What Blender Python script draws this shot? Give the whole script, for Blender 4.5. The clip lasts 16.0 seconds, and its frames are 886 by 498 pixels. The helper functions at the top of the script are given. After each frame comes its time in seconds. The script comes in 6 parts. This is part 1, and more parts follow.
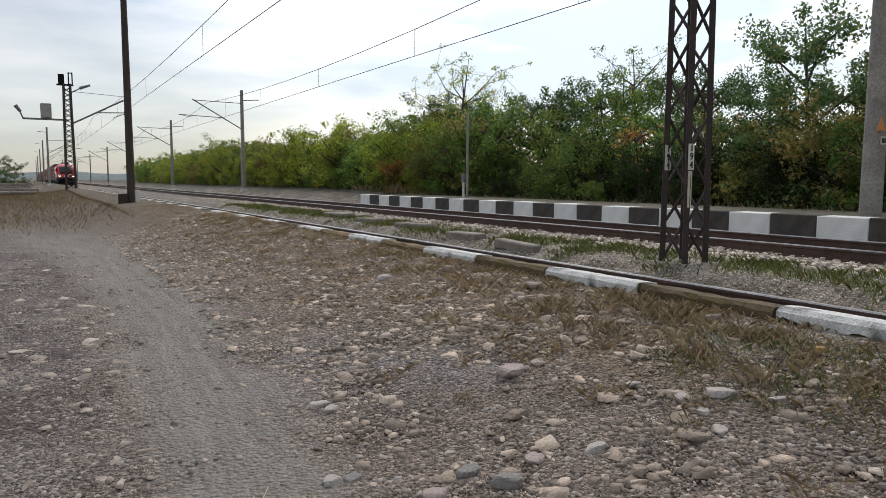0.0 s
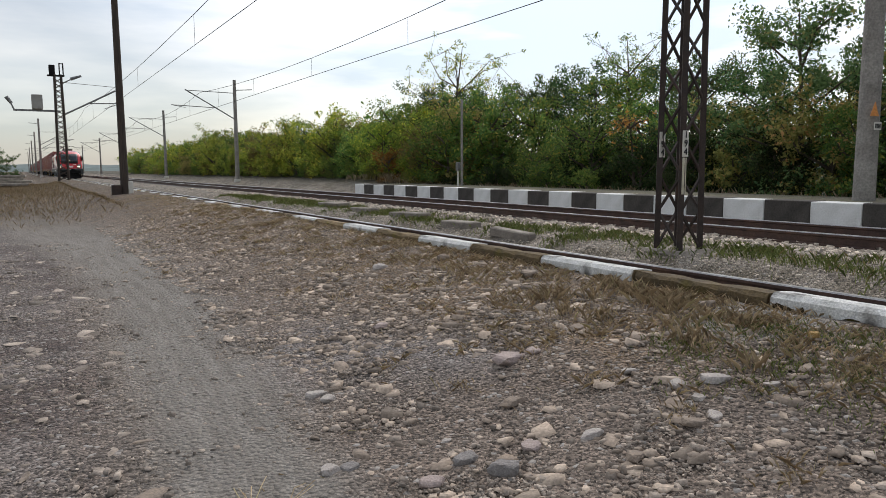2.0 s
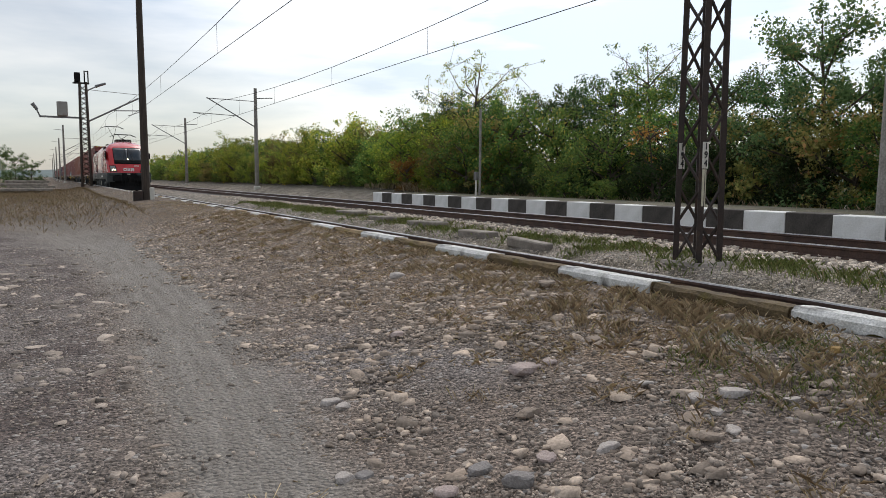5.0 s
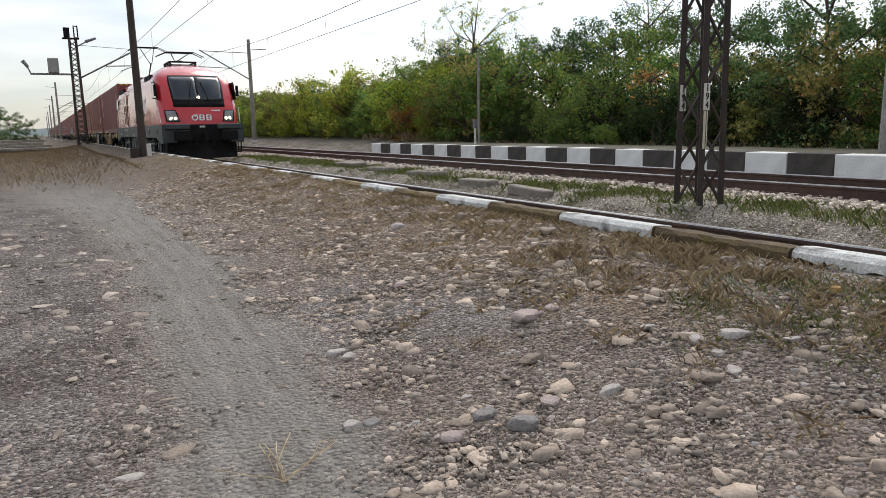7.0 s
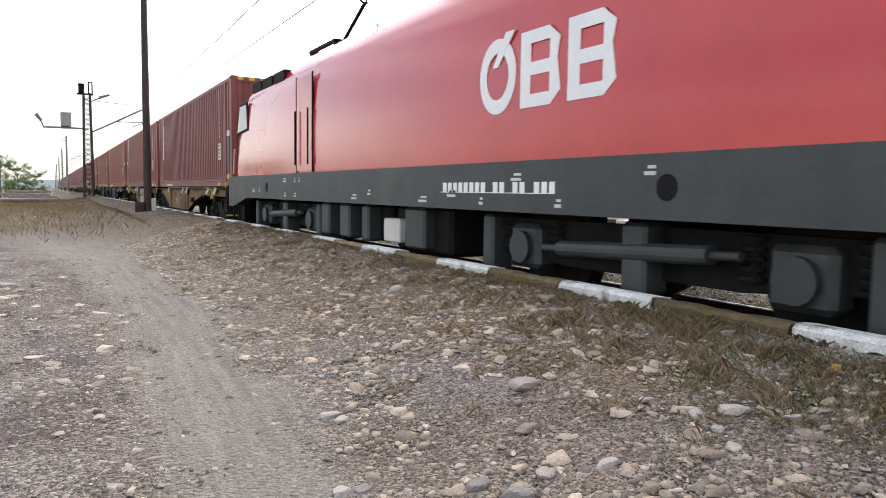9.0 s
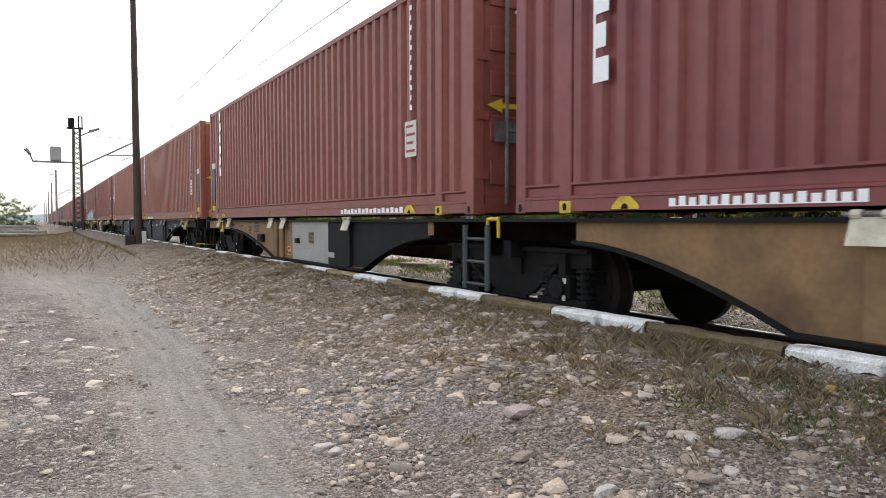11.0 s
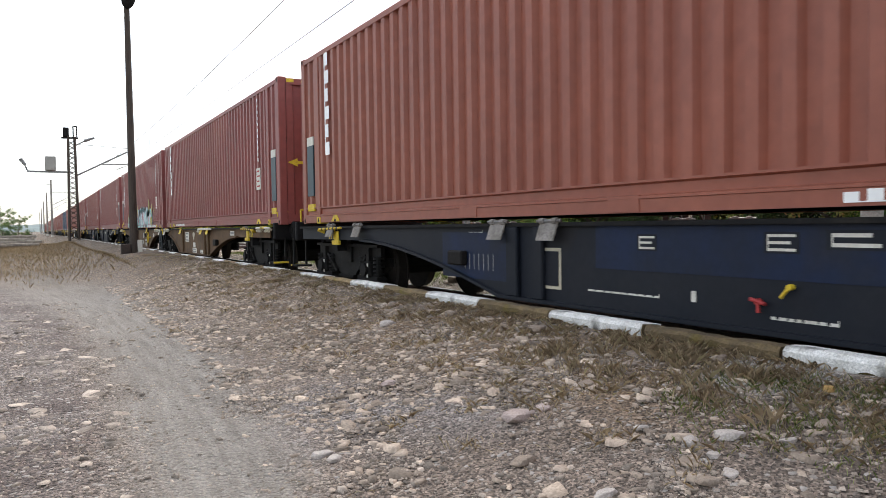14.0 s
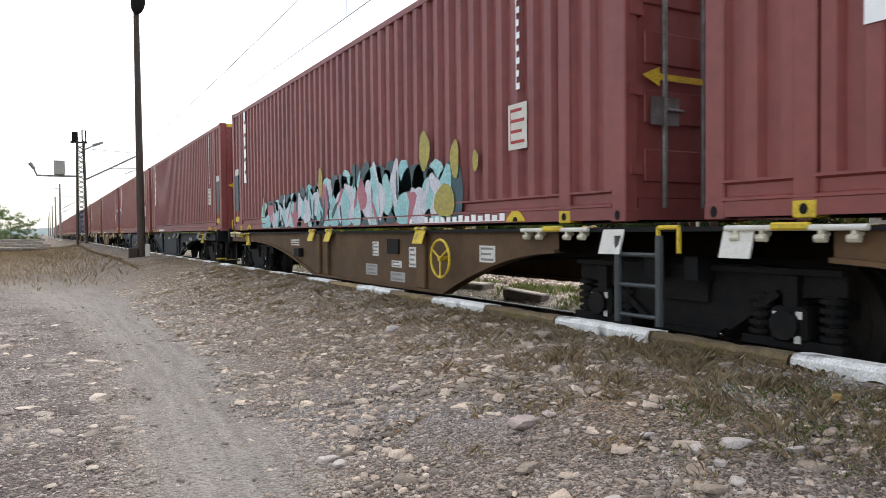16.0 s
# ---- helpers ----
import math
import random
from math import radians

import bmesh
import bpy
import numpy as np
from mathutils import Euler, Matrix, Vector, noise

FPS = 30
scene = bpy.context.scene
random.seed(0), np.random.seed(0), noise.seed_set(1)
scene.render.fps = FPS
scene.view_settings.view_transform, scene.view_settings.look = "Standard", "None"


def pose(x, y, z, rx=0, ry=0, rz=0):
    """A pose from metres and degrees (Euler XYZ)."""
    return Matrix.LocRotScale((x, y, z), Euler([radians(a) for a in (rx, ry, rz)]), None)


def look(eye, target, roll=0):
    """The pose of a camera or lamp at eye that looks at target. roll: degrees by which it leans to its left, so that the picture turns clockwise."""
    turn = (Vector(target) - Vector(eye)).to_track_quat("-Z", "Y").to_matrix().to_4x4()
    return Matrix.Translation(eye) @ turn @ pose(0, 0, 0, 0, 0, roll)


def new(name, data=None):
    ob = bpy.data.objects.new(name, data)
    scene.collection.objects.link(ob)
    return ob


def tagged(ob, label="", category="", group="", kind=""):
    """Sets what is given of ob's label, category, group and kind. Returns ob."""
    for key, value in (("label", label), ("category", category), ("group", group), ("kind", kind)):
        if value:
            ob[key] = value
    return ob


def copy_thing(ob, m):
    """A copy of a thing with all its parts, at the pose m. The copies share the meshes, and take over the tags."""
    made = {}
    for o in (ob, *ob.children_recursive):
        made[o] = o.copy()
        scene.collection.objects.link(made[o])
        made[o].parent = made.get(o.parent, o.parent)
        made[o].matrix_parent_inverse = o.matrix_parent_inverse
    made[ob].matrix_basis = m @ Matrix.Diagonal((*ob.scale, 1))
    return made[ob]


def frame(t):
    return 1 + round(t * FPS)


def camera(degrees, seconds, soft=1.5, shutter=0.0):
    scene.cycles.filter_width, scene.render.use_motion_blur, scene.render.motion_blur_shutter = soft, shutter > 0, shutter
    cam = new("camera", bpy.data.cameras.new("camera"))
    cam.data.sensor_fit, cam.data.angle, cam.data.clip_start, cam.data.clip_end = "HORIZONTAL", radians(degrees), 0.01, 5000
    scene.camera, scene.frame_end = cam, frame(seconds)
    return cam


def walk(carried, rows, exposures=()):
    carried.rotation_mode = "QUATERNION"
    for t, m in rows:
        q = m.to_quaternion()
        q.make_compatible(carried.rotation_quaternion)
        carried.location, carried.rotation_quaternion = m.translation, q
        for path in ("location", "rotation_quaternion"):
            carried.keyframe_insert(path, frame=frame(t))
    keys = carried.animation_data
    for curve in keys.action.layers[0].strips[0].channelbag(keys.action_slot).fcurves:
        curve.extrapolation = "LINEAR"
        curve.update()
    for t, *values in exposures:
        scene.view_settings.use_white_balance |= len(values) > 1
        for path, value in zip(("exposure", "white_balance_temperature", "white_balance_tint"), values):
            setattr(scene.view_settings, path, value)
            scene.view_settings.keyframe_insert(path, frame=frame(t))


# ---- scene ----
# World: the railway runs along y, trains come towards -y; z = 0 is the top of the near track's rails.
cam = camera(64.1, 16.0, 0.7, 0.05)
PATH = [
    (0.0, pose(0, 0, 1.1, 84.48, -0.20, -30.16)),
    (0.5, pose(0, 0, 1.1, 84.32, 0.06, -30.46)),
    (1.0, pose(0, 0, 1.1, 84.36, 0.61, -30.54)),
    (1.5, pose(0, 0, 1.1, 83.58, 0.29, -30.75)),
    (2.0, pose(0, 0, 1.1, 83.58, 0.24, -30.60)),
    (2.5, pose(0, 0, 1.1, 84.03, -0.10, -30.07)),
    (3.0, pose(0, 0, 1.1, 84.10, -0.35, -29.50)),
    (3.5, pose(0, 0, 1.1, 84.21, -0.49, -29.54)),
    (4.0, pose(0, 0, 1.1, 84.04, -0.47, -29.13)),
    (6.3, pose(0, 0, 1.1, 84.65, 0.31, -29.69)),
    (6.5, pose(0, 0, 1.1, 83.15, -0.11, -30.01)),
    (7.0, pose(0, 0, 1.1, 80.25, 1.13, -29.26)),
    (7.5, pose(0, 0, 1.1, 80.76, 1.73, -32.25)),
    (8.0, pose(0, 0, 1.1, 80.32, 2.26, -30.30)),
    (8.5, pose(0, 0, 1.1, 82.30, -0.19, -30.46)),
    (9.0, pose(0, 0, 1.1, 85.43, -0.83, -29.04)),
    (9.2, pose(0, 0, 1.1, 86.19, -0.57, -29.27)),
    (11.5, pose(0, 0, 1.1, 87.68, 0.17, -29.93)),
    (12.0, pose(0, 0, 1.1, 87.16, 0.10, -30.37)),
    (12.5, pose(0, 0, 1.1, 87.33, 0.25, -30.81)),
    (13.0, pose(0, 0, 1.1, 87.79, 0.46, -30.26)),
    (13.5, pose(0, 0, 1.1, 88.19, 0.87, -29.76)),
    (14.0, pose(0, 0, 1.1, 88.10, 0.80, -30.07)),
    (14.5, pose(0, 0, 1.1, 87.99, 0.60, -30.17)),
    (15.0, pose(0, 0, 1.1, 88.45, 0.56, -29.87)),
    (15.5, pose(0, 0, 1.1, 88.69, 0.82, -29.60)),
    (16.0, pose(0, 0, 1.1, 88.55, 0.55, -29.55)),
]
walk(cam, PATH, [(t, e, 6950, 12) for t, e in ((0, 0.2), (4.2, 0.2), (6.6, 0.24), (7.0, 0.5), (7.5, 0.55), (8.0, 0.65), (8.5, 1.02), (9.0, 1.3), (11.5, 1.38), (16.0, 1.33))])

# ---- light: an overcast autumn day, brightest over the far bank ----
SUN_EL, SUN_AZ = 46.0, 42.0
world = bpy.data.worlds.new("overcast")
scene.world = world
world.use_nodes = True
wt = world.node_tree
wt.nodes.clear()


def wnode(kind, **kw):
    n = wt.nodes.new(kind)
    for k, v in kw.items():
        n.inputs[k].default_value = v
    return n


sky = wnode("ShaderNodeTexSky")
sky.sky_type, sky.sun_disc = "NISHITA", False
sky.sun_elevation, sky.sun_rotation = radians(SUN_EL), radians(SUN_AZ)
coord = wnode("ShaderNodeTexCoord")
flat = wnode("ShaderNodeMapping")
flat.inputs["Scale"].default_value = (1.0, 1.0, 5.0)
wt.links.new(coord.outputs["Generated"], flat.inputs["Vector"])
clouds = wnode("ShaderNodeTexNoise", Scale=2.1, Detail=6.0, Roughness=0.52)
wt.links.new(flat.outputs["Vector"], clouds.inputs["Vector"])
cover = wnode("ShaderNodeValToRGB")
cover.color_ramp.elements[0].position, cover.color_ramp.elements[0].color = 0.40, (0.40, 0.49, 0.60, 1)
cover.color_ramp.elements[1].position, cover.color_ramp.elements[1].color = 0.62, (1.0, 1.0, 1.0, 1)
wt.links.new(clouds.outputs["Fac"], cover.inputs["Fac"])
bg_sky = wnode("ShaderNodeBackground", Strength=0.05)
wt.links.new(sky.outputs["Color"], bg_sky.inputs["Color"])
bg_cloud = wnode("ShaderNodeBackground", Strength=0.80)
# the cloud layer glows brighter round the hidden sun
to_sun = wnode("ShaderNodeVectorMath")
to_sun.operation = "DOT_PRODUCT"
to_sun.inputs[1].default_value = (math.sin(radians(SUN_AZ)) * math.cos(radians(SUN_EL)), math.cos(radians(SUN_AZ)) * math.cos(radians(SUN_EL)), math.sin(radians(SUN_EL)))
wt.links.new(coord.outputs["Generated"], to_sun.inputs[0])
halo = wnode("ShaderNodeMapRange")
for k, v in (("From Min", 0.66), ("From Max", 1.0), ("To Min", 0.56), ("To Max", 2.1)):
    halo.inputs[k].default_value = v
wt.links.new(to_sun.outputs["Value"], halo.inputs["Value"])
lit_cloud = wnode("ShaderNodeVectorMath")
lit_cloud.operation = "SCALE"
wt.links.new(cover.outputs["Color"], lit_cloud.inputs[0])
wt.links.new(halo.outputs["Result"], lit_cloud.inputs["Scale"])
wt.links.new(lit_cloud.outputs["Vector"], bg_cloud.inputs["Color"])
both = wnode("ShaderNodeAddShader")
wt.links.new(bg_sky.outputs[0], both.inputs[0])
wt.links.new(bg_cloud.outputs[0], both.inputs[1])
wout = wnode("ShaderNodeOutputWorld")
wt.links.new(both.outputs[0], wout.inputs["Surface"])

sun_data = bpy.data.lights.new("sun", "SUN")
sun_data.energy, sun_data.angle, sun_data.color = 1.0, radians(35), (1.0, 0.96, 0.9)
sun = new("sun", sun_data)
sun.matrix_world = look(
    (50 * math.sin(radians(SUN_AZ)), 50 * math.cos(radians(SUN_AZ)), 50 * math.tan(radians(SUN_EL))), (0, 0, 0))

# ---- materials ----
def mat(name, c1, c2=None, scale=6.0, rough=0.7, metal=0.0, bump=0.0, bscale=None, fine=0.25, c3=None, wear=0.6,
        per="", stretch=None, spec=0.5):
    """Two colours mixed by noise at two scales, an optional third in worn patches; per: 'object' or 'island' variation."""
    m = bpy.data.materials.new(name)
    m.use_nodes = True
    t = m.node_tree
    b = t.nodes["Principled BSDF"]
    b.inputs["Roughness"].default_value, b.inputs["Metallic"].default_value = rough, metal
    b.inputs["Specular IOR Level"].default_value = spec
    c2 = c2 or tuple(v * 0.8 for v in c1)
    co = t.nodes.new("ShaderNodeTexCoord")
    src = co.outputs["Object"]
    if stretch:
        mp = t.nodes.new("ShaderNodeMapping")
        mp.inputs["Scale"].default_value = stretch
        t.links.new(src, mp.inputs["Vector"])
        src = mp.outputs["Vector"]

    def noise_at(s, detail=4.0):
        n = t.nodes.new("ShaderNodeTexNoise")
        n.inputs["Scale"].default_value, n.inputs["Detail"].default_value = s, detail
        t.links.new(src, n.inputs["Vector"])
        return n.outputs["Fac"]

    def ramp(fac, lo, hi):
        r = t.nodes.new("ShaderNodeMapRange")
        r.inputs["From Min"].default_value, r.inputs["From Max"].default_value = lo, hi
        t.links.new(fac, r.inputs["Value"])
        return r.outputs["Result"]

    def mix(fac, a, c):
        x = t.nodes.new("ShaderNodeMix")
        x.data_type = "RGBA"
        for v, sock in ((fac, x.inputs[0]), (a, x.inputs[6]), (c, x.inputs[7])):
            if isinstance(v, tuple):
                sock.default_value = (*v, 1)
            elif isinstance(v, float):
                sock.default_value = v
            else:
                t.links.new(v, sock)
        return x.outputs[2]

    col = mix(ramp(noise_at(scale), 0.35, 0.65), tuple(c1), tuple(c2))
    if c3:
        col = mix(ramp(noise_at(scale * 0.37, 6.0), wear, wear + 0.12), col, tuple(c3))
    if fine:
        h = t.nodes.new("ShaderNodeHueSaturation")
        r = ramp(noise_at(scale * 9, 3.0), 0.3, 0.7)
        mr = t.nodes.new("ShaderNodeMapRange")
        mr.inputs["To Min"].default_value, mr.inputs["To Max"].default_value = 1 - fine, 1 + fine
        t.links.new(r, mr.inputs["Value"])
        t.links.new(mr.outputs["Result"], h.inputs["Value"])
        t.links.new(col, h.inputs["Color"])
        col = h.outputs["Color"]
    if per:
        h = t.nodes.new("ShaderNodeHueSaturation")
        info = t.nodes.new("ShaderNodeObjectInfo" if per == "object" else "ShaderNodeNewGeometry")
        mr = t.nodes.new("ShaderNodeMapRange")
        mr.inputs["To Min"].default_value, mr.inputs["To Max"].default_value = 0.45, 1.55
        t.links.new(info.outputs["Random" if per == "object" else "Random Per Island"], mr.inputs["Value"])
        t.links.new(mr.outputs["Result"], h.inputs["Value"])
        t.links.new(col, h.inputs["Color"])
        col = h.outputs["Color"]
    t.links.new(col, b.inputs["Base Color"])
    if bump:
        bp = t.nodes.new("ShaderNodeBump")
        bp.inputs["Strength"].default_value, bp.inputs["Distance"].default_value = 1.0, bump
        t.links.new(noise_at(bscale or scale * 6, 6.0), bp.inputs["Height"])
        t.links.new(bp.outputs["Normal"], b.inputs["Normal"])
    return m


def glow(name, col, strength):
    m = bpy.data.materials.new(name)
    m.use_nodes = True
    b = m.node_tree.nodes["Principled BSDF"]
    b.inputs["Base Color"].default_value = (*col, 1)
    b.inputs["Emission Color"].default_value, b.inputs["Emission Strength"].default_value = (*col, 1), strength
    return m


def leaf_mat(name, dark, light, odd, odd_at=0.93, vary=1.0):
    """Leaves whose colour changes from leaf to leaf and from bush to bush."""
    m = bpy.data.materials.new(name)
    m.use_nodes = True
    t = m.node_tree
    b = t.nodes["Principled BSDF"]
    b.inputs["Roughness"].default_value = 0.7
    b.inputs["Specular IOR Level"].default_value = 0.15
    g = t.nodes.new("ShaderNodeNewGeometry")
    r = t.nodes.new("ShaderNodeValToRGB")
    e = r.color_ramp.elements
    e[0].color, e[1].color = (*dark, 1), (*light, 1)
    e[1].position = odd_at - 0.06
    k = e.new(odd_at)
    k.color = (*odd, 1)
    t.links.new(g.outputs["Random Per Island"], r.inputs["Fac"])
    h = t.nodes.new("ShaderNodeHueSaturation")
    o = t.nodes.new("ShaderNodeObjectInfo")
    mr = t.nodes.new("ShaderNodeMapRange")
    mr.inputs["To Min"].default_value, mr.inputs["To Max"].default_value = 1 - 0.36 * vary, 1 + 0.42 * vary
    t.links.new(o.outputs["Random"], mr.inputs["Value"])
    t.links.new(mr.outputs["Result"], h.inputs["Value"])
    turn = t.nodes.new("ShaderNodeMath")
    turn.operation = "MULTIPLY"
    turn.inputs[1].default_value = 37.0
    t.links.new(o.outputs["Random"], turn.inputs[0])
    part_of = t.nodes.new("ShaderNodeMath")
    part_of.operation = "FRACT"
    t.links.new(turn.outputs[0], part_of.inputs[0])
    hue = t.nodes.new("ShaderNodeMapRange")
    hue.inputs["To Min"].default_value, hue.inputs["To Max"].default_value = 0.5 - 0.016 * vary, 0.5 + 0.02 * vary
    t.links.new(part_of.outputs[0], hue.inputs["Value"])
    t.links.new(hue.outputs["Result"], h.inputs["Hue"])
    t.links.new(r.outputs["Color"], h.inputs["Color"])
    t.links.new(h.outputs["Color"], b.inputs["Base Color"])
    b.inputs["Transmission Weight"].default_value = 0.0
    tr = t.nodes.new("ShaderNodeBsdfTranslucent")
    t.links.new(h.outputs["Color"], tr.inputs["Color"])
    mx = t.nodes.new("ShaderNodeMixShader")
    mx.inputs[0].default_value = 0.36
    t.links.new(b.outputs[0], mx.inputs[1])
    t.links.new(tr.outputs[0], mx.inputs[2])
    t.links.new(mx.outputs[0], t.nodes["Material Output"].inputs["Surface"])
    return m


M = dict(
    ballast=mat("ballast_bed", (0.30, 0.27, 0.23), (0.17, 0.15, 0.13), 14, 0.9, bump=0.03, bscale=30, c3=(0.11, 0.10, 0.07), wear=0.58),
    gravel=mat("grey_gravel", (0.37, 0.308, 0.255), (0.21, 0.172, 0.14), 9, 0.9, per="island", bump=0.004),
    whitestone=mat("pale_ballast_stone", (0.43, 0.345, 0.272), (0.26, 0.203, 0.157), 9, 0.9, per="island"),
    palestone=mat("pale_railway_ballast", (0.62, 0.54, 0.45), (0.42, 0.355, 0.285), 9, 0.9, per="island"),
    rail=mat("rusty_rail", (0.10, 0.055, 0.04), (0.06, 0.035, 0.028), 5, 0.7, bump=0.002, c3=(0.15, 0.08, 0.05)),
    railtop=mat("polished_rail_head", (0.55, 0.53, 0.52), (0.45, 0.43, 0.42), 5, 0.28, 1.0),
    sleeper=mat("concrete_sleeper", (0.26, 0.24, 0.22), (0.17, 0.15, 0.13), 5, 0.9, bump=0.006),
    kerb=mat("mossy_concrete", (0.25, 0.175, 0.085), (0.14, 0.10, 0.055), 7, 0.92, bump=0.012, c3=(0.20, 0.15, 0.035), per="object"),
    kerbwhite=mat("whitewashed_concrete", (0.78, 0.77, 0.74), (0.62, 0.61, 0.57), 9, 0.9, bump=0.012, c3=(0.10, 0.09, 0.08), wear=0.56),
    pfwhite=mat("white_platform_paint", (0.86, 0.86, 0.84), (0.76, 0.76, 0.73), 4, 0.85, bump=0.006, c3=(0.32, 0.30, 0.27), wear=0.62, fine=0.06),
    pfblack=mat("black_platform_paint", (0.055, 0.048, 0.042), (0.085, 0.075, 0.065), 4, 0.85, bump=0.006, c3=(0.14, 0.13, 0.12), wear=0.62),
    pftop=mat("platform_earth", (0.16, 0.14, 0.10), (0.10, 0.10, 0.06), 3, 0.95, bump=0.02),
    concrete=mat("weathered_concrete", (0.33, 0.31, 0.28), (0.24, 0.22, 0.20), 3, 0.9, bump=0.004, c3=(0.16, 0.15, 0.13)),
    slab=mat("old_concrete_slab", (0.34, 0.30, 0.25), (0.22, 0.19, 0.16), 5, 0.92, bump=0.01),
    rustmast=mat("rust_brown_steel", (0.050, 0.032, 0.025), (0.032, 0.023, 0.02), 8, 0.75, bump=0.002, c3=(0.08, 0.045, 0.03)),
    darkpole=mat("dark_timber_pole", (0.075, 0.055, 0.042), (0.045, 0.034, 0.028), 4, 0.85, bump=0.004, stretch=(6, 6, 0.6)),
    greysteel=mat("galvanised_steel", (0.26, 0.26, 0.26), (0.18, 0.18, 0.18), 6, 0.6, 0.4),
    wire=mat("dark_wire", (0.05, 0.05, 0.055), (0.035, 0.035, 0.04), 8, 0.5, 0.5),
    redflat=mat("red_marking", (0.42, 0.03, 0.03), (0.36, 0.03, 0.03), 5, 0.6),
    red=mat("traffic_red_paint", (0.62, 0.022, 0.028), (0.56, 0.02, 0.025), 1.2, 0.24, fine=0.04),
    locogrey=mat("loco_dark_grey", (0.050, 0.058, 0.060), (0.038, 0.044, 0.046), 2.5, 0.5, fine=0.1, c3=(0.075, 0.07, 0.065)),
    black=mat("sooty_black", (0.009, 0.009, 0.010), (0.013, 0.012, 0.012), 5, 0.7, spec=0.15, bump=0.002, c3=(0.02, 0.018, 0.016)),
    bogie=mat("greasy_black_iron", (0.010, 0.010, 0.010), (0.016, 0.014, 0.013), 6, 0.65, spec=0.12, bump=0.003, c3=(0.024, 0.02, 0.017)),
    wheel=mat("wheel_steel", (0.03, 0.025, 0.022), (0.02, 0.017, 0.015), 5, 0.6, spec=0.15),
    glass=mat("dark_glass", (0.012, 0.018, 0.022), (0.016, 0.022, 0.026), 2, 0.06, fine=0.0, spec=0.8),
    lampglass=mat("headlamp_glass", (0.30, 0.31, 0.31), (0.2, 0.21, 0.21), 9, 0.12, fine=0.1),
    lit=glow("lit_headlamp", (1.0, 0.80, 0.48), 6.0),
    whitepaint=mat("white_lettering", (0.93, 0.93, 0.92), (0.89, 0.89, 0.88), 2, 0.24, fine=0.03),
    yellow=mat("yellow_paint", (0.70, 0.50, 0.03), (0.58, 0.40, 0.03), 7, 0.6, c3=(0.2, 0.14, 0.05), wear=0.62),
    hazard=mat("worn_cream_paint", (0.62, 0.58, 0.45), (0.45, 0.40, 0.30), 8, 0.7, fine=0.09),
    navy=mat("navy_wagon_paint", (0.010, 0.013, 0.020), (0.015, 0.017, 0.023), 2.2, 0.6, c3=(0.026, 0.024, 0.025), wear=0.6, spec=0.2, fine=0.09),
    blue=mat("blue_wagon_paint", (0.010, 0.020, 0.055), (0.012, 0.018, 0.036), 2.2, 0.55, c3=(0.022, 0.022, 0.028), wear=0.55, spec=0.2, fine=0.09),
    brown=mat("brown_wagon_paint", (0.135, 0.078, 0.040), (0.090, 0.055, 0.031), 2.2, 0.7, c3=(0.16, 0.10, 0.055), wear=0.6, spec=0.2, fine=0.09),
    tan=mat("rusty_tan_wagon_paint", (0.27, 0.16, 0.08), (0.19, 0.118, 0.064), 2.4, 0.75, c3=(0.10, 0.06, 0.036), wear=0.58, spec=0.2, fine=0.09),
    paleg=mat("pale_grey_patch_paint", (0.36, 0.35, 0.32), (0.30, 0.29, 0.265), 1.5, 0.7, fine=0.05, c3=(0.15, 0.12, 0.10), wear=0.6),
    doorblue=mat("dark_teal_plate", (0.018, 0.050, 0.070), (0.014, 0.04, 0.055), 4, 0.5),
    ladder=mat("grey_lock_bar", (0.23, 0.23, 0.23), (0.15, 0.13, 0.12), 7, 0.55, 0.5),
    bark=mat("bark", (0.11, 0.09, 0.07), (0.07, 0.055, 0.04), 9, 0.95, bump=0.01),
    drygrass=leaf_mat("dry_grass", (0.38, 0.285, 0.18), (0.80, 0.66, 0.46), (0.62, 0.54, 0.33), vary=0.0),
    fieldgrass=leaf_mat("field_grass", (0.25, 0.185, 0.115), (0.42, 0.32, 0.20), (0.28, 0.24, 0.13), vary=0.0),
    greengrass=leaf_mat("green_grass", (0.13, 0.17, 0.055), (0.32, 0.37, 0.13), (0.36, 0.30, 0.14), vary=0.0),
    sign=mat("white_sign", (0.70, 0.68, 0.62), (0.6, 0.57, 0.5), 7, 0.6, fine=0.09),
    blackpaint=mat("black_sign_paint", (0.02, 0.02, 0.02), None, 5, 0.6),
    orange=mat("orange_sign", (0.75, 0.30, 0.08), (0.65, 0.26, 0.08), 6, 0.6),
)
gloss = M["red"].node_tree.nodes["Principled BSDF"].inputs
gloss["Coat Weight"].default_value, gloss["Coat Roughness"].default_value, gloss["Coat IOR"].default_value = 0.6, 0.06, 1.5
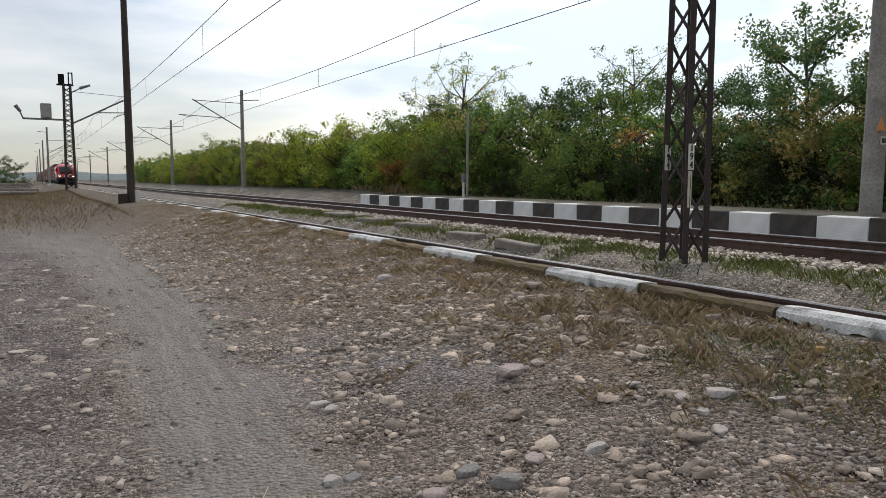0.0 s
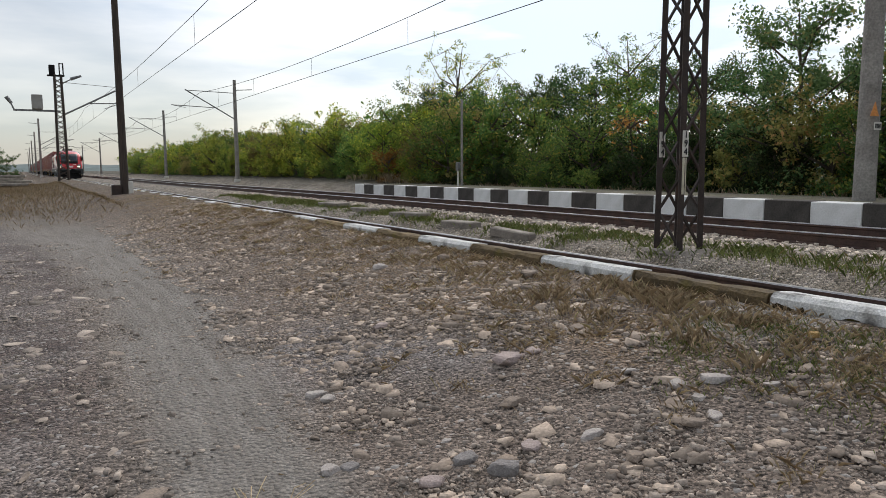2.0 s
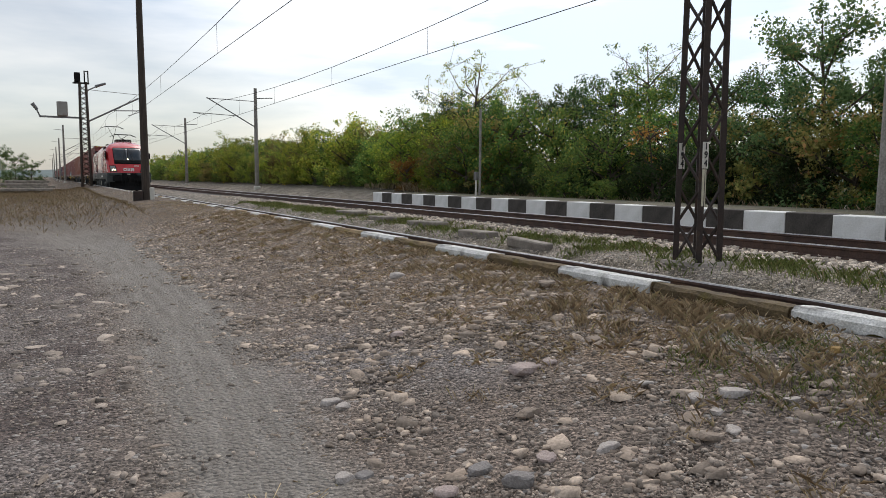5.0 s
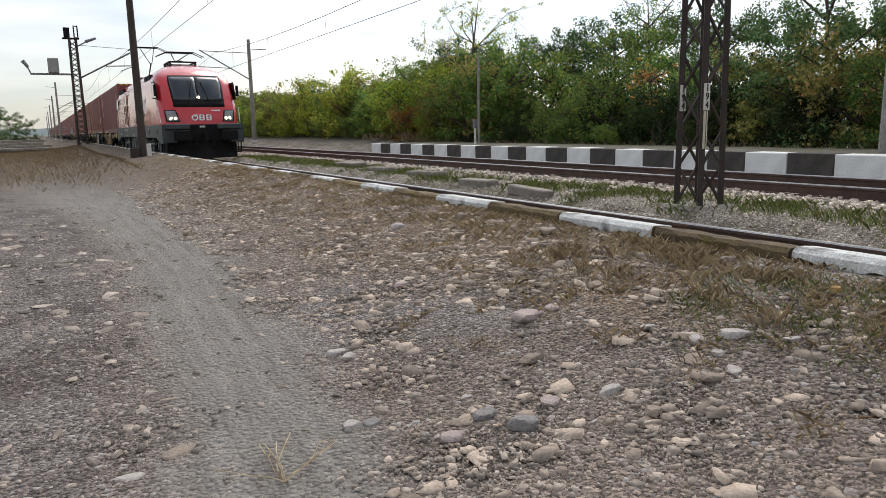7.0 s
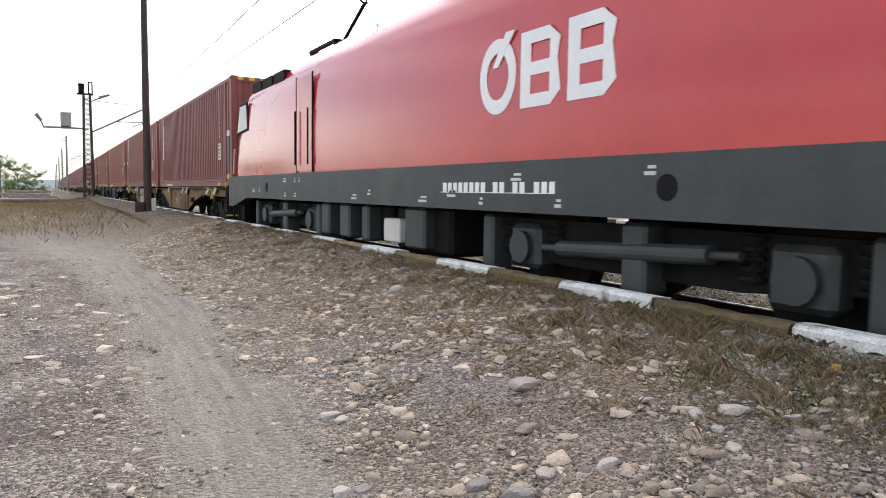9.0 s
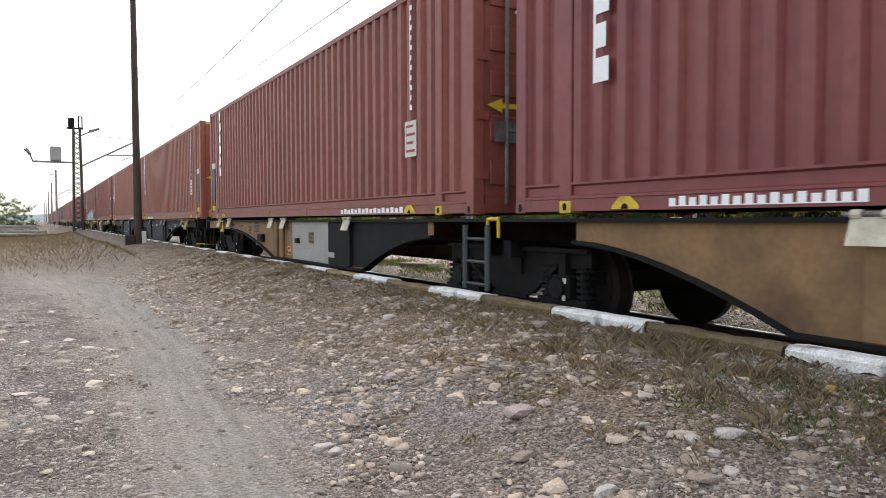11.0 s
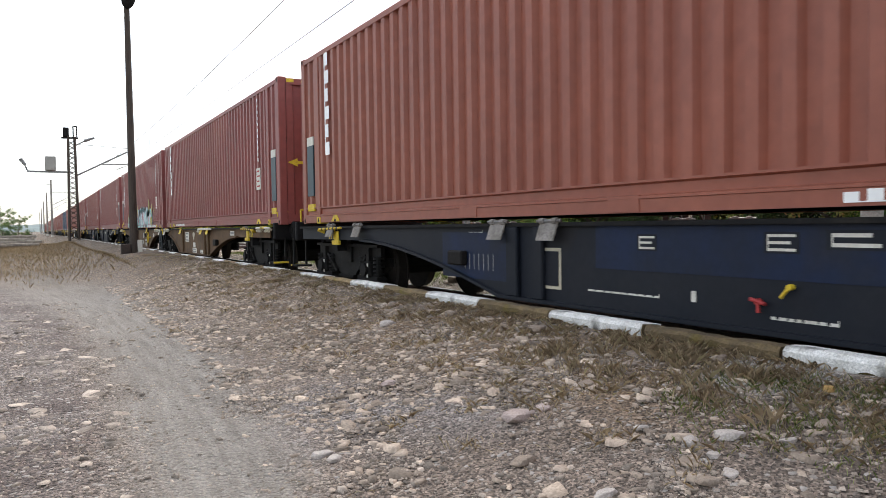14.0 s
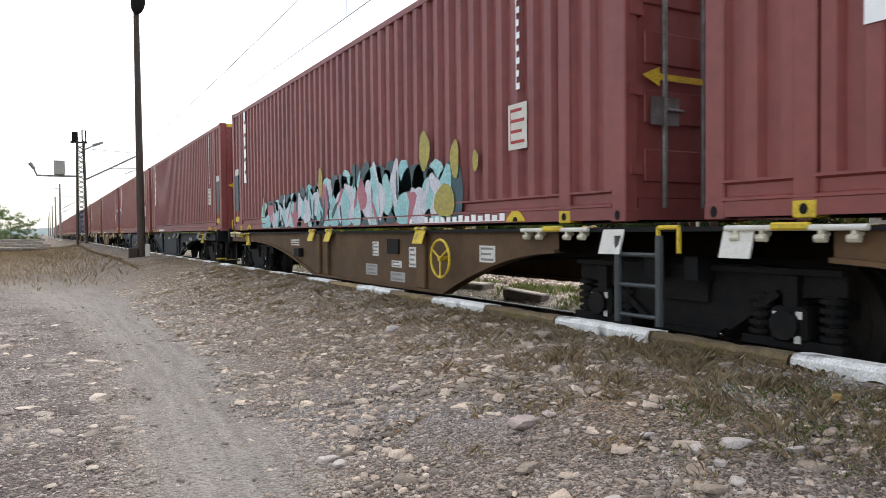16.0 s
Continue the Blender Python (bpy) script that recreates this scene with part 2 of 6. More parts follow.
BOX = [
    mat("maroon_container_paint", (0.252, 0.064, 0.057), (0.205, 0.052, 0.049), 0.9, 0.5, fine=0.1, c3=(0.24, 0.075, 0.065), wear=0.6),
    mat("brick_container_paint", (0.272, 0.074, 0.052), (0.230, 0.064, 0.046), 0.9, 0.5, fine=0.1, c3=(0.248, 0.078, 0.055), wear=0.6),
    mat("orange_brown_container_paint", (0.305, 0.090, 0.054), (0.262, 0.077, 0.048), 0.9, 0.5, fine=0.1, c3=(0.304, 0.101, 0.064), wear=0.6),
    mat("wine_container_paint", (0.26, 0.063, 0.053), (0.22, 0.056, 0.049), 0.9, 0.5, fine=0.1, c3=(0.30, 0.09, 0.07), wear=0.6),
    mat("blue_container_paint", (0.028, 0.055, 0.110), (0.024, 0.046, 0.092), 0.9, 0.5, fine=0.1),
]
LEAF = [
    leaf_mat("green_leaves", (0.081, 0.151, 0.043), (0.231, 0.341, 0.081), (0.464, 0.410, 0.081)),
    leaf_mat("yellow_green_leaves", (0.151, 0.231, 0.043), (0.424, 0.491, 0.081), (0.657, 0.546, 0.081)),
    # near-black green: the shade under the hedge's crowns is put into this leaf colour
    leaf_mat("shaded_leaves", (0.018, 0.034, 0.012), (0.060, 0.095, 0.032), (0.083, 0.083, 0.028)),
    leaf_mat("russet_leaves", (0.290, 0.123, 0.036), (0.493, 0.232, 0.065), (0.435, 0.290, 0.072)),
    leaf_mat("olive_leaves", (0.164, 0.170, 0.055), (0.341, 0.315, 0.098), (0.464, 0.273, 0.109)),
    leaf_mat("deep_green_leaves", (0.040, 0.085, 0.034), (0.125, 0.205, 0.075), (0.22, 0.22, 0.08)),
]

# ---- building helpers ----
def link_mesh(name, verts, faces, material, parent=None, label="", smooth=False):
    me = bpy.data.meshes.new(name)
    me.from_pydata([tuple(v) for v in verts], [], [tuple(f) for f in faces])
    me.materials.append(material)
    if smooth:
        me.polygons.foreach_set("use_smooth", [True] * len(me.polygons))
    me.update()
    ob = new(name, me)
    if parent:
        ob.parent = parent
    if label:
        ob["label"] = label
    return ob


def part(name, bm, material, parent, label="", smooth=False):
    """Links a bmesh as one mesh object under a thing or a part."""
    me = bpy.data.meshes.new(name)
    bmesh.ops.recalc_face_normals(bm, faces=bm.faces)
    bm.to_mesh(me)
    bm.free()
    me.materials.append(material)
    if smooth:
        me.polygons.foreach_set("use_smooth", [True] * len(me.polygons))
    ob = new(name, me)
    if parent:
        ob.parent = parent
    if label:
        ob["label"] = label
    return ob


def thing(name, label, category, group="", kind="", at=None):
    ob = new(name)
    ob.empty_display_size = 0.2
    tagged(ob, label, category, group, kind)
    if at is not None:
        ob.matrix_basis = at
    return ob


def box(bm, x0, x1, y0, y1, z0, z1, bevel=0.0):
    r = bmesh.ops.create_cube(bm, size=1.0, matrix=Matrix.LocRotScale(
        ((x0 + x1) / 2, (y0 + y1) / 2, (z0 + z1) / 2), None, (abs(x1 - x0), abs(y1 - y0), abs(z1 - z0))))
    if bevel:
        es = list({e for v in r["verts"] for e in v.link_edges})
        bmesh.ops.bevel(bm, geom=es, offset=bevel, segments=1, affect="EDGES")
    return bm


def boxes(*dims, bevel=0.0):
    bm = bmesh.new()
    for d in dims:
        box(bm, *d, bevel=bevel)
    return bm


def rod(bm, a, b, r, r2=None, n=8):
    a, b = Vector(a), Vector(b)
    d = b - a
    m = Matrix.Translation((a + b) / 2) @ d.to_track_quat("Z", "Y").to_matrix().to_4x4()
    bmesh.ops.create_cone(bm, cap_ends=True, segments=n, radius1=r, radius2=r if r2 is None else r2, depth=d.length, matrix=m)
    return bm


def rods(*dims, n=8):
    bm = bmesh.new()
    for d in dims:
        rod(bm, *d, n=n)
    return bm


def angle_bar(bm, a, b, w):
    """A square steel bar from a to b."""
    a, b = Vector(a), Vector(b)
    d = b - a
    m = Matrix.LocRotScale((a + b) / 2, d.to_track_quat("Z", "Y"), (w, w, d.length))
    bmesh.ops.create_cube(bm, size=1.0, matrix=m)


def extrude_poly(pts, axis, lo, hi, bm=None):
    """A flat outline (two coordinates a point) drawn out along the axis x, y or z."""
    bm = bm or bmesh.new()
    put = {"x": lambda p, k: (k, p[0], p[1]), "y": lambda p, k: (p[0], k, p[1]), "z": lambda p, k: (p[0], p[1], k)}[axis]
    a = [bm.verts.new(put(p, lo)) for p in pts]
    b = [bm.verts.new(put(p, hi)) for p in pts]
    n = len(pts)
    bm.faces.new(a)
    bm.faces.new(b[::-1])
    for i in range(n):
        bm.faces.new((a[i], a[(i + 1) % n], b[(i + 1) % n], b[i]))
    return bm


def comb(axis, lo, hi, u0, u1, v0, v1, rows, fill=0.6, spine=0.01, upright=False):
    """Unread writing as one piece: bars on a thin spine, in rows (or in columns where upright)."""
    step = (v1 - v0) / (rows - 1 + fill)
    pts = [(u0, v0)]
    for q in range(rows):
        a = v0 + q * step
        end = u1 - (u1 - u0) * 0.18 * (q % 2)
        if q:
            pts.append((u0 + spine, a))
        pts += [(end, a), (end, a + fill * step), (u0 + spine, a + fill * step)]
    pts[-1] = (u0, v1)
    return extrude_poly([(b, a) for a, b in pts] if upright else pts, axis, lo, hi)


def letters(text, size, m, material, parent, name="lettering", label="", depth=0.004):
    cu = bpy.data.curves.new(name, "FONT")
    cu.body, cu.size, cu.extrude, cu.align_x, cu.align_y = text, size, depth, "CENTER", "CENTER"
    tmp = new(name, cu)
    me = bpy.data.meshes.new_from_object(tmp.evaluated_get(bpy.context.evaluated_depsgraph_get()))
    bpy.data.objects.remove(tmp)
    bpy.data.curves.remove(cu)
    me.materials.clear()
    me.materials.append(material)
    ob = new(name, me)
    ob.parent = parent
    ob.matrix_basis = m
    if label:
        ob["label"] = label
    return ob


SIDE = Matrix(((0, 0, -1, 0), (-1, 0, 0, 0), (0, 1, 0, 0), (0, 0, 0, 1)))  # lettering that faces -x
FRONT = Matrix(((1, 0, 0, 0), (0, 0, -1, 0), (0, 1, 0, 0), (0, 0, 0, 1)))  # lettering that faces -y


def smooth01(a, b, v):
    k = min(1.0, max(0.0, (v - a) / (b - a)))
    return k * k * (3 - 2 * k)

# ---- ground ----
TRACK_1, TRACK_2, RAIL_2 = 5.42, 10.17, 0.21
KERB_X, KERB_W, KERB_Z = 3.72, 0.22, 0.375


def gz(x, y):
    """The ground's height: a dirt yard that rises to the kerb, the sunk near track, the second track on its ballast."""
    yard = -0.12 + (0.41 + 0.06 * smooth01(5, 14, y)) * smooth01(0.9, 3.7, x) + 0.12 * smooth01(12, 40, y) * (1 - smooth01(2.0, 3.7, x))
    yard += 0.05 * math.sin(x * 0.9 + y * 0.23) * smooth01(3, 12, y) * (1 - smooth01(2.5, 3.6, x))
    if x < KERB_X + 0.1:
        return yard
    bed = -0.2 + 0.24 * smooth01(6.2, 7.0, x) - 0.03 * smooth01(8.4, 9.2, x)
    bank = 0.35 * smooth01(11.5, 14.0, x) * smooth01(27, 30, y) + 0.25 * smooth01(12, 15, x)
    return bed + bank


def axis(*spans):
    out = []
    for a, b, step in spans:
        n = max(1, round((b - a) / step))
        out += [a + (b - a) * i / n for i in range(n)]
    return out + [spans[-1][1]]


gx = axis((-900, -100, 200), (-100, -20, 16), (-20, -3, 1.2), (-3, 3.76, 0.065), (3.76, 4.0, 0.12), (4.0, 12, 0.16), (12, 30, 1.5), (30, 130, 20), (130, 1100, 240))
gy = axis((-300, -30, 60), (-30, 0, 3), (0, 10, 0.065), (10, 24, 0.25), (24, 80, 2), (80, 200, 15), (200, 2500, 230))
gv, gf = [], []
for y in gy:
    for x in gx:
        z = gz(x, y)
        if -4 < x < 12 and 0 < y < 40:
            z += 0.018 * noise.noise((x * 2.2, y * 2.2, 0)) + 0.010 * noise.noise((x * 9, y * 9, 3)) + 0.006 * noise.noise((x * 23, y * 23, 5))
        gv.append((x, y, z))
nx = len(gx)
for j in range(len(gy) - 1):
    for i in range(nx - 1):
        gf.append((j * nx + i, j * nx + i + 1, (j + 1) * nx + i + 1, (j + 1) * nx + i))


def ground_mat():
    m = bpy.data.materials.new("yard_ground")
    m.use_nodes = True
    t = m.node_tree
    b = t.nodes["Principled BSDF"]
    b.inputs["Roughness"].default_value = 0.92
    co = t.nodes.new("ShaderNodeTexCoord")
    sp = t.nodes.new("ShaderNodeSeparateXYZ")
    t.links.new(co.outputs["Object"], sp.inputs[0])

    def nz(scale, detail=5.0, rough=0.55):
        n = t.nodes.new("ShaderNodeTexNoise")
        n.inputs["Scale"].default_value, n.inputs["Detail"].default_value, n.inputs["Roughness"].default_value = scale, detail, rough
        t.links.new(co.outputs["Object"], n.inputs["Vector"])
        return n.outputs["Fac"]

    def math_node(op, a, c, clamp=False):
        n = t.nodes.new("ShaderNodeMath")
        n.operation, n.use_clamp = op, clamp
        for k, v in ((0, a), (1, c)):
            if isinstance(v, (int, float)):
                n.inputs[k].default_value = v
            else:
                t.links.new(v, n.inputs[k])
        return n.outputs[0]

    def mix(fac, a, c, kind="MIX"):
        n = t.nodes.new("ShaderNodeMix")
        n.data_type, n.blend_type = "RGBA", kind
        for v, s in ((fac, n.inputs[0]), (a, n.inputs[6]), (c, n.inputs[7])):
            if isinstance(v, tuple):
                s.default_value = (*v, 1)
            elif isinstance(v, float):
                s.default_value = v
            else:
                t.links.new(v, s)
        return n.outputs[2]

    def grade(fac, lo, hi, a=0.0, c=1.0):
        n = t.nodes.new("ShaderNodeMapRange")
        for k, v in zip(("From Min", "From Max", "To Min", "To Max"), (lo, hi, a, c)):
            n.inputs[k].default_value = v
        t.links.new(fac, n.inputs["Value"])
        return n.outputs["Result"]

    X, Y = sp.outputs["X"], sp.outputs["Y"]
    wob = math_node("MULTIPLY", math_node("SUBTRACT", nz(1.1), 0.5), 1.6)
    wob2 = math_node("MULTIPLY", math_node("SUBTRACT", nz(0.5, 3), 0.5), 2.0)
    # a trodden wheel track that bends away to the left, litter towards the kerb, ballast past it
    yy = math_node("SUBTRACT", Y, 9.0)
    xr = math_node("SUBTRACT", 1.0, math_node("MULTIPLY", math_node("MULTIPLY", yy, yy), 0.008))
    across = math_node("SUBTRACT", X, xr)
    off_road = math_node("ABSOLUTE", math_node("ADD", across, math_node("MULTIPLY", wob, 0.3)), 0)
    off_road = math_node("MULTIPLY", off_road, grade(Y, 4.0, 15.0, 1.0, 0.42))
    litter_x = grade(Y, 1.5, 3.5, 2.70, 2.15)
    litter = grade(math_node("ADD", math_node("SUBTRACT", X, litter_x), wob), -0.35, 0.45)
    col = mix(grade(nz(0.8), 0.35, 0.65), (0.205, 0.160, 0.128), (0.152, 0.117, 0.093))
    # reddish trodden earth beside the wheel track, bluish grit on its other side
    left = grade(math_node("ADD", across, math_node("MULTIPLY", wob, 0.5)), -0.75, -0.35, 1.0, 0.0)
    col = mix(left, col, mix(grade(nz(1.7), 0.42, 0.6), (0.165, 0.138, 0.122), (0.098, 0.074, 0.064)))
    blue = t.nodes.new("ShaderNodeVectorMath")
    blue.operation = "DISTANCE"
    blue.inputs[1].default_value = (1.9, 4.1, 0.0)
    t.links.new(co.outputs["Object"], blue.inputs[0])
    col = mix(grade(math_node("ADD", blue.outputs["Value"], wob), 0.4, 1.1, 0.7, 0.0), col, (0.195, 0.176, 0.168))
    on_road = grade(off_road, 0.22, 0.55, 1.0, 0.0)
    ruts = t.nodes.new("ShaderNodeCombineXYZ")
    t.links.new(math_node("MULTIPLY", across, 13.0), ruts.inputs["X"])
    t.links.new(math_node("MULTIPLY", Y, 0.7), ruts.inputs["Y"])
    lines = t.nodes.new("ShaderNodeTexNoise")
    lines.inputs["Scale"].default_value, lines.inputs["Detail"].default_value = 1.0, 5.0
    t.links.new(ruts.outputs[0], lines.inputs["Vector"])
    col = mix(on_road, col, mix(grade(lines.outputs["Fac"], 0.36, 0.62), (0.196, 0.174, 0.150), (0.262, 0.238, 0.208)))
    brown = mix(grade(nz(3.5), 0.35, 0.65), (0.205, 0.138, 0.084), (0.108, 0.073, 0.047))
    col = mix(litter, col, brown)
    col = mix(grade(math_node("ADD", X, math_node("MULTIPLY", wob, 0.4)), 2.9, 3.6), col, (0.128, 0.092, 0.062))
    damp = t.nodes.new("ShaderNodeVectorMath")
    damp.operation = "DISTANCE"
    damp.inputs[1].default_value = (3.05, 1.75, 0.2)
    t.links.new(co.outputs["Object"], damp.inputs[0])
    col = mix(grade(math_node("ADD", damp.outputs["Value"], math_node("MULTIPLY", wob, 0.5)), 0.25, 0.65, 0.6, 0.0), col, (0.075, 0.060, 0.050))
    # a patch of pale grit before the kerb
    pale = t.nodes.new("ShaderNodeVectorMath")
    pale.operation = "DISTANCE"
    pale.inputs[1].default_value = (3.45, 2.45, 0.25)
    t.links.new(co.outputs["Object"], pale.inputs[0])
    col = mix(grade(math_node("ADD", pale.outputs["Value"], math_node("MULTIPLY", wob, 0.35)), 0.25, 0.5, 0.9, 0.0), col, (0.27, 0.25, 0.225))
    far = grade(math_node("ADD", Y, math_node("MULTIPLY", wob2, 3)), 15, 24)
    col = mix(math_node("MULTIPLY", far, 0.9), col, mix(grade(nz(0.9), 0.4, 0.6), (0.150, 0.105, 0.066), (0.098, 0.072, 0.048)))
    bal = mix(grade(nz(2.6), 0.4, 0.62), (0.29, 0.25, 0.205), (0.135, 0.112, 0.080))
    col = mix(grade(X, 3.9, 4.0), col, bal)
    field = grade(math_node("ADD", X, wob2), 12.5, 14.5)
    col = mix(field, col, (0.073, 0.062, 0.039))
    col = mix(grade(X, -8.0, -3.0, 1.0, 0.0), col, (0.112, 0.095, 0.052))
    # crushed grit: small cells, some pale, some dark
    v1 = t.nodes.new("ShaderNodeTexVoronoi")
    v1.inputs["Scale"].default_value = 42.0
    t.links.new(co.outputs["Object"], v1.inputs["Vector"])
    grey = t.nodes.new("ShaderNodeSeparateColor")
    t.links.new(v1.outputs["Color"], grey.inputs[0])
    v2 = t.nodes.new("ShaderNodeTexVoronoi")
    v2.inputs["Scale"].default_value = 110.0
    t.links.new(co.outputs["Object"], v2.inputs["Vector"])
    grey2 = t.nodes.new("ShaderNodeSeparateColor")
    t.links.new(v2.outputs["Color"], grey2.inputs[0])
    val = math_node("MULTIPLY", grade(grey.outputs[0], 0, 1, 0.6, 1.42), grade(grey2.outputs[1], 0, 1, 0.28, 1.8))
    h = t.nodes.new("ShaderNodeHueSaturation")
    smooth = math_node("MULTIPLY", on_road, math_node("SUBTRACT", 1.0, litter))
    val = math_node("ADD", val, math_node("MULTIPLY", math_node("MULTIPLY", smooth, 0.75), math_node("SUBTRACT", 1.0, val)))
    t.links.new(val, h.inputs["Value"])
    t.links.new(col, h.inputs["Color"])
    pale_bits = math_node("MULTIPLY", grade(grey.outputs[2], 0.93, 0.97), math_node("SUBTRACT", 1.0, math_node("MULTIPLY", smooth, 0.9)))
    col = mix(pale_bits, h.outputs["Color"], (0.36, 0.33, 0.30))
    t.links.new(col, b.inputs["Base Color"])
    bp = t.nodes.new("ShaderNodeBump")
    bp.inputs["Distance"].default_value = 0.018
    hgt = math_node("ADD", math_node("MULTIPLY", v1.outputs["Distance"], -1.2), nz(30, 6))
    t.links.new(hgt, bp.inputs["Height"])
    t.links.new(bp.outputs["Normal"], b.inputs["Normal"])
    return m


ground = link_mesh("ground", gv, gf, ground_mat(), None, "", True)
tagged(ground, "trodden dirt yard with grey grit and dry litter", "ground", kind="structure")

# ---- kerb of the old low platform ----
kerb = thing("kerb", "row of mossy concrete kerb stones, every second whitewashed", "kerb", kind="structure")


def kerb_stone(length, seed):
    rnd = random.Random(seed)
    bm = bmesh.new()
    n = 9
    prof = [(0, -0.3), (0, 0.345), (0.025, 0.372), (0.12, 0.366), (KERB_W, 0.350), (KERB_W, -0.3)]
    rings = []
    for i in range(n + 1):
        y = 0.012 + (length - 0.024) * i / n
        rings.append([bm.verts.new((p[0] + rnd.uniform(-.006, .006), y, p[1] + (rnd.uniform(-.012, .008) if p[1] > 0 else 0))) for p in prof])
    for a, b in zip(rings, rings[1:]):
        for k in range(len(prof) - 1):
            bm.faces.new((a[k], a[k + 1], b[k + 1], b[k]))
    bm.faces.new(rings[0])
    bm.faces.new(rings[-1][::-1])
    return bm


KP = 1.07


def whitewash(length, seed):
    """A thin coat of whitewash over a stone's top that runs raggedly down its face."""
    rnd = random.Random(seed)
    bm = bmesh.new()
    n = 26
    rows = []
    for i in range(n + 1):
        y = 0.02 + (length - 0.04) * i / n
        low = 0.33 - 0.10 * abs(noise.noise((y * 7, seed, 0))) - rnd.uniform(0, 0.035)
        back = KERB_W - 0.012 - 0.05 * abs(noise.noise((y * 5, seed + 9, 0)))
        rows.append([bm.verts.new(p) for p in ((-0.01, y, low), (-0.01, y, 0.35), (0.020, y, 0.379), (0.1, y, 0.376), (back, y, 0.364), (back, y, 0.30), (0.05, y, low))])
    for p, q in zip(rows, rows[1:]):
        for k in range(7):
            bm.faces.new((p[k], p[(k + 1) % 7], q[(k + 1) % 7], q[k]))
    bm.faces.new(rows[0])
    bm.faces.new(rows[-1][::-1])
    return bm


def data_of(bm, name, material):
    me = bpy.data.meshes.new(name)
    bmesh.ops.recalc_face_normals(bm, faces=bm.faces)
    bm.to_mesh(me)
    bm.free()
    me.materials.append(material)
    return me


stones = [data_of(kerb_stone(KP, k), "kerb_stone", M["kerb"]) for k in range(4)]
coats = [data_of(whitewash(KP, k), "whitewash", M["kerbwhite"]) for k in range(4)]
for i in range(-6, 100):
    ob = new("kerb_stone", stones[(i * 7 // 3) % 4])
    ob.parent = kerb
    ob.matrix_basis = pose(KERB_X, 2.55 + KP * i, random.uniform(-0.006, 0.003), 0, 0, random.uniform(-.25, .25))
    if i % 2:
        coat = new("whitewash", coats[(i // 2) % 4])
        coat.parent = ob


# ---- tracks ----
def rail_profile(head):
    if head:
        return [(-0.036, -0.012), (-0.03, 0.0), (0.03, 0.0), (0.036, -0.012)]
    return [(-0.036, -0.012), (-0.036, -0.04), (-0.01, -0.055), (-0.01, -0.14), (-0.07, -0.155), (-0.07, -0.17), (0.07, -0.17),
            (0.07, -0.155), (0.01, -0.14), (0.01, -0.055), (0.036, -0.04), (0.036, -0.012)]


def track(name, x, z, sleepers, label):
    t = thing(name, label, "railway track", kind="structure")
    for s in (-0.7525, 0.7525):
        r = part("rail", extrude_poly([(x + s + a, z + b) for a, b in rail_profile(False)], "y", -60, 900), M["rail"], t)
        part("rail_head", extrude_poly([(x + s + a, z + b) for a, b in rail_profile(True)], "y", -60, 900), M["railtop"], r, "polished running surface")
    if sleepers:
        me = None
        for i in range(130):
            y = -12 + 0.62 * i
            if me is None:
                first = part("sleeper", boxes((-1.25, 1.25, -0.13, 0.13, -0.36, -0.175), bevel=0.02), M["sleeper"], t)
                me = first.data
                first.location = (x, y, z)
            else:
                ob = new("sleeper", me)
                ob.parent, ob.location = t, (x, y, z)
    return t


track("track_near", TRACK_1, 0.0, True, "rusty rails with polished heads sunk behind the kerb")
track("track_far", TRACK_2, RAIL_2, True, "rust-brown rails on concrete sleepers in pale ballast")

# ---- far platform with striped edge ----
platform = thing("platform", "low platform with black and white striped concrete edge", "platform", kind="structure")
pm = {}
PF_X, PF_Z, PF_END, PS = 11.84, 0.515, 27.2, 0.9
for k in ("pfwhite", "pfblack"):
    o = part("edge_block", boxes((0, 0.5, 0.004, PS - 0.004, -0.75, 0), bevel=0.012), M[k], platform)
    pm[k] = o.data
    bpy.data.objects.remove(o)
for i in range(46):
    ob = new("edge_block", pm["pfwhite" if i % 2 == 0 else "pfblack"])
    ob.parent, ob.location = platform, (PF_X, PF_END - PS * (i + 1), PF_Z + random.uniform(-.006, .006))
part("platform_top", boxes((PF_X + 0.5, 14.6, PF_END - PS * 46, PF_END, -0.4, PF_Z - 0.012)), M["pftop"], platform, "bare earth platform surface")

# ---- the train ----
WHEELSETS = []


def yfront(t):
    """Where the locomotive's front buffers stand, braking gently, less so towards the end."""
    k = t - 8.5
    return 6.62 - (13.9 * k - 0.165 * k * k) - 0.1 * max(0.0, t - 14.1) ** 1.4


def wheelset(parent, y, r, label=""):
    w = thing("wheelset", "", "")
    w.parent = parent
    w.location = (0, y, r)
    w["label"] = "pair of steel wheels on one axle"
    for s in (-1, 1):
        bm = bmesh.new()
        rod(bm, (s * 0.685, 0, 0), (s * 0.82, 0, 0), r, n=32)
        rod(bm, (s * 0.67, 0, 0), (s * 0.69, 0, 0), r + 0.028, n=32)
        rod(bm, (s * 0.8, 0, 0), (s * 0.83, 0, 0), r * 0.82, r * 0.8, n=24)
        rod(bm, (s * 0.82, 0, 0), (s * 0.9, 0, 0), 0.13, n=12)
        for k in range(4):
            a = k * math.pi / 2
            rod(bm, (s * 0.825, 0.24 * math.cos(a), 0.24 * math.sin(a)), (s * 0.845, 0.24 * math.cos(a), 0.24 * math.sin(a)), 0.04, n=8)
        part("wheel", bm, M["wheel"], w)
    part("axle", rods(((-0.7, 0, 0), (0.7, 0, 0), 0.085), n=12), M["bogie"], w)
    WHEELSETS.append((w, y, r))
    return w


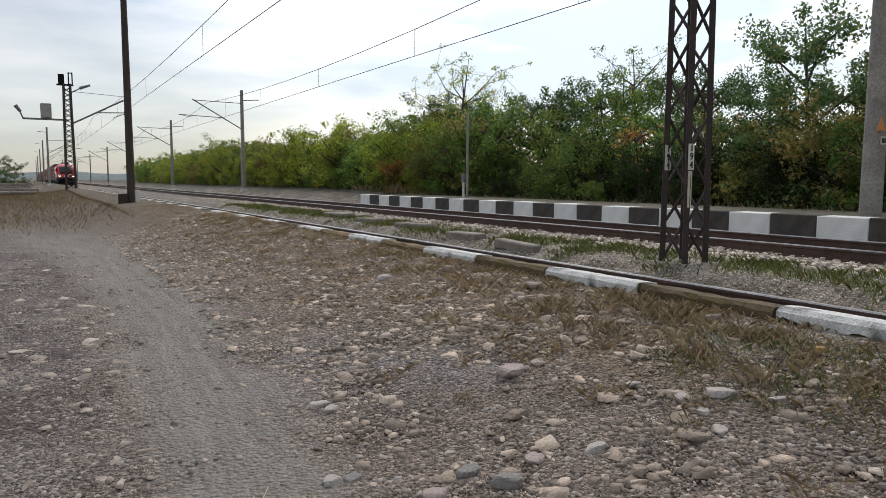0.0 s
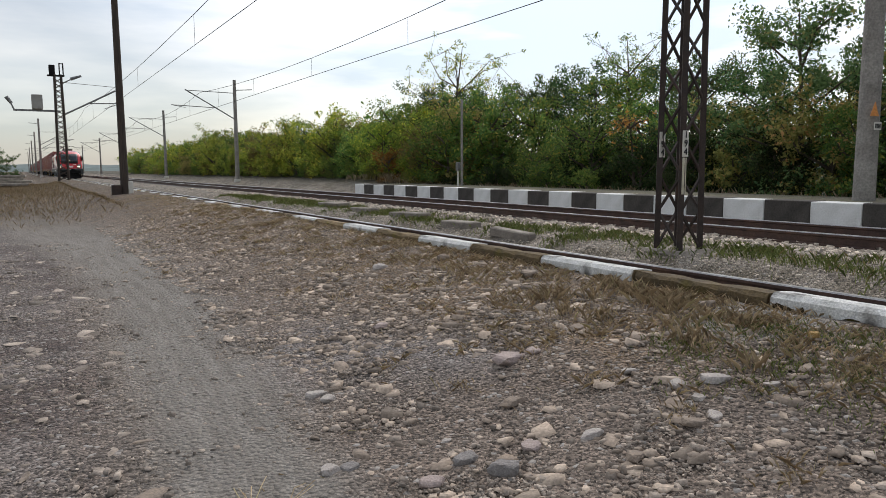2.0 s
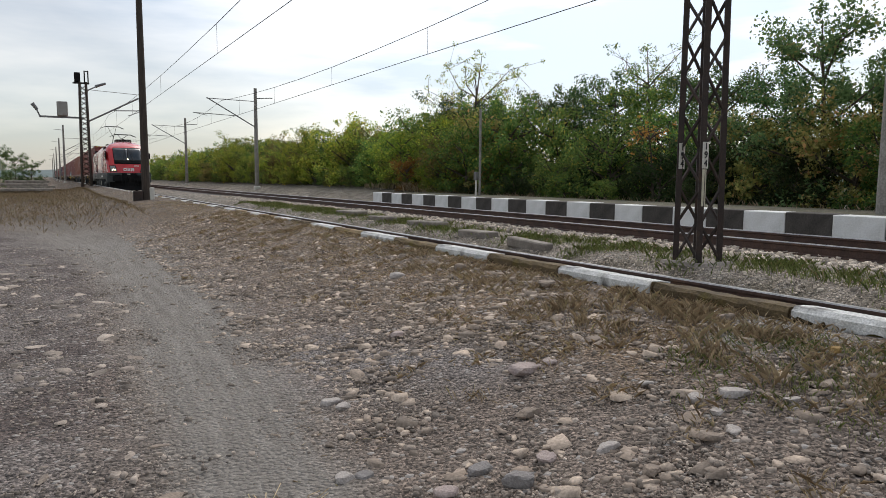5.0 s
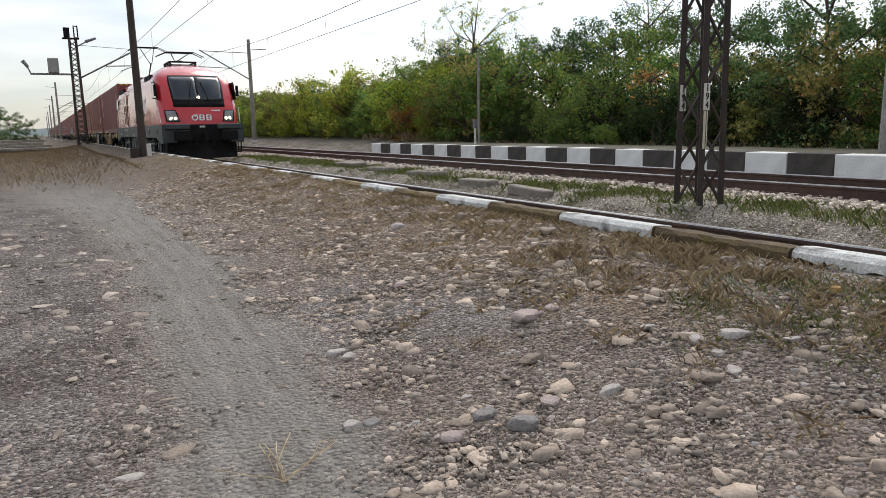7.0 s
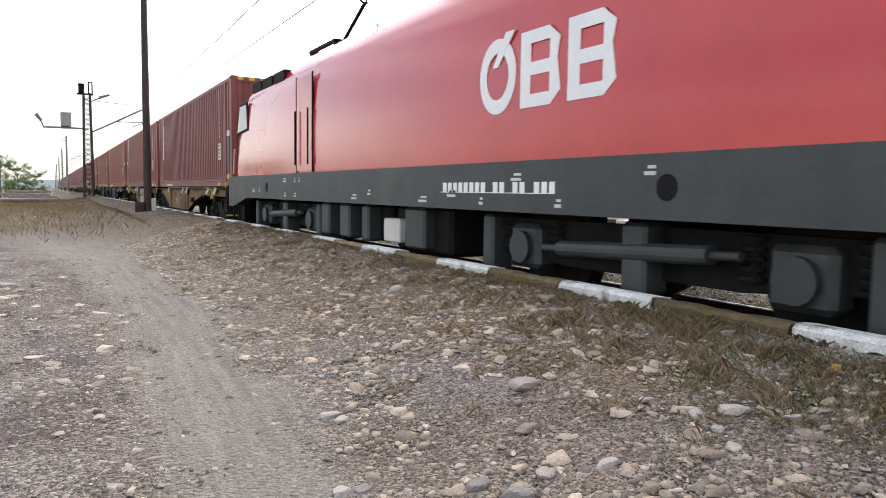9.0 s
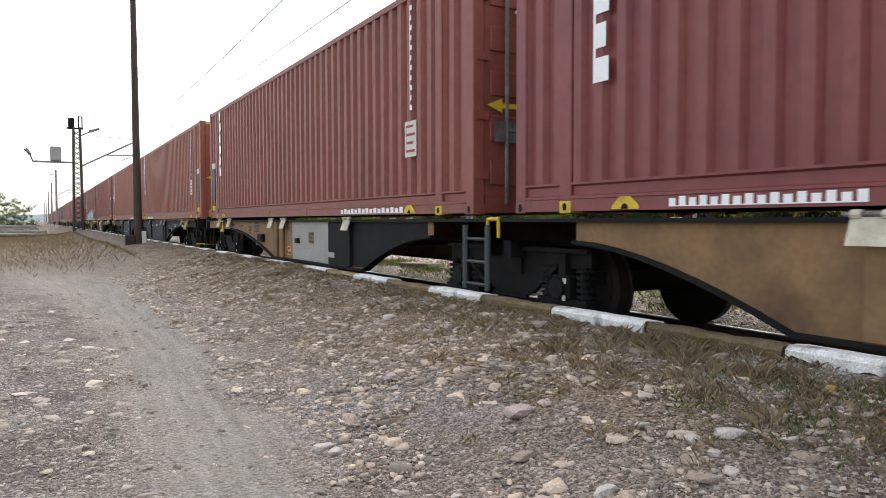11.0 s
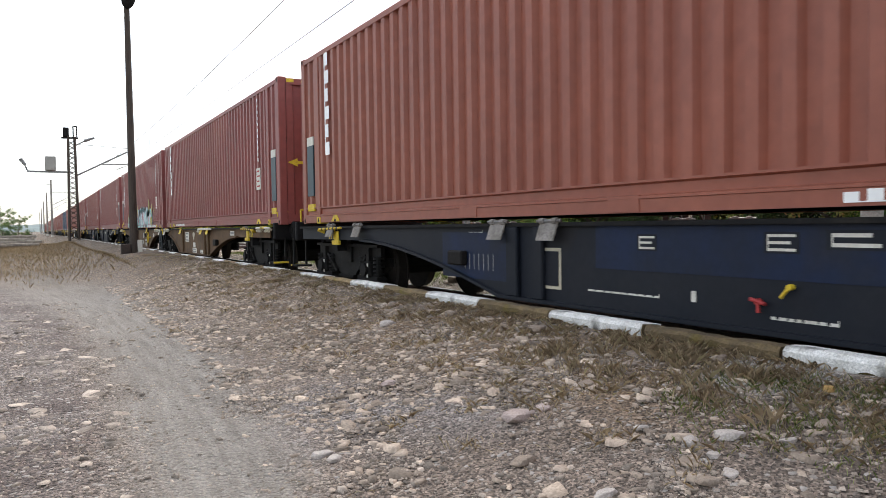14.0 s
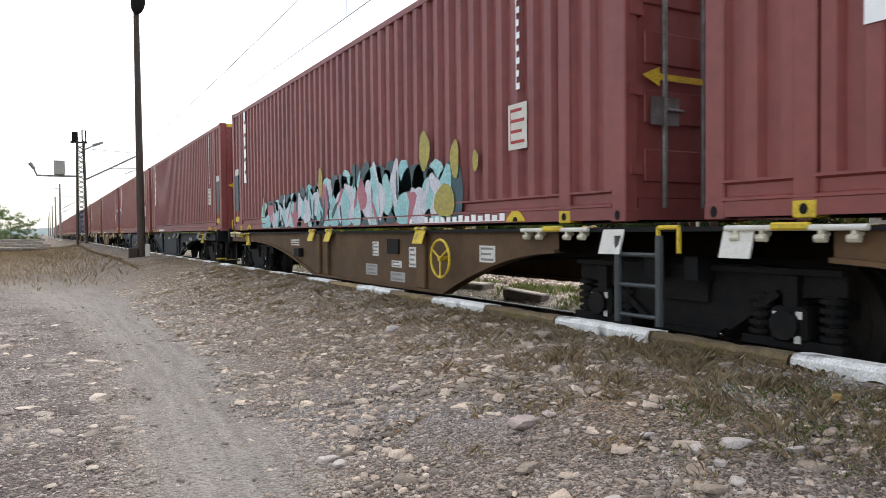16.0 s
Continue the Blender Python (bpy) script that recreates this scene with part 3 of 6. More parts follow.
def spring(bm, x, y, z0, z1, r):
    n = 5
    for i in range(n):
        z = z0 + (z1 - z0) * (i + 0.5) / n
        rod(bm, (x, y, z - 0.016), (x, y, z + 0.016), r, n=12)
    rod(bm, (x, y, z0), (x, y, z1), r * 0.6, n=8)


def freight_bogie(parent, y):
    """Two-axle bogie with pressed side frames, coil springs and axle boxes."""
    b = thing("bogie", "", "")
    b.parent, b.location = parent, (0, y, 0)
    b["label"] = "greasy black two-axle bogie"
    for s in (-1, 1):
        pts = [(-1.25, 0.66), (-1.25, 0.80), (-0.55, 0.84), (0.55, 0.84), (1.25, 0.80), (1.25, 0.66), (0.75, 0.62), (0.42, 0.40), (0.2, 0.30), (-0.2, 0.30), (-0.42, 0.40), (-0.75, 0.62)]
        fr = extrude_poly(pts, "x", s * 1.00, s * 1.06)
        box(fr, s * 1.06, s * 1.12, -1.25, 1.25, 0.79, 0.83)
        box(fr, s * 1.06, s * 1.10, -0.3, 0.3, 0.30, 0.34)
        for k in (-0.36, 0.36):
            angle_bar(fr, (s * 1.08, k * 1.1, 0.38), (s * 1.08, k * 2.2, 0.66), 0.05)
        part("side_frame", fr, M["bogie"], b)
        for a in (-0.9, 0.9):
            ab = boxes((s * 0.94, s * 1.16, a - 0.13, a + 0.13, 0.34, 0.58), bevel=0.03)
            rod(ab, (s * 1.15, a, 0.46), (s * 1.2, a, 0.46), 0.10, n=14)
            box(ab, s * 0.97, s * 1.13, a - 0.36, a + 0.36, 0.30, 0.36)
            box(ab, s * 1.0, s * 1.12, a - 0.05, a + 0.05, 0.58, 0.78)
            ax = part("axle_box", ab, M["bogie"], b)
            for d, z in ((-0.09, 0.53), (0.075, 0.52), (-0.08, 0.37)) if s < 0 else ():
                part("white_mark", boxes((s * 1.16, s * 1.164, a + d - 0.022, a + d + 0.022, z - 0.025, z + 0.025)), M["sign"], ax)
            for d in (-0.26, 0.26):
                sp = bmesh.new()
                spring(sp, s * 1.05, a + d, 0.36, 0.66, 0.085)
                part("coil_spring", sp, M["bogie"], b)
    part("bolster", boxes((-1.1, 1.1, -0.22, 0.22, 0.55, 0.9), (-0.9, 0.9, -1.2, -1.05, 0.5, 0.62), (-0.9, 0.9, 1.05, 1.2, 0.5, 0.62)), M["bogie"], b)
    for a in (-0.9, 0.9):
        wheelset(b, a, 0.46)
    return b


def wagon_half(w, y0, y1, paint, style):
    """One half of the articulated flat wagon: fish-bellied side girders, cross bearers, fittings. y0 and y1: the bogies' centres."""
    joint, away = (y1 + 0.2, -1) if style["wheel_end"] else (y0 - 0.2, 1)
    D = lambda d: joint + away * d  # distance from the middle bogie outwards
    mid0, mid1 = min(D(3.4), D(7.95)), max(D(3.4), D(7.95))
    pts = [(y0 - 1.5, 1.08), (y0 - 1.5, 0.90)]
    for k in range(9):
        u = k / 8
        pts.append((y0 + 1.1 + (mid0 - y0 - 1.1) * u, 0.90 - 0.53 * u ** 1.7))
    for k in range(9):
        u = 1 - k / 8
        pts.append((y1 - 1.1 - (y1 - 1.1 - mid1) * u, 0.90 - 0.53 * u ** 1.7))
    pts += [(y1 + 1.5, 0.90), (y1 + 1.5, 1.08)]
    for s in (-1, 1):
        sg = part("side_girder", extrude_poly(pts, "x", s * 1.26, s * 1.285), M[paint], w)
        part("top_flange", boxes((s * 1.14, s * 1.34, y0 - 1.5, y1 + 1.5, 1.08, 1.115)), M["black"], w)
        low = [(p[0], p[1] + 0.02) for p in pts[2:-2]] + [(p[0], p[1] - 0.012) for p in pts[2:-2]][::-1]
        part("bottom_flange", extrude_poly(low, "x", s * 1.20, s * 1.34), M["black" if paint == "tan" else paint], w)
        for d, h, k in ((3.95, 0.11, style["inner"]), (7.30, 0.07, paint), (7.72, 0.09, paint)):
            part("stiffener", boxes((s * 1.285, s * 1.34, D(d) - h, D(d) + h, 0.39, 1.08), bevel=0.012), M[k], sg)
        for y in [D(3.9), D(7.1), D(7.92)] + ([] if style["flap"] == "yellow" else [D(11.5), D(12.55)]):
            fl = extrude_poly([(s * 1.335, 1.125), (s * 1.352, 1.125), (s * 1.415, 0.95), (s * 1.40, 0.95)], "y", y - 0.125, y + 0.125)
            for e in (-0.09, 0.09):
                rod(fl, (s * 1.352, y + e - 0.03, 1.128), (s * 1.352, y + e + 0.03, 1.128), 0.03, n=8)
            flap = part("spigot_flap", fl, M[style["flap"]], w)
            part("pin", rods(((s * 1.352, y - 0.17, 1.128), (s * 1.352, y + 0.17, 1.128), 0.016), n=8), M["ladder"], flap)
    part("centre_sill", boxes((-0.9, 0.9, y0 - 1.4, y1 + 1.4, 0.84, 1.06), *[(-1.26, 1.26, y - 0.06, y + 0.06, 0.72, 1.06) for y in (y0, mid0, (mid0 + mid1) / 2, mid1, y1)],
                              (-1.26, 1.26, y0 - 1.4, y1 + 1.4, 1.06, 1.10)), M["black"], w)
    # inscription panels, boxes, hand wheel and yellow hooks on both sides
    for s in (-1, 1):
        x = s * 1.289
        part("brake_valve_box", boxes((x, x + s * 0.09, D(8.75) - 0.15, D(8.75) + 0.15, 0.66, 0.82), bevel=0.015), M["bogie"], w)
        wheel = bmesh.new()
        yc, zc, rr = D(3.35), 0.78, 0.22
        for k in range(20):
            a, c = k * math.tau / 20, (k + 1) * math.tau / 20
            rod(wheel, (x + s * 0.1, yc + rr * math.cos(a), zc + rr * math.sin(a)), (x + s * 0.1, yc + rr * math.cos(c), zc + rr * math.sin(c)), 0.016, n=6)
        for k in range(3):
            a = k * math.tau / 3 + 0.5
            rod(wheel, (x + s * 0.1, yc, zc), (x + s * 0.1, yc + rr * math.cos(a), zc + rr * math.sin(a)), 0.014, n=6)
        rod(wheel, (x, yc, zc), (x + s * 0.12, yc, zc), 0.03, n=8)
        if style["wheel"] == "yellow" and not style["wheel_end"]:
            part("hand_wheel", wheel, M[style["wheel"]], w)
        else:
            wheel.free()
        for y, k in (((y0 + 0.15, -1),) if style["wheel_end"] else ((y1 - 0.15, 1),)):
            hook = boxes((x, x + s * 0.03, y - 0.07, y + 0.07, 0.86, 1.04), (x, x + s * 0.05, y - 0.14, y + 0.14, 0.82, 0.89), bevel=0.01)
            part("towing_hook", hook, M["yellow"], w, "yellow towing hook")
            board = part("hazard_board", boxes((x, x + s * 0.012, y + k * 0.10, y + k * 0.38, 0.91, 1.06)), M["yellow"], w, "yellow board with black slanted stripes")
            for j in range(3):
                yy = y + k * (0.12 + j * 0.085)
                part("stripe", extrude_poly([(yy, 1.06), (yy + k * 0.04, 1.06), (yy + k * 0.085, 0.91), (yy + k * 0.045, 0.91)], "x", x + s * 0.012, x + s * 0.016), M["blackpaint"], board)
            lever = part("release_lever", rods(((x + s * 0.08, y - k * 0.33, 1.085), (x + s * 0.08, y + k * 0.62, 1.065), 0.018), ((x, y + k * 0.55, 1.02), (x + s * 0.09, y + k * 0.62, 1.06), 0.03)), M["yellow"], w, "yellow release lever with black bands")
            for j in range(5):
                yy, zz = y + k * (-0.22 + 0.16 * j), 1.083 - 0.0034 * j
                part("band", rods(((x + s * 0.08, yy, zz), (x + s * 0.08, yy + k * 0.06, zz - 0.001), 0.0195)), M["blackpaint"], lever)


def wagon_end(w, y, s):
    """Head stock with buffers, steps, hoses and a yellow handrail at one end; s is -1 at the front, 1 at the rear."""
    part("headstock", boxes((-1.3, 1.3, y - s * 0.62, y - s * 0.74, 0.86, 1.2), bevel=0.02), M["black"], w)
    for x in (-0.875, 0.875):
        bf = rods(((x, y - s * 0.62, 1.05), (x, y - s * 0.28, 1.05), 0.13), ((x, y - s * 0.3, 1.05), (x, y - s * 0.05, 1.05), 0.09), n=16)
        box(bf, x - 0.27, x + 0.27, y - s * 0.05, y, 0.88, 1.22, bevel=0.03)
        part("buffer", bf, M["black"], w)
    part("draw_hook", boxes((-0.07, 0.07, y - s * 0.62, y - s * 0.25, 0.98, 1.1), (-0.05, 0.05, y - s * 0.3, y - s * 0.02, 0.78, 1.02)), M["bogie"], w)
    for x in (-1.2, 1.2):
        hr = rods(((x, y - s * 0.7, 1.14), (x, y - s * 0.7, 1.42), 0.018), ((x, y - s * 0.7, 1.42), (x * 0.55, y - s * 0.7, 1.42), 0.018), ((x * 0.55, y - s * 0.7, 1.42), (x * 0.5, y - s * 0.7, 1.16), 0.018))
        part("handrail", hr, M["yellow"], w, "yellow shunter's handrail")
        st = boxes((x - 0.14, x + 0.14, y - s * 0.55, y - s * 0.85, 0.40, 0.43), (x - 0.13, x - 0.10, y - s * 0.6, y - s * 0.64, 0.42, 0.9), (x + 0.1, x + 0.13, y - s * 0.6, y - s * 0.64, 0.42, 0.9))
        part("step", st, M["bogie"], w)
        part("step_edge", boxes((x - 0.15, x + 0.15, y - s * 0.53, y - s * 0.56, 0.40, 0.435)), M["yellow"], w)
    hose = bmesh.new()
    for x in (-0.35, 0.4):
        pts = [(x, y - s * 0.6, 0.95), (x * 1.1, y - s * 0.35, 0.7), (x * 1.2, y - s * 0.12, 0.55), (x * 1.4, y - s * 0.02, 0.62)]
        for a, b in zip(pts, pts[1:]):
            rod(hose, a, b, 0.025, n=6)
    part("air_hose", hose, M["black"], w)


WL, CL, CGAP, CEND = 29.59, 13.716, 0.80, 0.45


def spigot(w, s, y):
    """A white locking bar on three short brackets, its yellow middle under the container's foot."""
    x = s * 1.36
    bar = part("locking_bar", rods(((x, y - 0.48, 1.10), (x, y + 0.48, 1.10), 0.02), n=10), M["sign"], w, "white locking bar")
    part("middle_piece", boxes((x - 0.03, x + 0.03, y - 0.13, y + 0.13, 1.085, 1.135), bevel=0.012), M["yellow"], bar)
    for d in (-0.40, -0.2, 0.2, 0.40):
        part("bracket", rods(((s * 1.29, y + d, 1.06), (x, y + d, 1.09), 0.022), ((x, y + d - 0.035, 1.035), (x, y + d + 0.035, 1.035), 0.026), ((x, y + d, 1.035), (x, y + d, 1.1), 0.018), n=8), M["hazard"], bar)


def wagon(paint, style, label):
    w = thing("container_wagon", label, "freight wagon", "wagons of the train")
    by = (2.47, 14.45, WL - 2.55)
    for y in by:
        freight_bogie(w, y)
    wagon_half(w, by[0], by[1] - 0.2, paint, dict(style, wheel_end=True, inner=paint))
    wagon_half(w, by[1] + 0.2, by[2], paint, dict(style, wheel_end=False))
    wagon_end(w, 0, -1)
    wagon_end(w, WL, 1)
    for s in (-1, 1):
        if style["flap"] == "yellow":
            for y in (CEND + 0.78, CEND + CL - 0.78, CEND + CL + CGAP + 0.78, CEND + 2 * CL + CGAP - 0.78):
                spigot(w, s, y)
            for y in (13.77, 14.97):
                pl = extrude_poly([(s * 1.33, 1.10), (s * 1.345, 1.10), (s * 1.405, 0.90), (s * 1.39, 0.90)], "y", y - 0.12, y + 0.12)
                part("hinged_plate", pl, M["sign"], w, "white hinged plate, folded down")
        y = 14.68
        la = rods(*[((s * 1.36, y - 0.22, z), (s * 1.36, y + 0.22, z), 0.018) for z in (0.42, 0.66, 0.9)], ((s * 1.36, y - 0.22, 0.36), (s * 1.36, y - 0.22, 1.05), 0.032), ((s * 1.36, y + 0.22, 0.36), (s * 1.36, y + 0.22, 1.05), 0.032))
        part("ladder", la, M["locogrey"], w)
        part("grab_handle", rods(((s * 1.34, y - 0.39, 0.92), (s * 1.34, y - 0.39, 1.11), 0.018), ((s * 1.34, y - 0.19, 0.92), (s * 1.34, y - 0.19, 1.11), 0.018), ((s * 1.34, y - 0.39, 1.11), (s * 1.34, y - 0.19, 1.11), 0.018)), M["yellow"], w, "yellow grab handle")
    return w


def corrugated(x, y0, y1, z0, z1, depth, pitch, along="y", base=0.0):
    """A trapezoid-corrugated sheet of real thickness between two edges."""
    n = max(1, round((y1 - y0) / pitch))
    p = (y1 - y0) / n
    prof = []
    for i in range(n):
        a = y0 + i * p
        prof += [(a, 0), (a + p * 0.36, 0), (a + p * 0.48, depth), (a + p * 0.88, depth)]
    prof.append((y1, 0))
    verts, faces = [], []
    for u, d in prof:
        for z in (z0, z1):
            verts.append((x + d, u, z) if along == "y" else (u, x + d, z))
    for i in range(len(prof) - 1):
        faces.append((2 * i, 2 * i + 2, 2 * i + 3, 2 * i + 1))
    m = len(verts)
    off = 0.004 if depth > 0 else -0.004
    verts += [(v[0] + off, v[1], v[2]) if along == "y" else (v[0], v[1] + off, v[2]) for v in verts[:m]]
    faces += [tuple(k + m for k in f[::-1]) for f in faces]
    return verts, faces


def container(paint, doors_front, label):
    """A 45-foot high-cube container; origin at the middle of its front bottom edge, y to the rear."""
    c = thing("shipping_container", label, "container", "containers on the train")
    W, H, L = 1.219, 2.896, CL
    P = BOX[paint]
    for s in (-1, 1):
        v, f = corrugated(s * (W - 0.008), 0.16, L - 0.16, 0.275, H - 0.1, -s * 0.056, 0.276)
        link_mesh("side_wall", v, f, P, c)
        prof = [(W - 0.06, 0.02), (W - 0.002, 0.02), (W - 0.002, 0.128), (W + 0.008, 0.133), (W + 0.008, 0.152), (W - 0.03, 0.165), (W - 0.03, 0.245), (W + 0.004, 0.260), (W + 0.004, 0.280), (W - 0.06, 0.280)]
        part("bottom_rail", extrude_poly([(s * p, q) for p, q in prof], "y", 0.16, L - 0.16), P, c)
        part("top_rail", boxes((s * (W - 0.06), s * W, 0.16, L - 0.16, H - 0.11, H - 0.03)), P, c)
        for y in (0.0, L):
            k = 1 if y == 0 else -1
            part("corner_post", boxes((s * (W - 0.15), s * W, y + k * 0.003, y + k * 0.17, 0.1, H - 0.1), bevel=0.012), P, c)
            for z in (0.0, H - 0.118):
                cc = boxes((s * (W - 0.162), s * (W + 0.003), y, y + k * 0.178, z, z + 0.118), bevel=0.01)
                cast = part("corner_casting", cc, P, c)
                if s < 0:
                    part("casting_hole", extrude_poly([(y + k * (0.089 + 0.03 * math.cos(a)), z + 0.059 + 0.042 * math.sin(a)) for a in [j * math.tau / 10 for j in range(10)]], "x", s * (W + 0.0035), s * (W + 0.006)), M["black"], cast)
            part("bearing_post", boxes((s * (W - 0.1), s * (W + 0.005), y + k * 0.70, y + k * 0.86, 0.1, H - 0.1), bevel=0.01), P, c)
            ft = boxes((s * (W - 0.15), s * (W + 0.008), y + k * 0.70, y + k * 0.86, 0.0, 0.118), bevel=0.008)
            foot = part("bearing_casting", ft, M["yellow"], c, "worn yellow lower casting")
            if s < 0:
                part("casting_hole", extrude_poly([(y + k * 0.78 + 0.03 * math.cos(a), 0.06 + 0.036 * math.sin(a)) for a in [j * math.tau / 10 for j in range(10)]], "x", s * (W + 0.0085), s * (W + 0.011)), M["black"], foot)
            hump = extrude_poly([(y + k * 1.55 + p, q) for p, q in ((0.16, 0.03), (0.15, 0.06), (0.06, 0.135), (-0.06, 0.135), (-0.15, 0.06), (-0.16, 0.03))], "x", s * (W + 0.002), s * (W + 0.01))
            part("lifting_mark", hump, M["yellow"], c, "yellow half-round lifting mark")
            part("lifting_eye", extrude_poly([(y + k * 1.55 + 0.042 * math.cos(a), 0.032 + 0.045 * math.sin(a)) for a in [j * math.pi / 8 for j in range(9)]], "x", s * (W + 0.011), s * (W + 0.013)), M["black"], c)
        for y in (5.6, 8.0):
            part("fork_pocket", boxes((s * (W - 0.01), s * (W + 0.007), y, y + 0.36, 0.03, 0.16)), P, c)
        for y, k in (((L, -1),) if doors_front else ((0.0, 1),)):
            part("end_plate", boxes((s * (W - 0.02), s * (W + 0.004), y + k * 0.26, y + k * 0.56, 0.48, 1.35)), M["doorblue"], c, "dark teal strip near the corner")
            part("end_plate_label", boxes((s * (W - 0.02), s * (W + 0.005), y + k * 0.26, y + k * 0.56, 1.352, 1.5)), M["sign"], c)
            part("end_plate_foot", boxes((s * (W - 0.02), s * (W + 0.006), y + k * 0.26, y + k * 0.58, 0.22, 0.34)), M["yellow"], c)
        # notice panel with unread lines, and the owner's marks as bars
        ny = 1.35
        pn = part("notice", boxes((s * (W + 0.001), s * (W + 0.004), ny, ny + 0.32, 0.76, 1.22)), M["sign"], c, "white notice panel")
        part("notice_lines", comb("x", s * (W + 0.004), s * (W + 0.006), ny + 0.28, ny + 0.04, 0.82, 1.17, 4, 0.3, -0.008), M["redflat"], pn)
        part("serial_mark", comb("x", s * (W + 0.001), s * (W + 0.004), ny + 0.18, ny + 0.12, 1.36, 2.69, 11, 0.5, -0.008), M["whitepaint"], c)
        part("owner_mark", comb("x", s * (W + 0.001), s * (W + 0.004), L - 1.15, L - 1.34, 1.12, 2.78, 6, 0.72, -0.03), M["whitepaint"], c)
        part("web_mark", comb("x", s * (W + 0.001), s * (W + 0.005), 0.042, 0.12, 1.75 if doors_front else 10.2, 3.95 if doors_front else 11.7, 16, 0.66, 0.008, True), M["whitepaint"], c)
    part("roof", boxes((-W + 0.04, W - 0.04, 0.1, L - 0.1, H - 0.04, H - 0.012)), P, c)
    part("floor_frame", boxes((-W + 0.06, W - 0.06, 0.1, L - 0.1, 0.03, 0.16)), M["black"], c)
    for y, k in ((0.0, 1), (L, -1)):
        part("end_sill", boxes((-W + 0.16, W - 0.16, y + k * 0.01, y + k * 0.12, 0.02, 0.2)), P, c)
        part("end_header", boxes((-W + 0.16, W - 0.16, y + k * 0.01, y + k * 0.12, H - 0.14, H - 0.02)), P, c)
        if (k == 1) == doors_front:
            for s in (-1, 1):
                d = part("door", boxes((s * 0.02, s * 1.06, y + k * 0.03, y + k * 0.08, 0.2, H - 0.14), bevel=0.008), P, c)
                for j in range(5):
                    part("panel", boxes((s * 0.1, s * 0.98, y + k * 0.012, y + k * 0.035, 0.34 + j * 0.5, 0.62 + j * 0.5), bevel=0.008), P, d)
                for x in (0.3, 0.78):
                    part("lock_bar", rods(((s * x, y - k * 0.02, 0.12), (s * x, y - k * 0.02, H - 0.08), 0.024), ((s * x, y - k * 0.04, 0.95), (s * (x - 0.2), y - k * 0.04, 0.95), 0.016)), M["ladder"], d)
                part("door_hinges", boxes(*[(s * 1.02, s * 1.16, y - k * 0.012, y + k * 0.03, 0.4 + j * 0.66, 0.5 + j * 0.66) for j in range(4)]), P, d)
        else:
            v, f = corrugated(y + k * 0.02, -1.06, 1.06, 0.2, H - 0.14, k * 0.045, 0.35, "x")
            link_mesh("end_wall", v, f, P, c)
        if k == 1:
            yy = -0.026 if doors_front else 0.012
            arrow = boxes((-0.85, 1.0, yy - 0.003, yy, 1.20, 1.255))
            extrude_poly([(-1.05, 1.228), (-0.85, 1.31), (-0.85, 1.146)], "y", yy - 0.003, yy, arrow)
            part("arrow", arrow, M["yellow"], c, "yellow height-warning arrow")
            if not doors_front:
                pl = part("height_sign", boxes((-0.72, -0.22, yy - 0.004, yy, 0.52, 1.02)), M["sign"], c, "white height-warning sign")
                for j, tx in enumerate(("CAUTION", "9'6\"", "HIGH")):
                    letters(tx, 0.13 if j == 0 else 0.18, Matrix.Translation((-0.47, yy - 0.006, 0.92 - j * 0.15)) @ FRONT, M["redflat"], pl)
            else:
                letters("45", 0.34, Matrix.Translation((-0.52, yy - 0.022, 2.3)) @ FRONT, M["whitepaint"], c, label="white size figures on the door")
                part("data_plate", boxes((-0.95, -0.62, yy - 0.006, yy, 0.82, 1.06)), M["ladder"], c)
            part("hazard_bar", boxes(*[(-1.05 + j * 0.3, -0.9 + j * 0.3, yy - 0.004, yy + 0.02, H - 0.1, H - 0.03) for j in range(7)]), M["yellow"], c)
    return c


# ---- locomotive ----
LL = 18.8
ZF = [(1.00, 0.66, 1.47), (1.42, 0.68, 1.48), (1.7, 0.74, 1.49), (2.05, 0.86, 1.49), (2.2, 0.95, 1.49), (2.5, 1.14, 1.48), (2.9, 1.42, 1.46), (3.15, 1.62, 1.43), (3.35, 1.86, 1.33), (3.55, 2.25, 1.14), (3.70, 2.75, 0.90), (3.80, 3.3, 0.6), (3.84, 3.9, 0.25)]


def lat_z(z):
    for a, b in zip(ZF, ZF[1:]):
        if a[0] <= z <= b[0]:
            u = (z - a[0]) / (b[0] - a[0])
            return a[1] + (b[1] - a[1]) * u, a[2] + (b[2] - a[2]) * u
    return ZF[-1][1:]


def nose(u, z, out=0.0):
    """A point of the loco's rounded front at u from -1 to 1 across and at height z."""
    y, w = lat_z(z)
    wf = w * 0.88
    return (u * wf, y + 0.26 * abs(u) ** 2.4 - out, z)


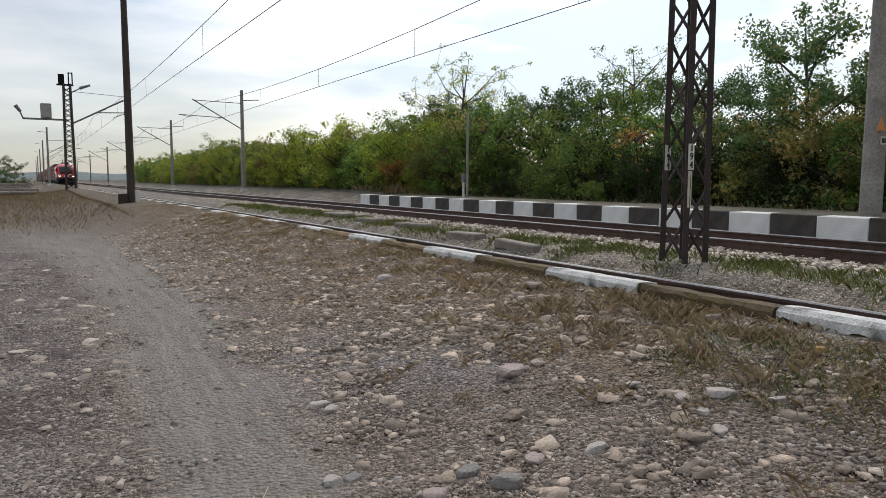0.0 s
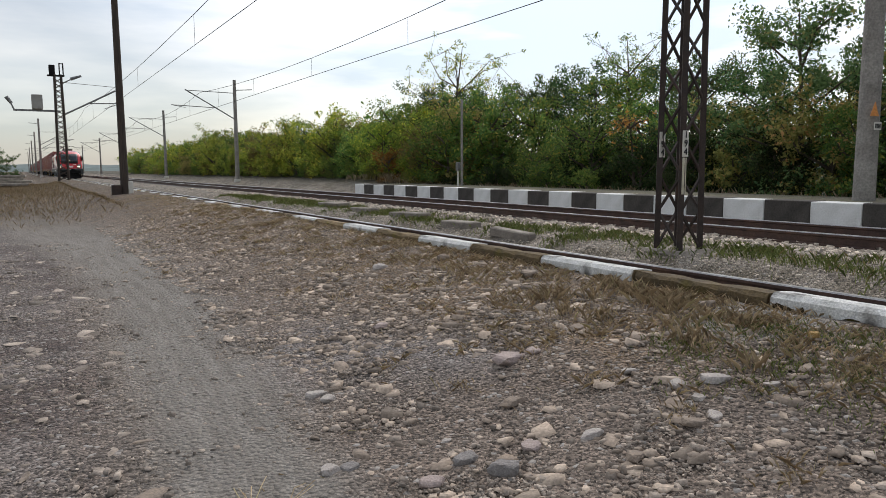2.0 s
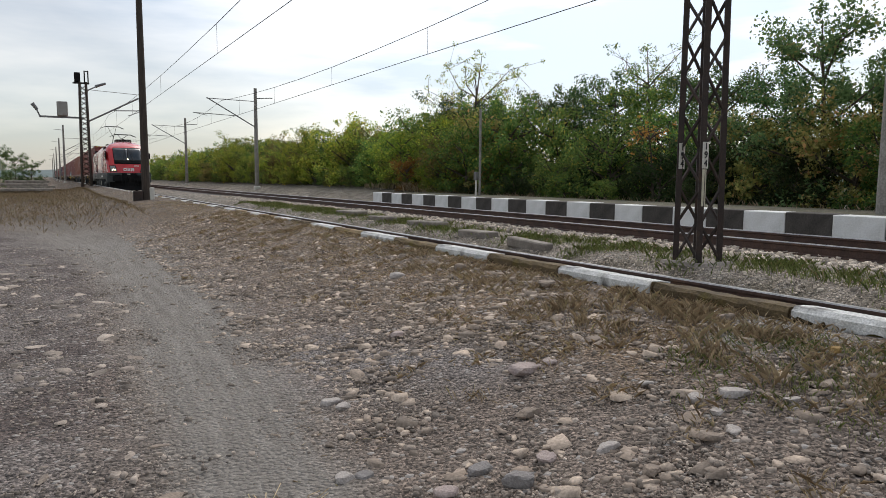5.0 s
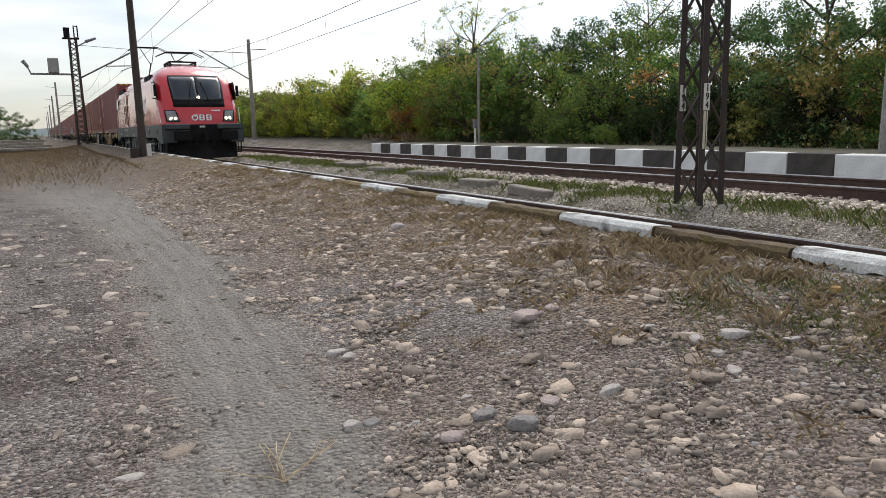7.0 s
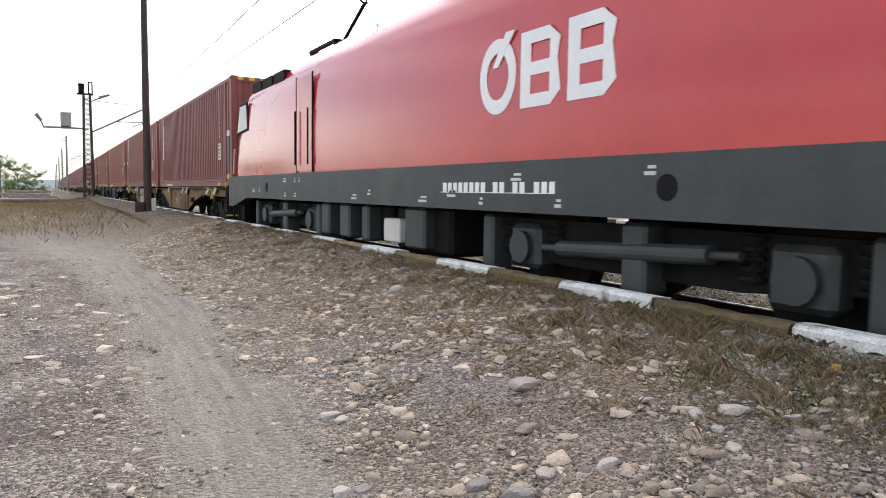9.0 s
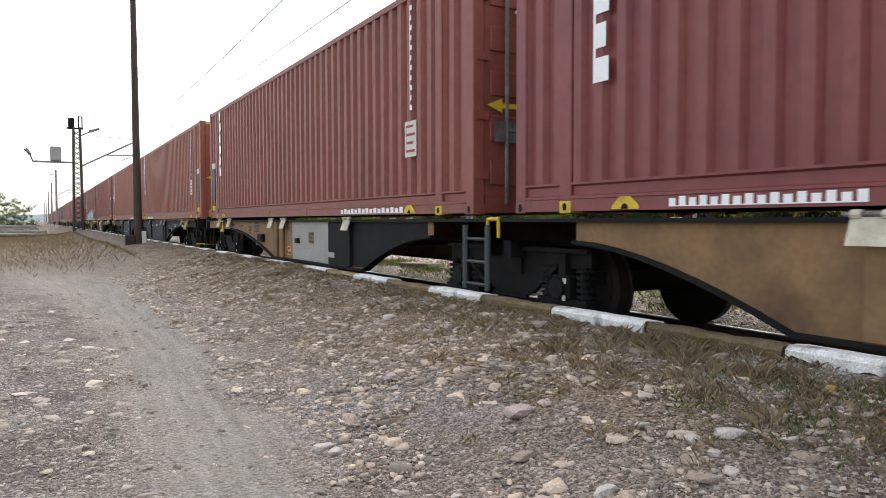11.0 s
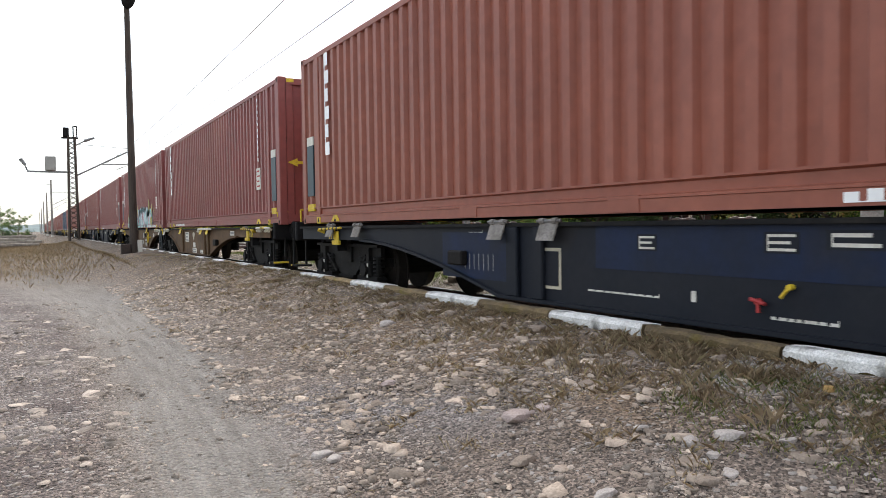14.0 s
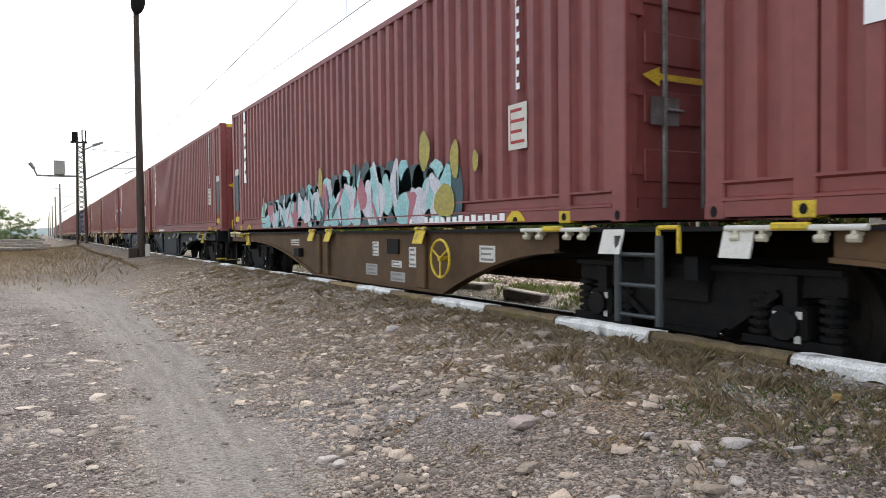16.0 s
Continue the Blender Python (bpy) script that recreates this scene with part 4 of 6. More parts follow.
def nose_panel(name, corners, material, parent, out=0.012, n=6, label=""):
    """A panel on the front between (u, z) corners: bottom-left, bottom-right, top-right, top-left."""
    (a, b, c, d) = corners
    v, f = [], []
    for j in range(n + 1):
        for i in range(n + 1):
            p, q = i / n, j / n
            u = (a[0] * (1 - p) + b[0] * p) * (1 - q) + (d[0] * (1 - p) + c[0] * p) * q
            z = (a[1] * (1 - p) + b[1] * p) * (1 - q) + (d[1] * (1 - p) + c[1] * p) * q
            v.append(nose(u, z, out))
    m = len(v)
    for j in range(n):
        for i in range(n):
            k = j * (n + 1) + i
            f.append((k, k + 1, k + n + 2, k + n + 1))
    v += [(x, y + out + 0.01, z) for x, y, z in v]
    rim = [i for i in range(n + 1)] + [j * (n + 1) + n for j in range(1, n + 1)] + [n * (n + 1) + i for i in range(n - 1, -1, -1)] + [j * (n + 1) for j in range(n - 1, 0, -1)]
    for i in range(len(rim)):
        p, q = rim[i], rim[(i + 1) % len(rim)]
        f.append((p, p + m, q + m, q))
    return link_mesh(name, v, f, material, parent, label, True)


def loco_body(parent):
    bm = bmesh.new()
    rings = []
    for z, yf, w in ZF:
        pts = [nose(u, z)[:2] for u in (0, 0.25, 0.5, 0.7, 0.85, 1.0)]
        pts += [(w * 0.955, yf + 0.42), (w * 0.99, yf + 0.58), (w, yf + 0.8), (w, LL / 2)]
        half = pts + [(x, LL - y) for x, y in pts[-2::-1]]
        full = half + [(-x, y) for x, y in half[-2:0:-1]]
        rings.append([bm.verts.new((x, y, z)) for x, y in full])
    n = len(rings[0])
    for a, b in zip(rings, rings[1:]):
        for i in range(n):
            bm.faces.new((a[i], a[(i + 1) % n], b[(i + 1) % n], b[i]))
    bm.faces.new(rings[-1])
    ob = part("body", bm, M["red"], parent, "glossy red bodyshell", True)
    me = ob.data
    me.set_sharp_from_angle(angle=radians(22))
    return ob


def sideplate(name, pts, material, parent, s, out, label="", x=1.49):
    return part(name, extrude_poly(pts, "x", s * (x - 0.01), s * (x + out)), material, parent, label)


def ring_mesh(cu, cz, ru, rz, inner, axis, lo, hi):
    """A flat oval ring with depth, in one piece."""
    bm = bmesh.new()
    n = 28
    for k in range(n):
        q = [(cu + ru * f * math.cos(a), cz + rz * f * math.sin(a)) for a, f in ((k * math.tau / n, 1), ((k + 1) * math.tau / n, 1), ((k + 1) * math.tau / n, inner), (k * math.tau / n, inner))]
        extrude_poly(q, axis, lo, hi, bm)
    bmesh.ops.remove_doubles(bm, verts=bm.verts, dist=0.0008)
    return bm


def pierced_block(u0, z0, du, dz, axis, lo, hi, round_at):
    """A flat block with two holes, its corners cut on one side, in one piece."""
    bm = bmesh.new()
    us, zs = (0, 0.26, 0.74, 1), (0, 0.17, 0.415, 0.585, 0.83, 1)
    cut = {0: 0.24, 5: 0.28, 2: 0.05, 3: 0.09, 4: 0.02}

    def at(i, j):
        u = us[i]
        if i == (0 if round_at == 0 else 3):
            u += cut.get(j, 0) * (1 if round_at == 0 else -1)
        return u0 + du * u, z0 + dz * zs[j]

    for i in range(3):
        for j in range(5):
            if i == 1 and j in (1, 3):
                continue
            extrude_poly([at(i + a, j + c) for a, c in ((0, 0), (1, 0), (1, 1), (0, 1))], axis, lo, hi, bm)
    bmesh.ops.remove_doubles(bm, verts=bm.verts, dist=0.0008)
    return bm


def locomotive():
    lo = thing("electric_locomotive", "red electric locomotive with dark grey skirt and lit headlamps", "locomotive")
    body = loco_body(lo)
    for s in (-1, 1):
        sk = [(0.5, 0.70), (0.5, 1.41), (LL - 0.5, 1.41), (LL - 0.5, 0.70), (LL - 0.95, 0.70), (LL - 2.3, 0.92), (2.3, 0.92), (0.95, 0.70)]
        part("skirt", extrude_poly(sk, "x", s * 1.36, s * 1.505), M["locogrey"], lo, "dark grey side skirt")
        # roof slope, cab doors, cab side windows, engine-room grilles
        for y0 in (11.95,):
            d = sideplate("cab_door", [(y0, 1.44), (y0, 3.08), (y0 + 0.85, 3.08), (y0 + 0.85, 1.44)], M["red"], lo, s, 0.012)
            for ya in (-0.03, 0.85):
                part("door_seal", boxes((s * 1.485, s * 1.507, y0 + ya, y0 + ya + 0.03, 1.42, 3.10)), M["black"], d)
            for ya in (0.08, 0.78):
                part("grab_rail", rods(((s * 1.55, y0 + ya, 1.55), (s * 1.55, y0 + ya, 2.5), 0.016)), M["black"], d)
        for k in (0, 1):
            f = (lambda y: y) if k == 0 else (lambda y: LL - y)
            wpts = [(f(1.30), 2.36), (f(1.62), 3.05), (f(2.35), 3.05), (f(2.42), 2.42)]
            w = sideplate("cab_window", wpts, M["black"], lo, s, 0.014, "black-framed cab side window", 1.478)
            sideplate("pane", [(f(1.42), 2.42), (f(1.68), 3.0), (f(2.29), 3.0), (f(2.34), 2.47)], M["glass"], w, s, 0.02, "", 1.478)
            part("grab_rail", rods(((s * 1.47, f(0.86), 1.48), (s * 1.50, f(1.12), 2.05), 0.018)), M["sign"], lo)
            mir = boxes((s * 1.47, s * 1.58, f(1.22), f(1.30), 2.48, 2.90), bevel=0.025)
            if k == 0:
                part("wing_mirror", mir, M["black"], lo)
            else:
                mir.free()
        for y in (3.4, 4.4, 13.9, 14.75, 15.6):
            g = extrude_poly([(y, 3.22), (y + 0.7, 3.22), (y + 0.7, 3.42), (y, 3.42)], "x", s * 1.22, s * 1.405)
            part("roof_grille", g, M["black"], lo)
        # big white mark built of plain shapes, and bars for the vehicle number
        part("emblem_ring", ring_mesh(6.28, 2.25, 0.32, 0.37, 0.62, "x", s * 1.485, s * 1.497), M["whitepaint"], lo, "white emblem ring")
        part("emblem_stroke", extrude_poly([(6.36, 2.34), (6.27, 2.34), (5.99, 2.66), (6.14, 2.66)], "x", s * 1.485, s * 1.499), M["whitepaint"], lo)
        for yb in (5.28, 4.58):
            part("emblem_block", pierced_block(yb, 1.90, 0.60, 0.70, "x", s * 1.485, s * 1.497, 0), M["whitepaint"], lo, "white pierced emblem block")
        nb = boxes(*[(s * 1.5, s * 1.509, 5.3 + j * 0.115, 5.38 + j * 0.115, 1.10, 1.21) for j in range(18) if j not in (3, 6, 9)], (s * 1.5, s * 1.507, 5.3, 7.4, 1.10, 1.108))
        part("number_mark", nb, M["whitepaint"], lo, "white vehicle number as bars")
        rnd = random.Random(9)
        for j in range(16):
            y = 3.4 + rnd.random() * 13
            a = rnd.uniform(0.05, 0.22)
            z = rnd.choice((0.98, 1.05, 1.22, 1.25))
            part("inscription", boxes((s * 1.5, s * 1.509, y, y + a, z, z + 0.03), (s * 1.5, s * 1.509, y, y + a * 0.7, z + 0.05, z + 0.075)), M["sign"], lo)
        for y in (1.75, 4.0, LL - 4.0):
            part("sand_filler", rods(((s * 1.45, y, 1.16), (s * 1.51, y, 1.16), 0.10), n=16), M["black"], lo)
    for k in (0, 1):
        e = thing("loco_end", "", "")
        e.parent = lo
        e["label"] = "rounded front with windscreen, lamps and buffers"
        if k:
            e.matrix_basis = pose(0, LL, 0, 0, 0, 180)
        nose_panel("windscreen_frame", [(-0.72, 2.06), (0.72, 2.06), (0.80, 3.30), (-0.80, 3.30)], M["black"], e, 0.012, 10, "black windscreen surround")
        for s in (-1, 1):
            nose_panel("windscreen", [(s * 0.02, 2.30), (s * 0.69, 2.30), (s * 0.76, 3.24), (s * 0.02, 3.24)], M["glass"], e, 0.02, 8, "dark windscreen pane")
            hl = nose_panel("headlamp", [(s * 0.60, 1.50), (s * 0.96, 1.50), (s * 0.99, 1.95), (s * 0.68, 1.95)], M["black"], e, 0.014, 6)
            nose_panel("headlamp_glass", [(s * 0.63, 1.53), (s * 0.93, 1.53), (s * 0.96, 1.92), (s * 0.71, 1.92)], M["lampglass"], hl, 0.02, 6)
            for u in ((0.71, 0.83) if k == 0 else ()):
                p = nose(s * u, 1.63, 0.03)
                part("lamp", rods((p, (p[0], p[1] + 0.03, p[2]), 0.055), n=18), M["lit"], hl, "lit headlamp")
            bfx = s * 0.875
            bf = rods(((bfx, 0.72, 1.06), (bfx, 0.3, 1.06), 0.14), ((bfx, 0.3, 1.06), (bfx, 0.06, 1.06), 0.10), n=18)
            part("buffer", bf, M["black"], e)
            part("buffer_plate", boxes((bfx - 0.3, bfx + 0.3, 0.0, 0.07, 0.80, 1.18), bevel=0.03), M["black"], e)
            part("buffer_box", boxes((s * 0.52, s * 1.38, 0.40, 0.95, 1.22, 1.42), bevel=0.03), M["locogrey"], e)
            part("corner_block", boxes((s * 0.98, s * 1.49, 0.48, 0.95, 0.72, 1.21), bevel=0.03), M["locogrey"], e, "grey corner block behind the buffer")
            part("corner_step", boxes((s * 1.12, s * 1.46, 0.75, 1.3, 0.30, 0.34), (s * 1.12, s * 1.16, 0.75, 0.8, 0.34, 0.7), (s * 1.42, s * 1.46, 0.75, 0.8, 0.34, 0.7), (s * 1.42, s * 1.46, 1.25, 1.3, 0.34, 0.7)), M["black"], e)
            wp = nose(s * 0.30, 2.2, 0.05)
            wq = nose(s * 0.14, 3.05, 0.05)
            part("wiper", rods((wp, wq, 0.014), (nose(s * 0.72, 2.16, 0.06), wp, 0.012)), M["black"], e)
        top = nose(0, 2.42, 0.03)
        part("upper_lamp", rods((top, (0, top[1] + 0.05, 2.42), 0.06), n=16), M["lit"] if k == 0 else M["lampglass"], e)
        part("buffer_beam", boxes((-1.40, 1.40, 0.62, 0.9, 0.74, 1.40), bevel=0.03), M["black"], e)
        part("emblem_ring", ring_mesh(-0.25, 1.66, 0.12, 0.115, 0.6, "y", 0.70, 0.745), M["whitepaint"], e)
        part("emblem_stroke", extrude_poly([(-0.27, 1.69), (-0.23, 1.69), (-0.13, 1.79), (-0.19, 1.79)], "y", 0.69, 0.745), M["whitepaint"], e)
        for x0 in (-0.09, 0.17):
            part("emblem_block", pierced_block(x0, 1.55, 0.2, 0.22, "y", 0.70, 0.755, 1), M["whitepaint"], e)
        nose_panel("number_mark", [(0.30, 1.90), (0.56, 1.90), (0.56, 1.95), (0.30, 1.95)], M["whitepaint"], e, 0.012, 3)
        plow = bmesh.new()
        rows = []
        for z, yy, ww in ((0.12, 0.42, 1.25), (0.4, 0.6, 1.3), (0.74, 0.66, 1.3)):
            rows.append([plow.verts.new((u * ww, yy + 0.28 * abs(u) ** 1.5, z)) for u in (-1, -0.6, -0.25, 0, 0.25, 0.6, 1)])
            rows[-1] += [plow.verts.new((u * ww, yy + 0.34 + 0.28 * abs(u) ** 1.5, z)) for u in (1, 0.6, 0.25, 0, -0.25, -0.6, -1)]
        for a, b in zip(rows, rows[1:]):
            for i in range(14):
                plow.faces.new((a[i], a[(i + 1) % 14], b[(i + 1) % 14], b[i]))
        part("snow_plough", plow, M["black"], e)
        part("draw_hook", boxes((-0.08, 0.08, 0.2, 0.65, 0.98, 1.12), (-0.05, 0.05, 0.12, 0.25, 0.72, 1.08), bevel=0.01), M["bogie"], e)
        for x in (-0.5, -0.3, 0.32, 0.5):
            hose = bmesh.new()
            pts = [(x, 0.64, 0.98), (x * 1.05, 0.42, 0.78), (x * 1.1, 0.36, 0.6), (x * 1.2, 0.45, 0.5)]
            for a, b in zip(pts, pts[1:]):
                rod(hose, a, b, 0.026, n=6)
            part("air_hose", hose, M["black"], e)
        part("number_plate", boxes((-0.12, 0.08, 0.6, 0.62, 1.28, 1.35)), M["sign"], e)
        part("side_plate", boxes((-0.8, -0.64, 0.6, 0.62, 1.28, 1.35)), M["sign"], e)
    # underfloor gear
    for y in (4.6, LL - 4.6):
        b = thing("loco_bogie", "", "")
        b.parent, b.location = lo, (0, y, 0)
        b["label"] = "black motor bogie with dampers"
        for s in (-1, 1):
            part("bogie_frame", extrude_poly([(-2.3, 0.55), (-2.3, 0.85), (2.3, 0.85), (2.3, 0.55), (1.0, 0.42), (-1.0, 0.42)], "x", s * 1.02, s * 1.14), M["bogie"], b)
            for a in (-1.5, 1.5):
                ab = boxes((s * 1.0, s * 1.26, a - 0.24, a + 0.24, 0.36, 0.8), bevel=0.05)
                rod(ab, (s * 1.25, a, 0.57), (s * 1.32, a, 0.57), 0.16, n=16)
                part("axle_box", ab, M["locogrey"], b)
                sp = bmesh.new()
                spring(sp, s * 1.12, a - 0.42, 0.5, 0.85, 0.11)
                part("coil_spring", sp, M["bogie"], b)
                sp = bmesh.new()
                spring(sp, s * 1.12, a + 0.42, 0.5, 0.85, 0.11)
                part("coil_spring", sp, M["bogie"], b)
            part("damper", rods(((s * 1.3, -0.85, 0.68), (s * 1.3, 0.85, 0.60), 0.075), ((s * 1.3, -1.1, 0.69), (s * 1.3, 1.1, 0.59), 0.035), n=14), M["locogrey"], b, "grey yaw damper")
            for ya, yb, za in ((-0.24, 0.04, 0.3), (1.95, 2.15, 0.2), (-2.2, -1.98, 0.2)):
                part("sand_box", boxes((s * 1.06, s * 1.34, ya, yb, za, 0.88), bevel=0.03), M["locogrey"], b)
        for a in (-1.5, 1.5):
            wheelset(b, a, 0.57)
    part("transformer_case", boxes((-1.25, 1.25, 7.6, 9.1, 0.32, 0.92), (-1.2, 1.2, 9.4, 10.9, 0.38, 0.92), bevel=0.05), M["bogie"], lo)
    for s in (-1, 1):
        for ya, yb in ((8.0, 8.55), (10.5, 10.9), (11.4, 11.75), (9.75, 10.0)):
            part("equipment_box", boxes((s * 1.1, s * 1.4, ya, yb, 0.38, 0.9), bevel=0.03), M["locogrey"], lo)
        part("battery_box", boxes((s * 1.1, s * 1.38, 8.75, 9.25, 0.42, 0.74), bevel=0.02), M["sign"], lo, "pale equipment case")
    # roof gear and pantographs
    part("roof_walk", boxes((-0.5, 0.5, 4.2, LL - 4.2, 3.82, 3.9)), M["black"], lo)
    for y, up in ((4.6, 0.32), (LL - 4.6, 1.55)):
        p = thing("pantograph", "", "")
        p.parent, p.location = lo, (0, y, 3.86)
        p["label"] = "raised pantograph" if up > 1 else "folded pantograph"
        k = -1 if y > 9 else 1
        part("base_frame", boxes((-0.55, 0.55, -0.75, -0.68, 0.1, 0.16), (-0.55, 0.55, 0.68, 0.75, 0.1, 0.16), (-0.55, -0.48, -0.75, 0.75, 0.1, 0.16), (0.48, 0.55, -0.75, 0.75, 0.1, 0.16)), M["black"], p)
        for x in (-0.5, 0.5):
            for yy in (-0.7, 0.7):
                part("insulator", rods(((x, yy, -0.06), (x, yy, 0.1), 0.05)), M["rustmast"], p)
        knee, head = (0, k * 0.95, 0.16 + up * 0.45), (0, -k * 0.15, 0.2 + up)
        part("lower_arm", rods(((0, -k * 0.5, 0.18), knee, 0.035)), M["black"], p)
        part("upper_arm", rods(((-0.04, knee[1], knee[2]), (-0.35, head[1], head[2]), 0.02), ((0.04, knee[1], knee[2]), (0.35, head[1], head[2]), 0.02)), M["black"], p)
        hd = rods(*[((-0.55, head[1] + d, head[2] + 0.04), (0.55, head[1] + d, head[2] + 0.04), 0.025) for d in (-0.2, 0.2)])
        for d in (-0.2, 0.2):
            for s in (-1, 1):
                rod(hd, (s * 0.55, head[1] + d, head[2] + 0.04), (s * 0.95, head[1] + d, head[2] - 0.14), 0.018, n=8)
        part("contact_head", hd, M["black"], p)
    return lo


loco = locomotive()
TRAIN = [(loco, 0.0, 0.0)]
STYLES = [
    ("tan", dict(flap="hazard", wheel="bogie", inner="black"), "rusty tan articulated container wagon with grey painted patches"),
    ("navy", dict(flap="sleeper", wheel="bogie", inner="navy"), "dark navy articulated container wagon with white inscriptions"),
    ("brown", dict(flap="yellow", wheel="yellow", inner="brown"), "dusty brown articulated container wagon with yellow hand wheel"),
]
wagons = [wagon(*st) for st in STYLES]

def side_plate(w, y0, y1, z0, z1, k, ink="", rows=2, out=0.006, name="label_plate"):
    """A painted field or plate on both side girders, with unread lines of writing as bars."""
    for sd in (-1, 1):
        p = part(name, boxes((sd * 1.285, sd * (1.285 + out), y0, y1, z0, z1)), M[k], w)
        if ink:
            h = (z1 - z0) / (rows + 0.6)
            part("unread_lines", comb("x", sd * (1.285 + out), sd * (1.287 + out), y1 - (y1 - y0) * 0.1, y0 + (y1 - y0) * 0.1, z0 + h * 0.4, z1 - h * 0.4, rows, 0.4, -0.008), M[ink], p)


def side_lines(w, y0, y1, z0, rows, ink, h=0.022, gap=0.018):
    """Unread writing straight on the girder: rows of short bars."""
    rnd = random.Random(int(y0 * 100))
    for sd in (-1, 1):
        dims = []
        for q in range(rows):
            y = y0
            while y < y1 - 0.03:
                b = min(y1, y + rnd.uniform(0.03, 0.10))
                dims.append((sd * 1.285, sd * 1.288, y, b, z0 + q * (h + gap), z0 + q * (h + gap) + h))
                y = b + rnd.uniform(0.012, 0.03)
            dims.append((sd * 1.285, sd * 1.2875, y0, y1, z0 + q * (h + gap), z0 + q * (h + gap) + 0.004))
        dims.append((sd * 1.285, sd * 1.287, y0, y0 + 0.005, z0, z0 + rows * (h + gap)))
        part("inscription", boxes(*dims), M[ink], w)


def side_table(w, y0, y1, z0, z1, ink, cols, rows):
    """A ruled data table painted on the girder."""
    for sd in (-1, 1):
        x0, x1 = sd * 1.285, sd * 1.2885
        part("data_table", boxes(*[(x0, x1, y0, y1, z0 + (z1 - z0) * q / rows, z0 + (z1 - z0) * q / rows + 0.008) for q in range(rows + 1)],
                                 *[(x0, x1 + sd * 0.0005, y0 + (y1 - y0) * q / cols, y0 + (y1 - y0) * q / cols + 0.008, z0, z1 + 0.008) for q in range(cols + 1)]), M[ink], w)


tan_w, navy_w, brown_w = wagons
# tan wagon: a grey and a black repainted field, black lettering on the rusty rest
side_plate(tan_w, 19.32, 21.2, 0.385, 1.075, "paleg", out=0.004, name="repainted_panel")
for sd in (-1, 1):
    part("repainted_panel", extrude_poly([(19.315, 1.075), (15.9, 1.075), (15.9, 0.92), (16.6, 0.83), (17.2, 0.67), (17.88, 0.41), (19.315, 0.385)], "x", sd * 1.285, sd * 1.2895), M["black"], tan_w, "black repainted field")
side_plate(tan_w, 19.04, 19.55, 0.50, 0.585, "paleg", out=0.012)
side_plate(tan_w, 20.02, 20.28, 0.70, 0.90, "tan", "blackpaint", 3, 0.008)
side_table(tan_w, 20.05, 20.75, 0.56, 0.68, "blackpaint", 6, 2)
side_lines(tan_w, 19.6, 20.0, 0.50, 2, "blackpaint")
side_lines(tan_w, 20.7, 20.9, 0.86, 3, "blackpaint", 0.03)
side_plate(tan_w, 20.78, 20.94, 0.69, 0.78, "black", out=0.05, name="valve_box")
side_plate(tan_w, 21.28, 21.5, 0.45, 0.62, "orange", "blackpaint", 2)
side_lines(tan_w, 23.5, 23.9, 0.86, 4, "blackpaint", 0.035)
side_lines(tan_w, 24.15, 24.35, 0.80, 3, "blackpaint", 0.05)
side_lines(tan_w, 24.9, 25.3, 0.95, 2, "blackpaint", 0.02)
side_plate(tan_w, 23.55, 23.75, 0.58, 0.70, "paleg", "blackpaint", 2)
side_plate(tan_w, 25.6, 26.3, 0.985, 1.05, "tan", "blackpaint", 1)
for y0, y1 in ((4.0, 4.5), (6.9, 7.3), (8.2, 8.6), (9.4, 9.9)):
    side_lines(tan_w, y0, y1, 0.84, 3, "blackpaint", 0.03)
side_plate(tan_w, 8.9, 9.3, 0.56, 0.76, "paleg", "blackpaint", 3)
# navy wagon: a blue upper field, white tables, a hatch outline, red and yellow valves
side_plate(navy_w, 18.1, 21.0, 0.72, 1.075, "blue", out=0.004, name="repainted_panel")
side_plate(navy_w, 22.2, 23.6, 0.52, 1.02, "blue", out=0.004, name="repainted_panel")
side_lines(navy_w, 23.15, 23.6, 0.90, 2, "sign", 0.035)
side_lines(navy_w, 22.75, 23.05, 0.90, 3, "sign", 0.03)
side_table(navy_w, 22.55, 23.1, 0.62, 0.78, "sign", 6, 3)
side_plate(navy_w, 21.46, 21.76, 0.50, 0.88, "hazard", out=0.005, name="hatch_frame")
side_plate(navy_w, 21.49, 21.73, 0.53, 0.85, "navy", out=0.009, name="hatch")
side_plate(navy_w, 20.32, 20.52, 0.88, 1.01, "navy", "sign", 3)
side_plate(navy_w, 19.15, 19.40, 0.89, 1.03, "navy", "sign", 3)
side_plate(navy_w, 18.62, 18.98, 0.92, 1.04, "navy", "sign", 2)
side_lines(navy_w, 19.75, 20.0, 0.80, 1, "sign")
side_lines(navy_w, 20.3, 21.1, 0.52, 1, "sign", 0.015)
side_lines(navy_w, 18.9, 19.35, 0.46, 1, "sign", 0.02)
side_plate(navy_w, 19.95, 19.99, 0.52, 0.60, "sign")
for y0, y1 in ((2.9, 3.4), (4.4, 4.9), (8.9, 9.3), (10.2, 10.6)):
    side_lines(navy_w, y0, y1, 0.90, 2, "sign", 0.02)
side_lines(navy_w, 5.3, 5.95, 0.52, 8, "sign", 0.012, 0.03)
side_plate(navy_w, 4.6, 4.75, 0.86, 0.98, "blue", "sign", 3)
side_plate(navy_w, 4.35, 4.5, 0.86, 0.98, "blue", "sign", 3)
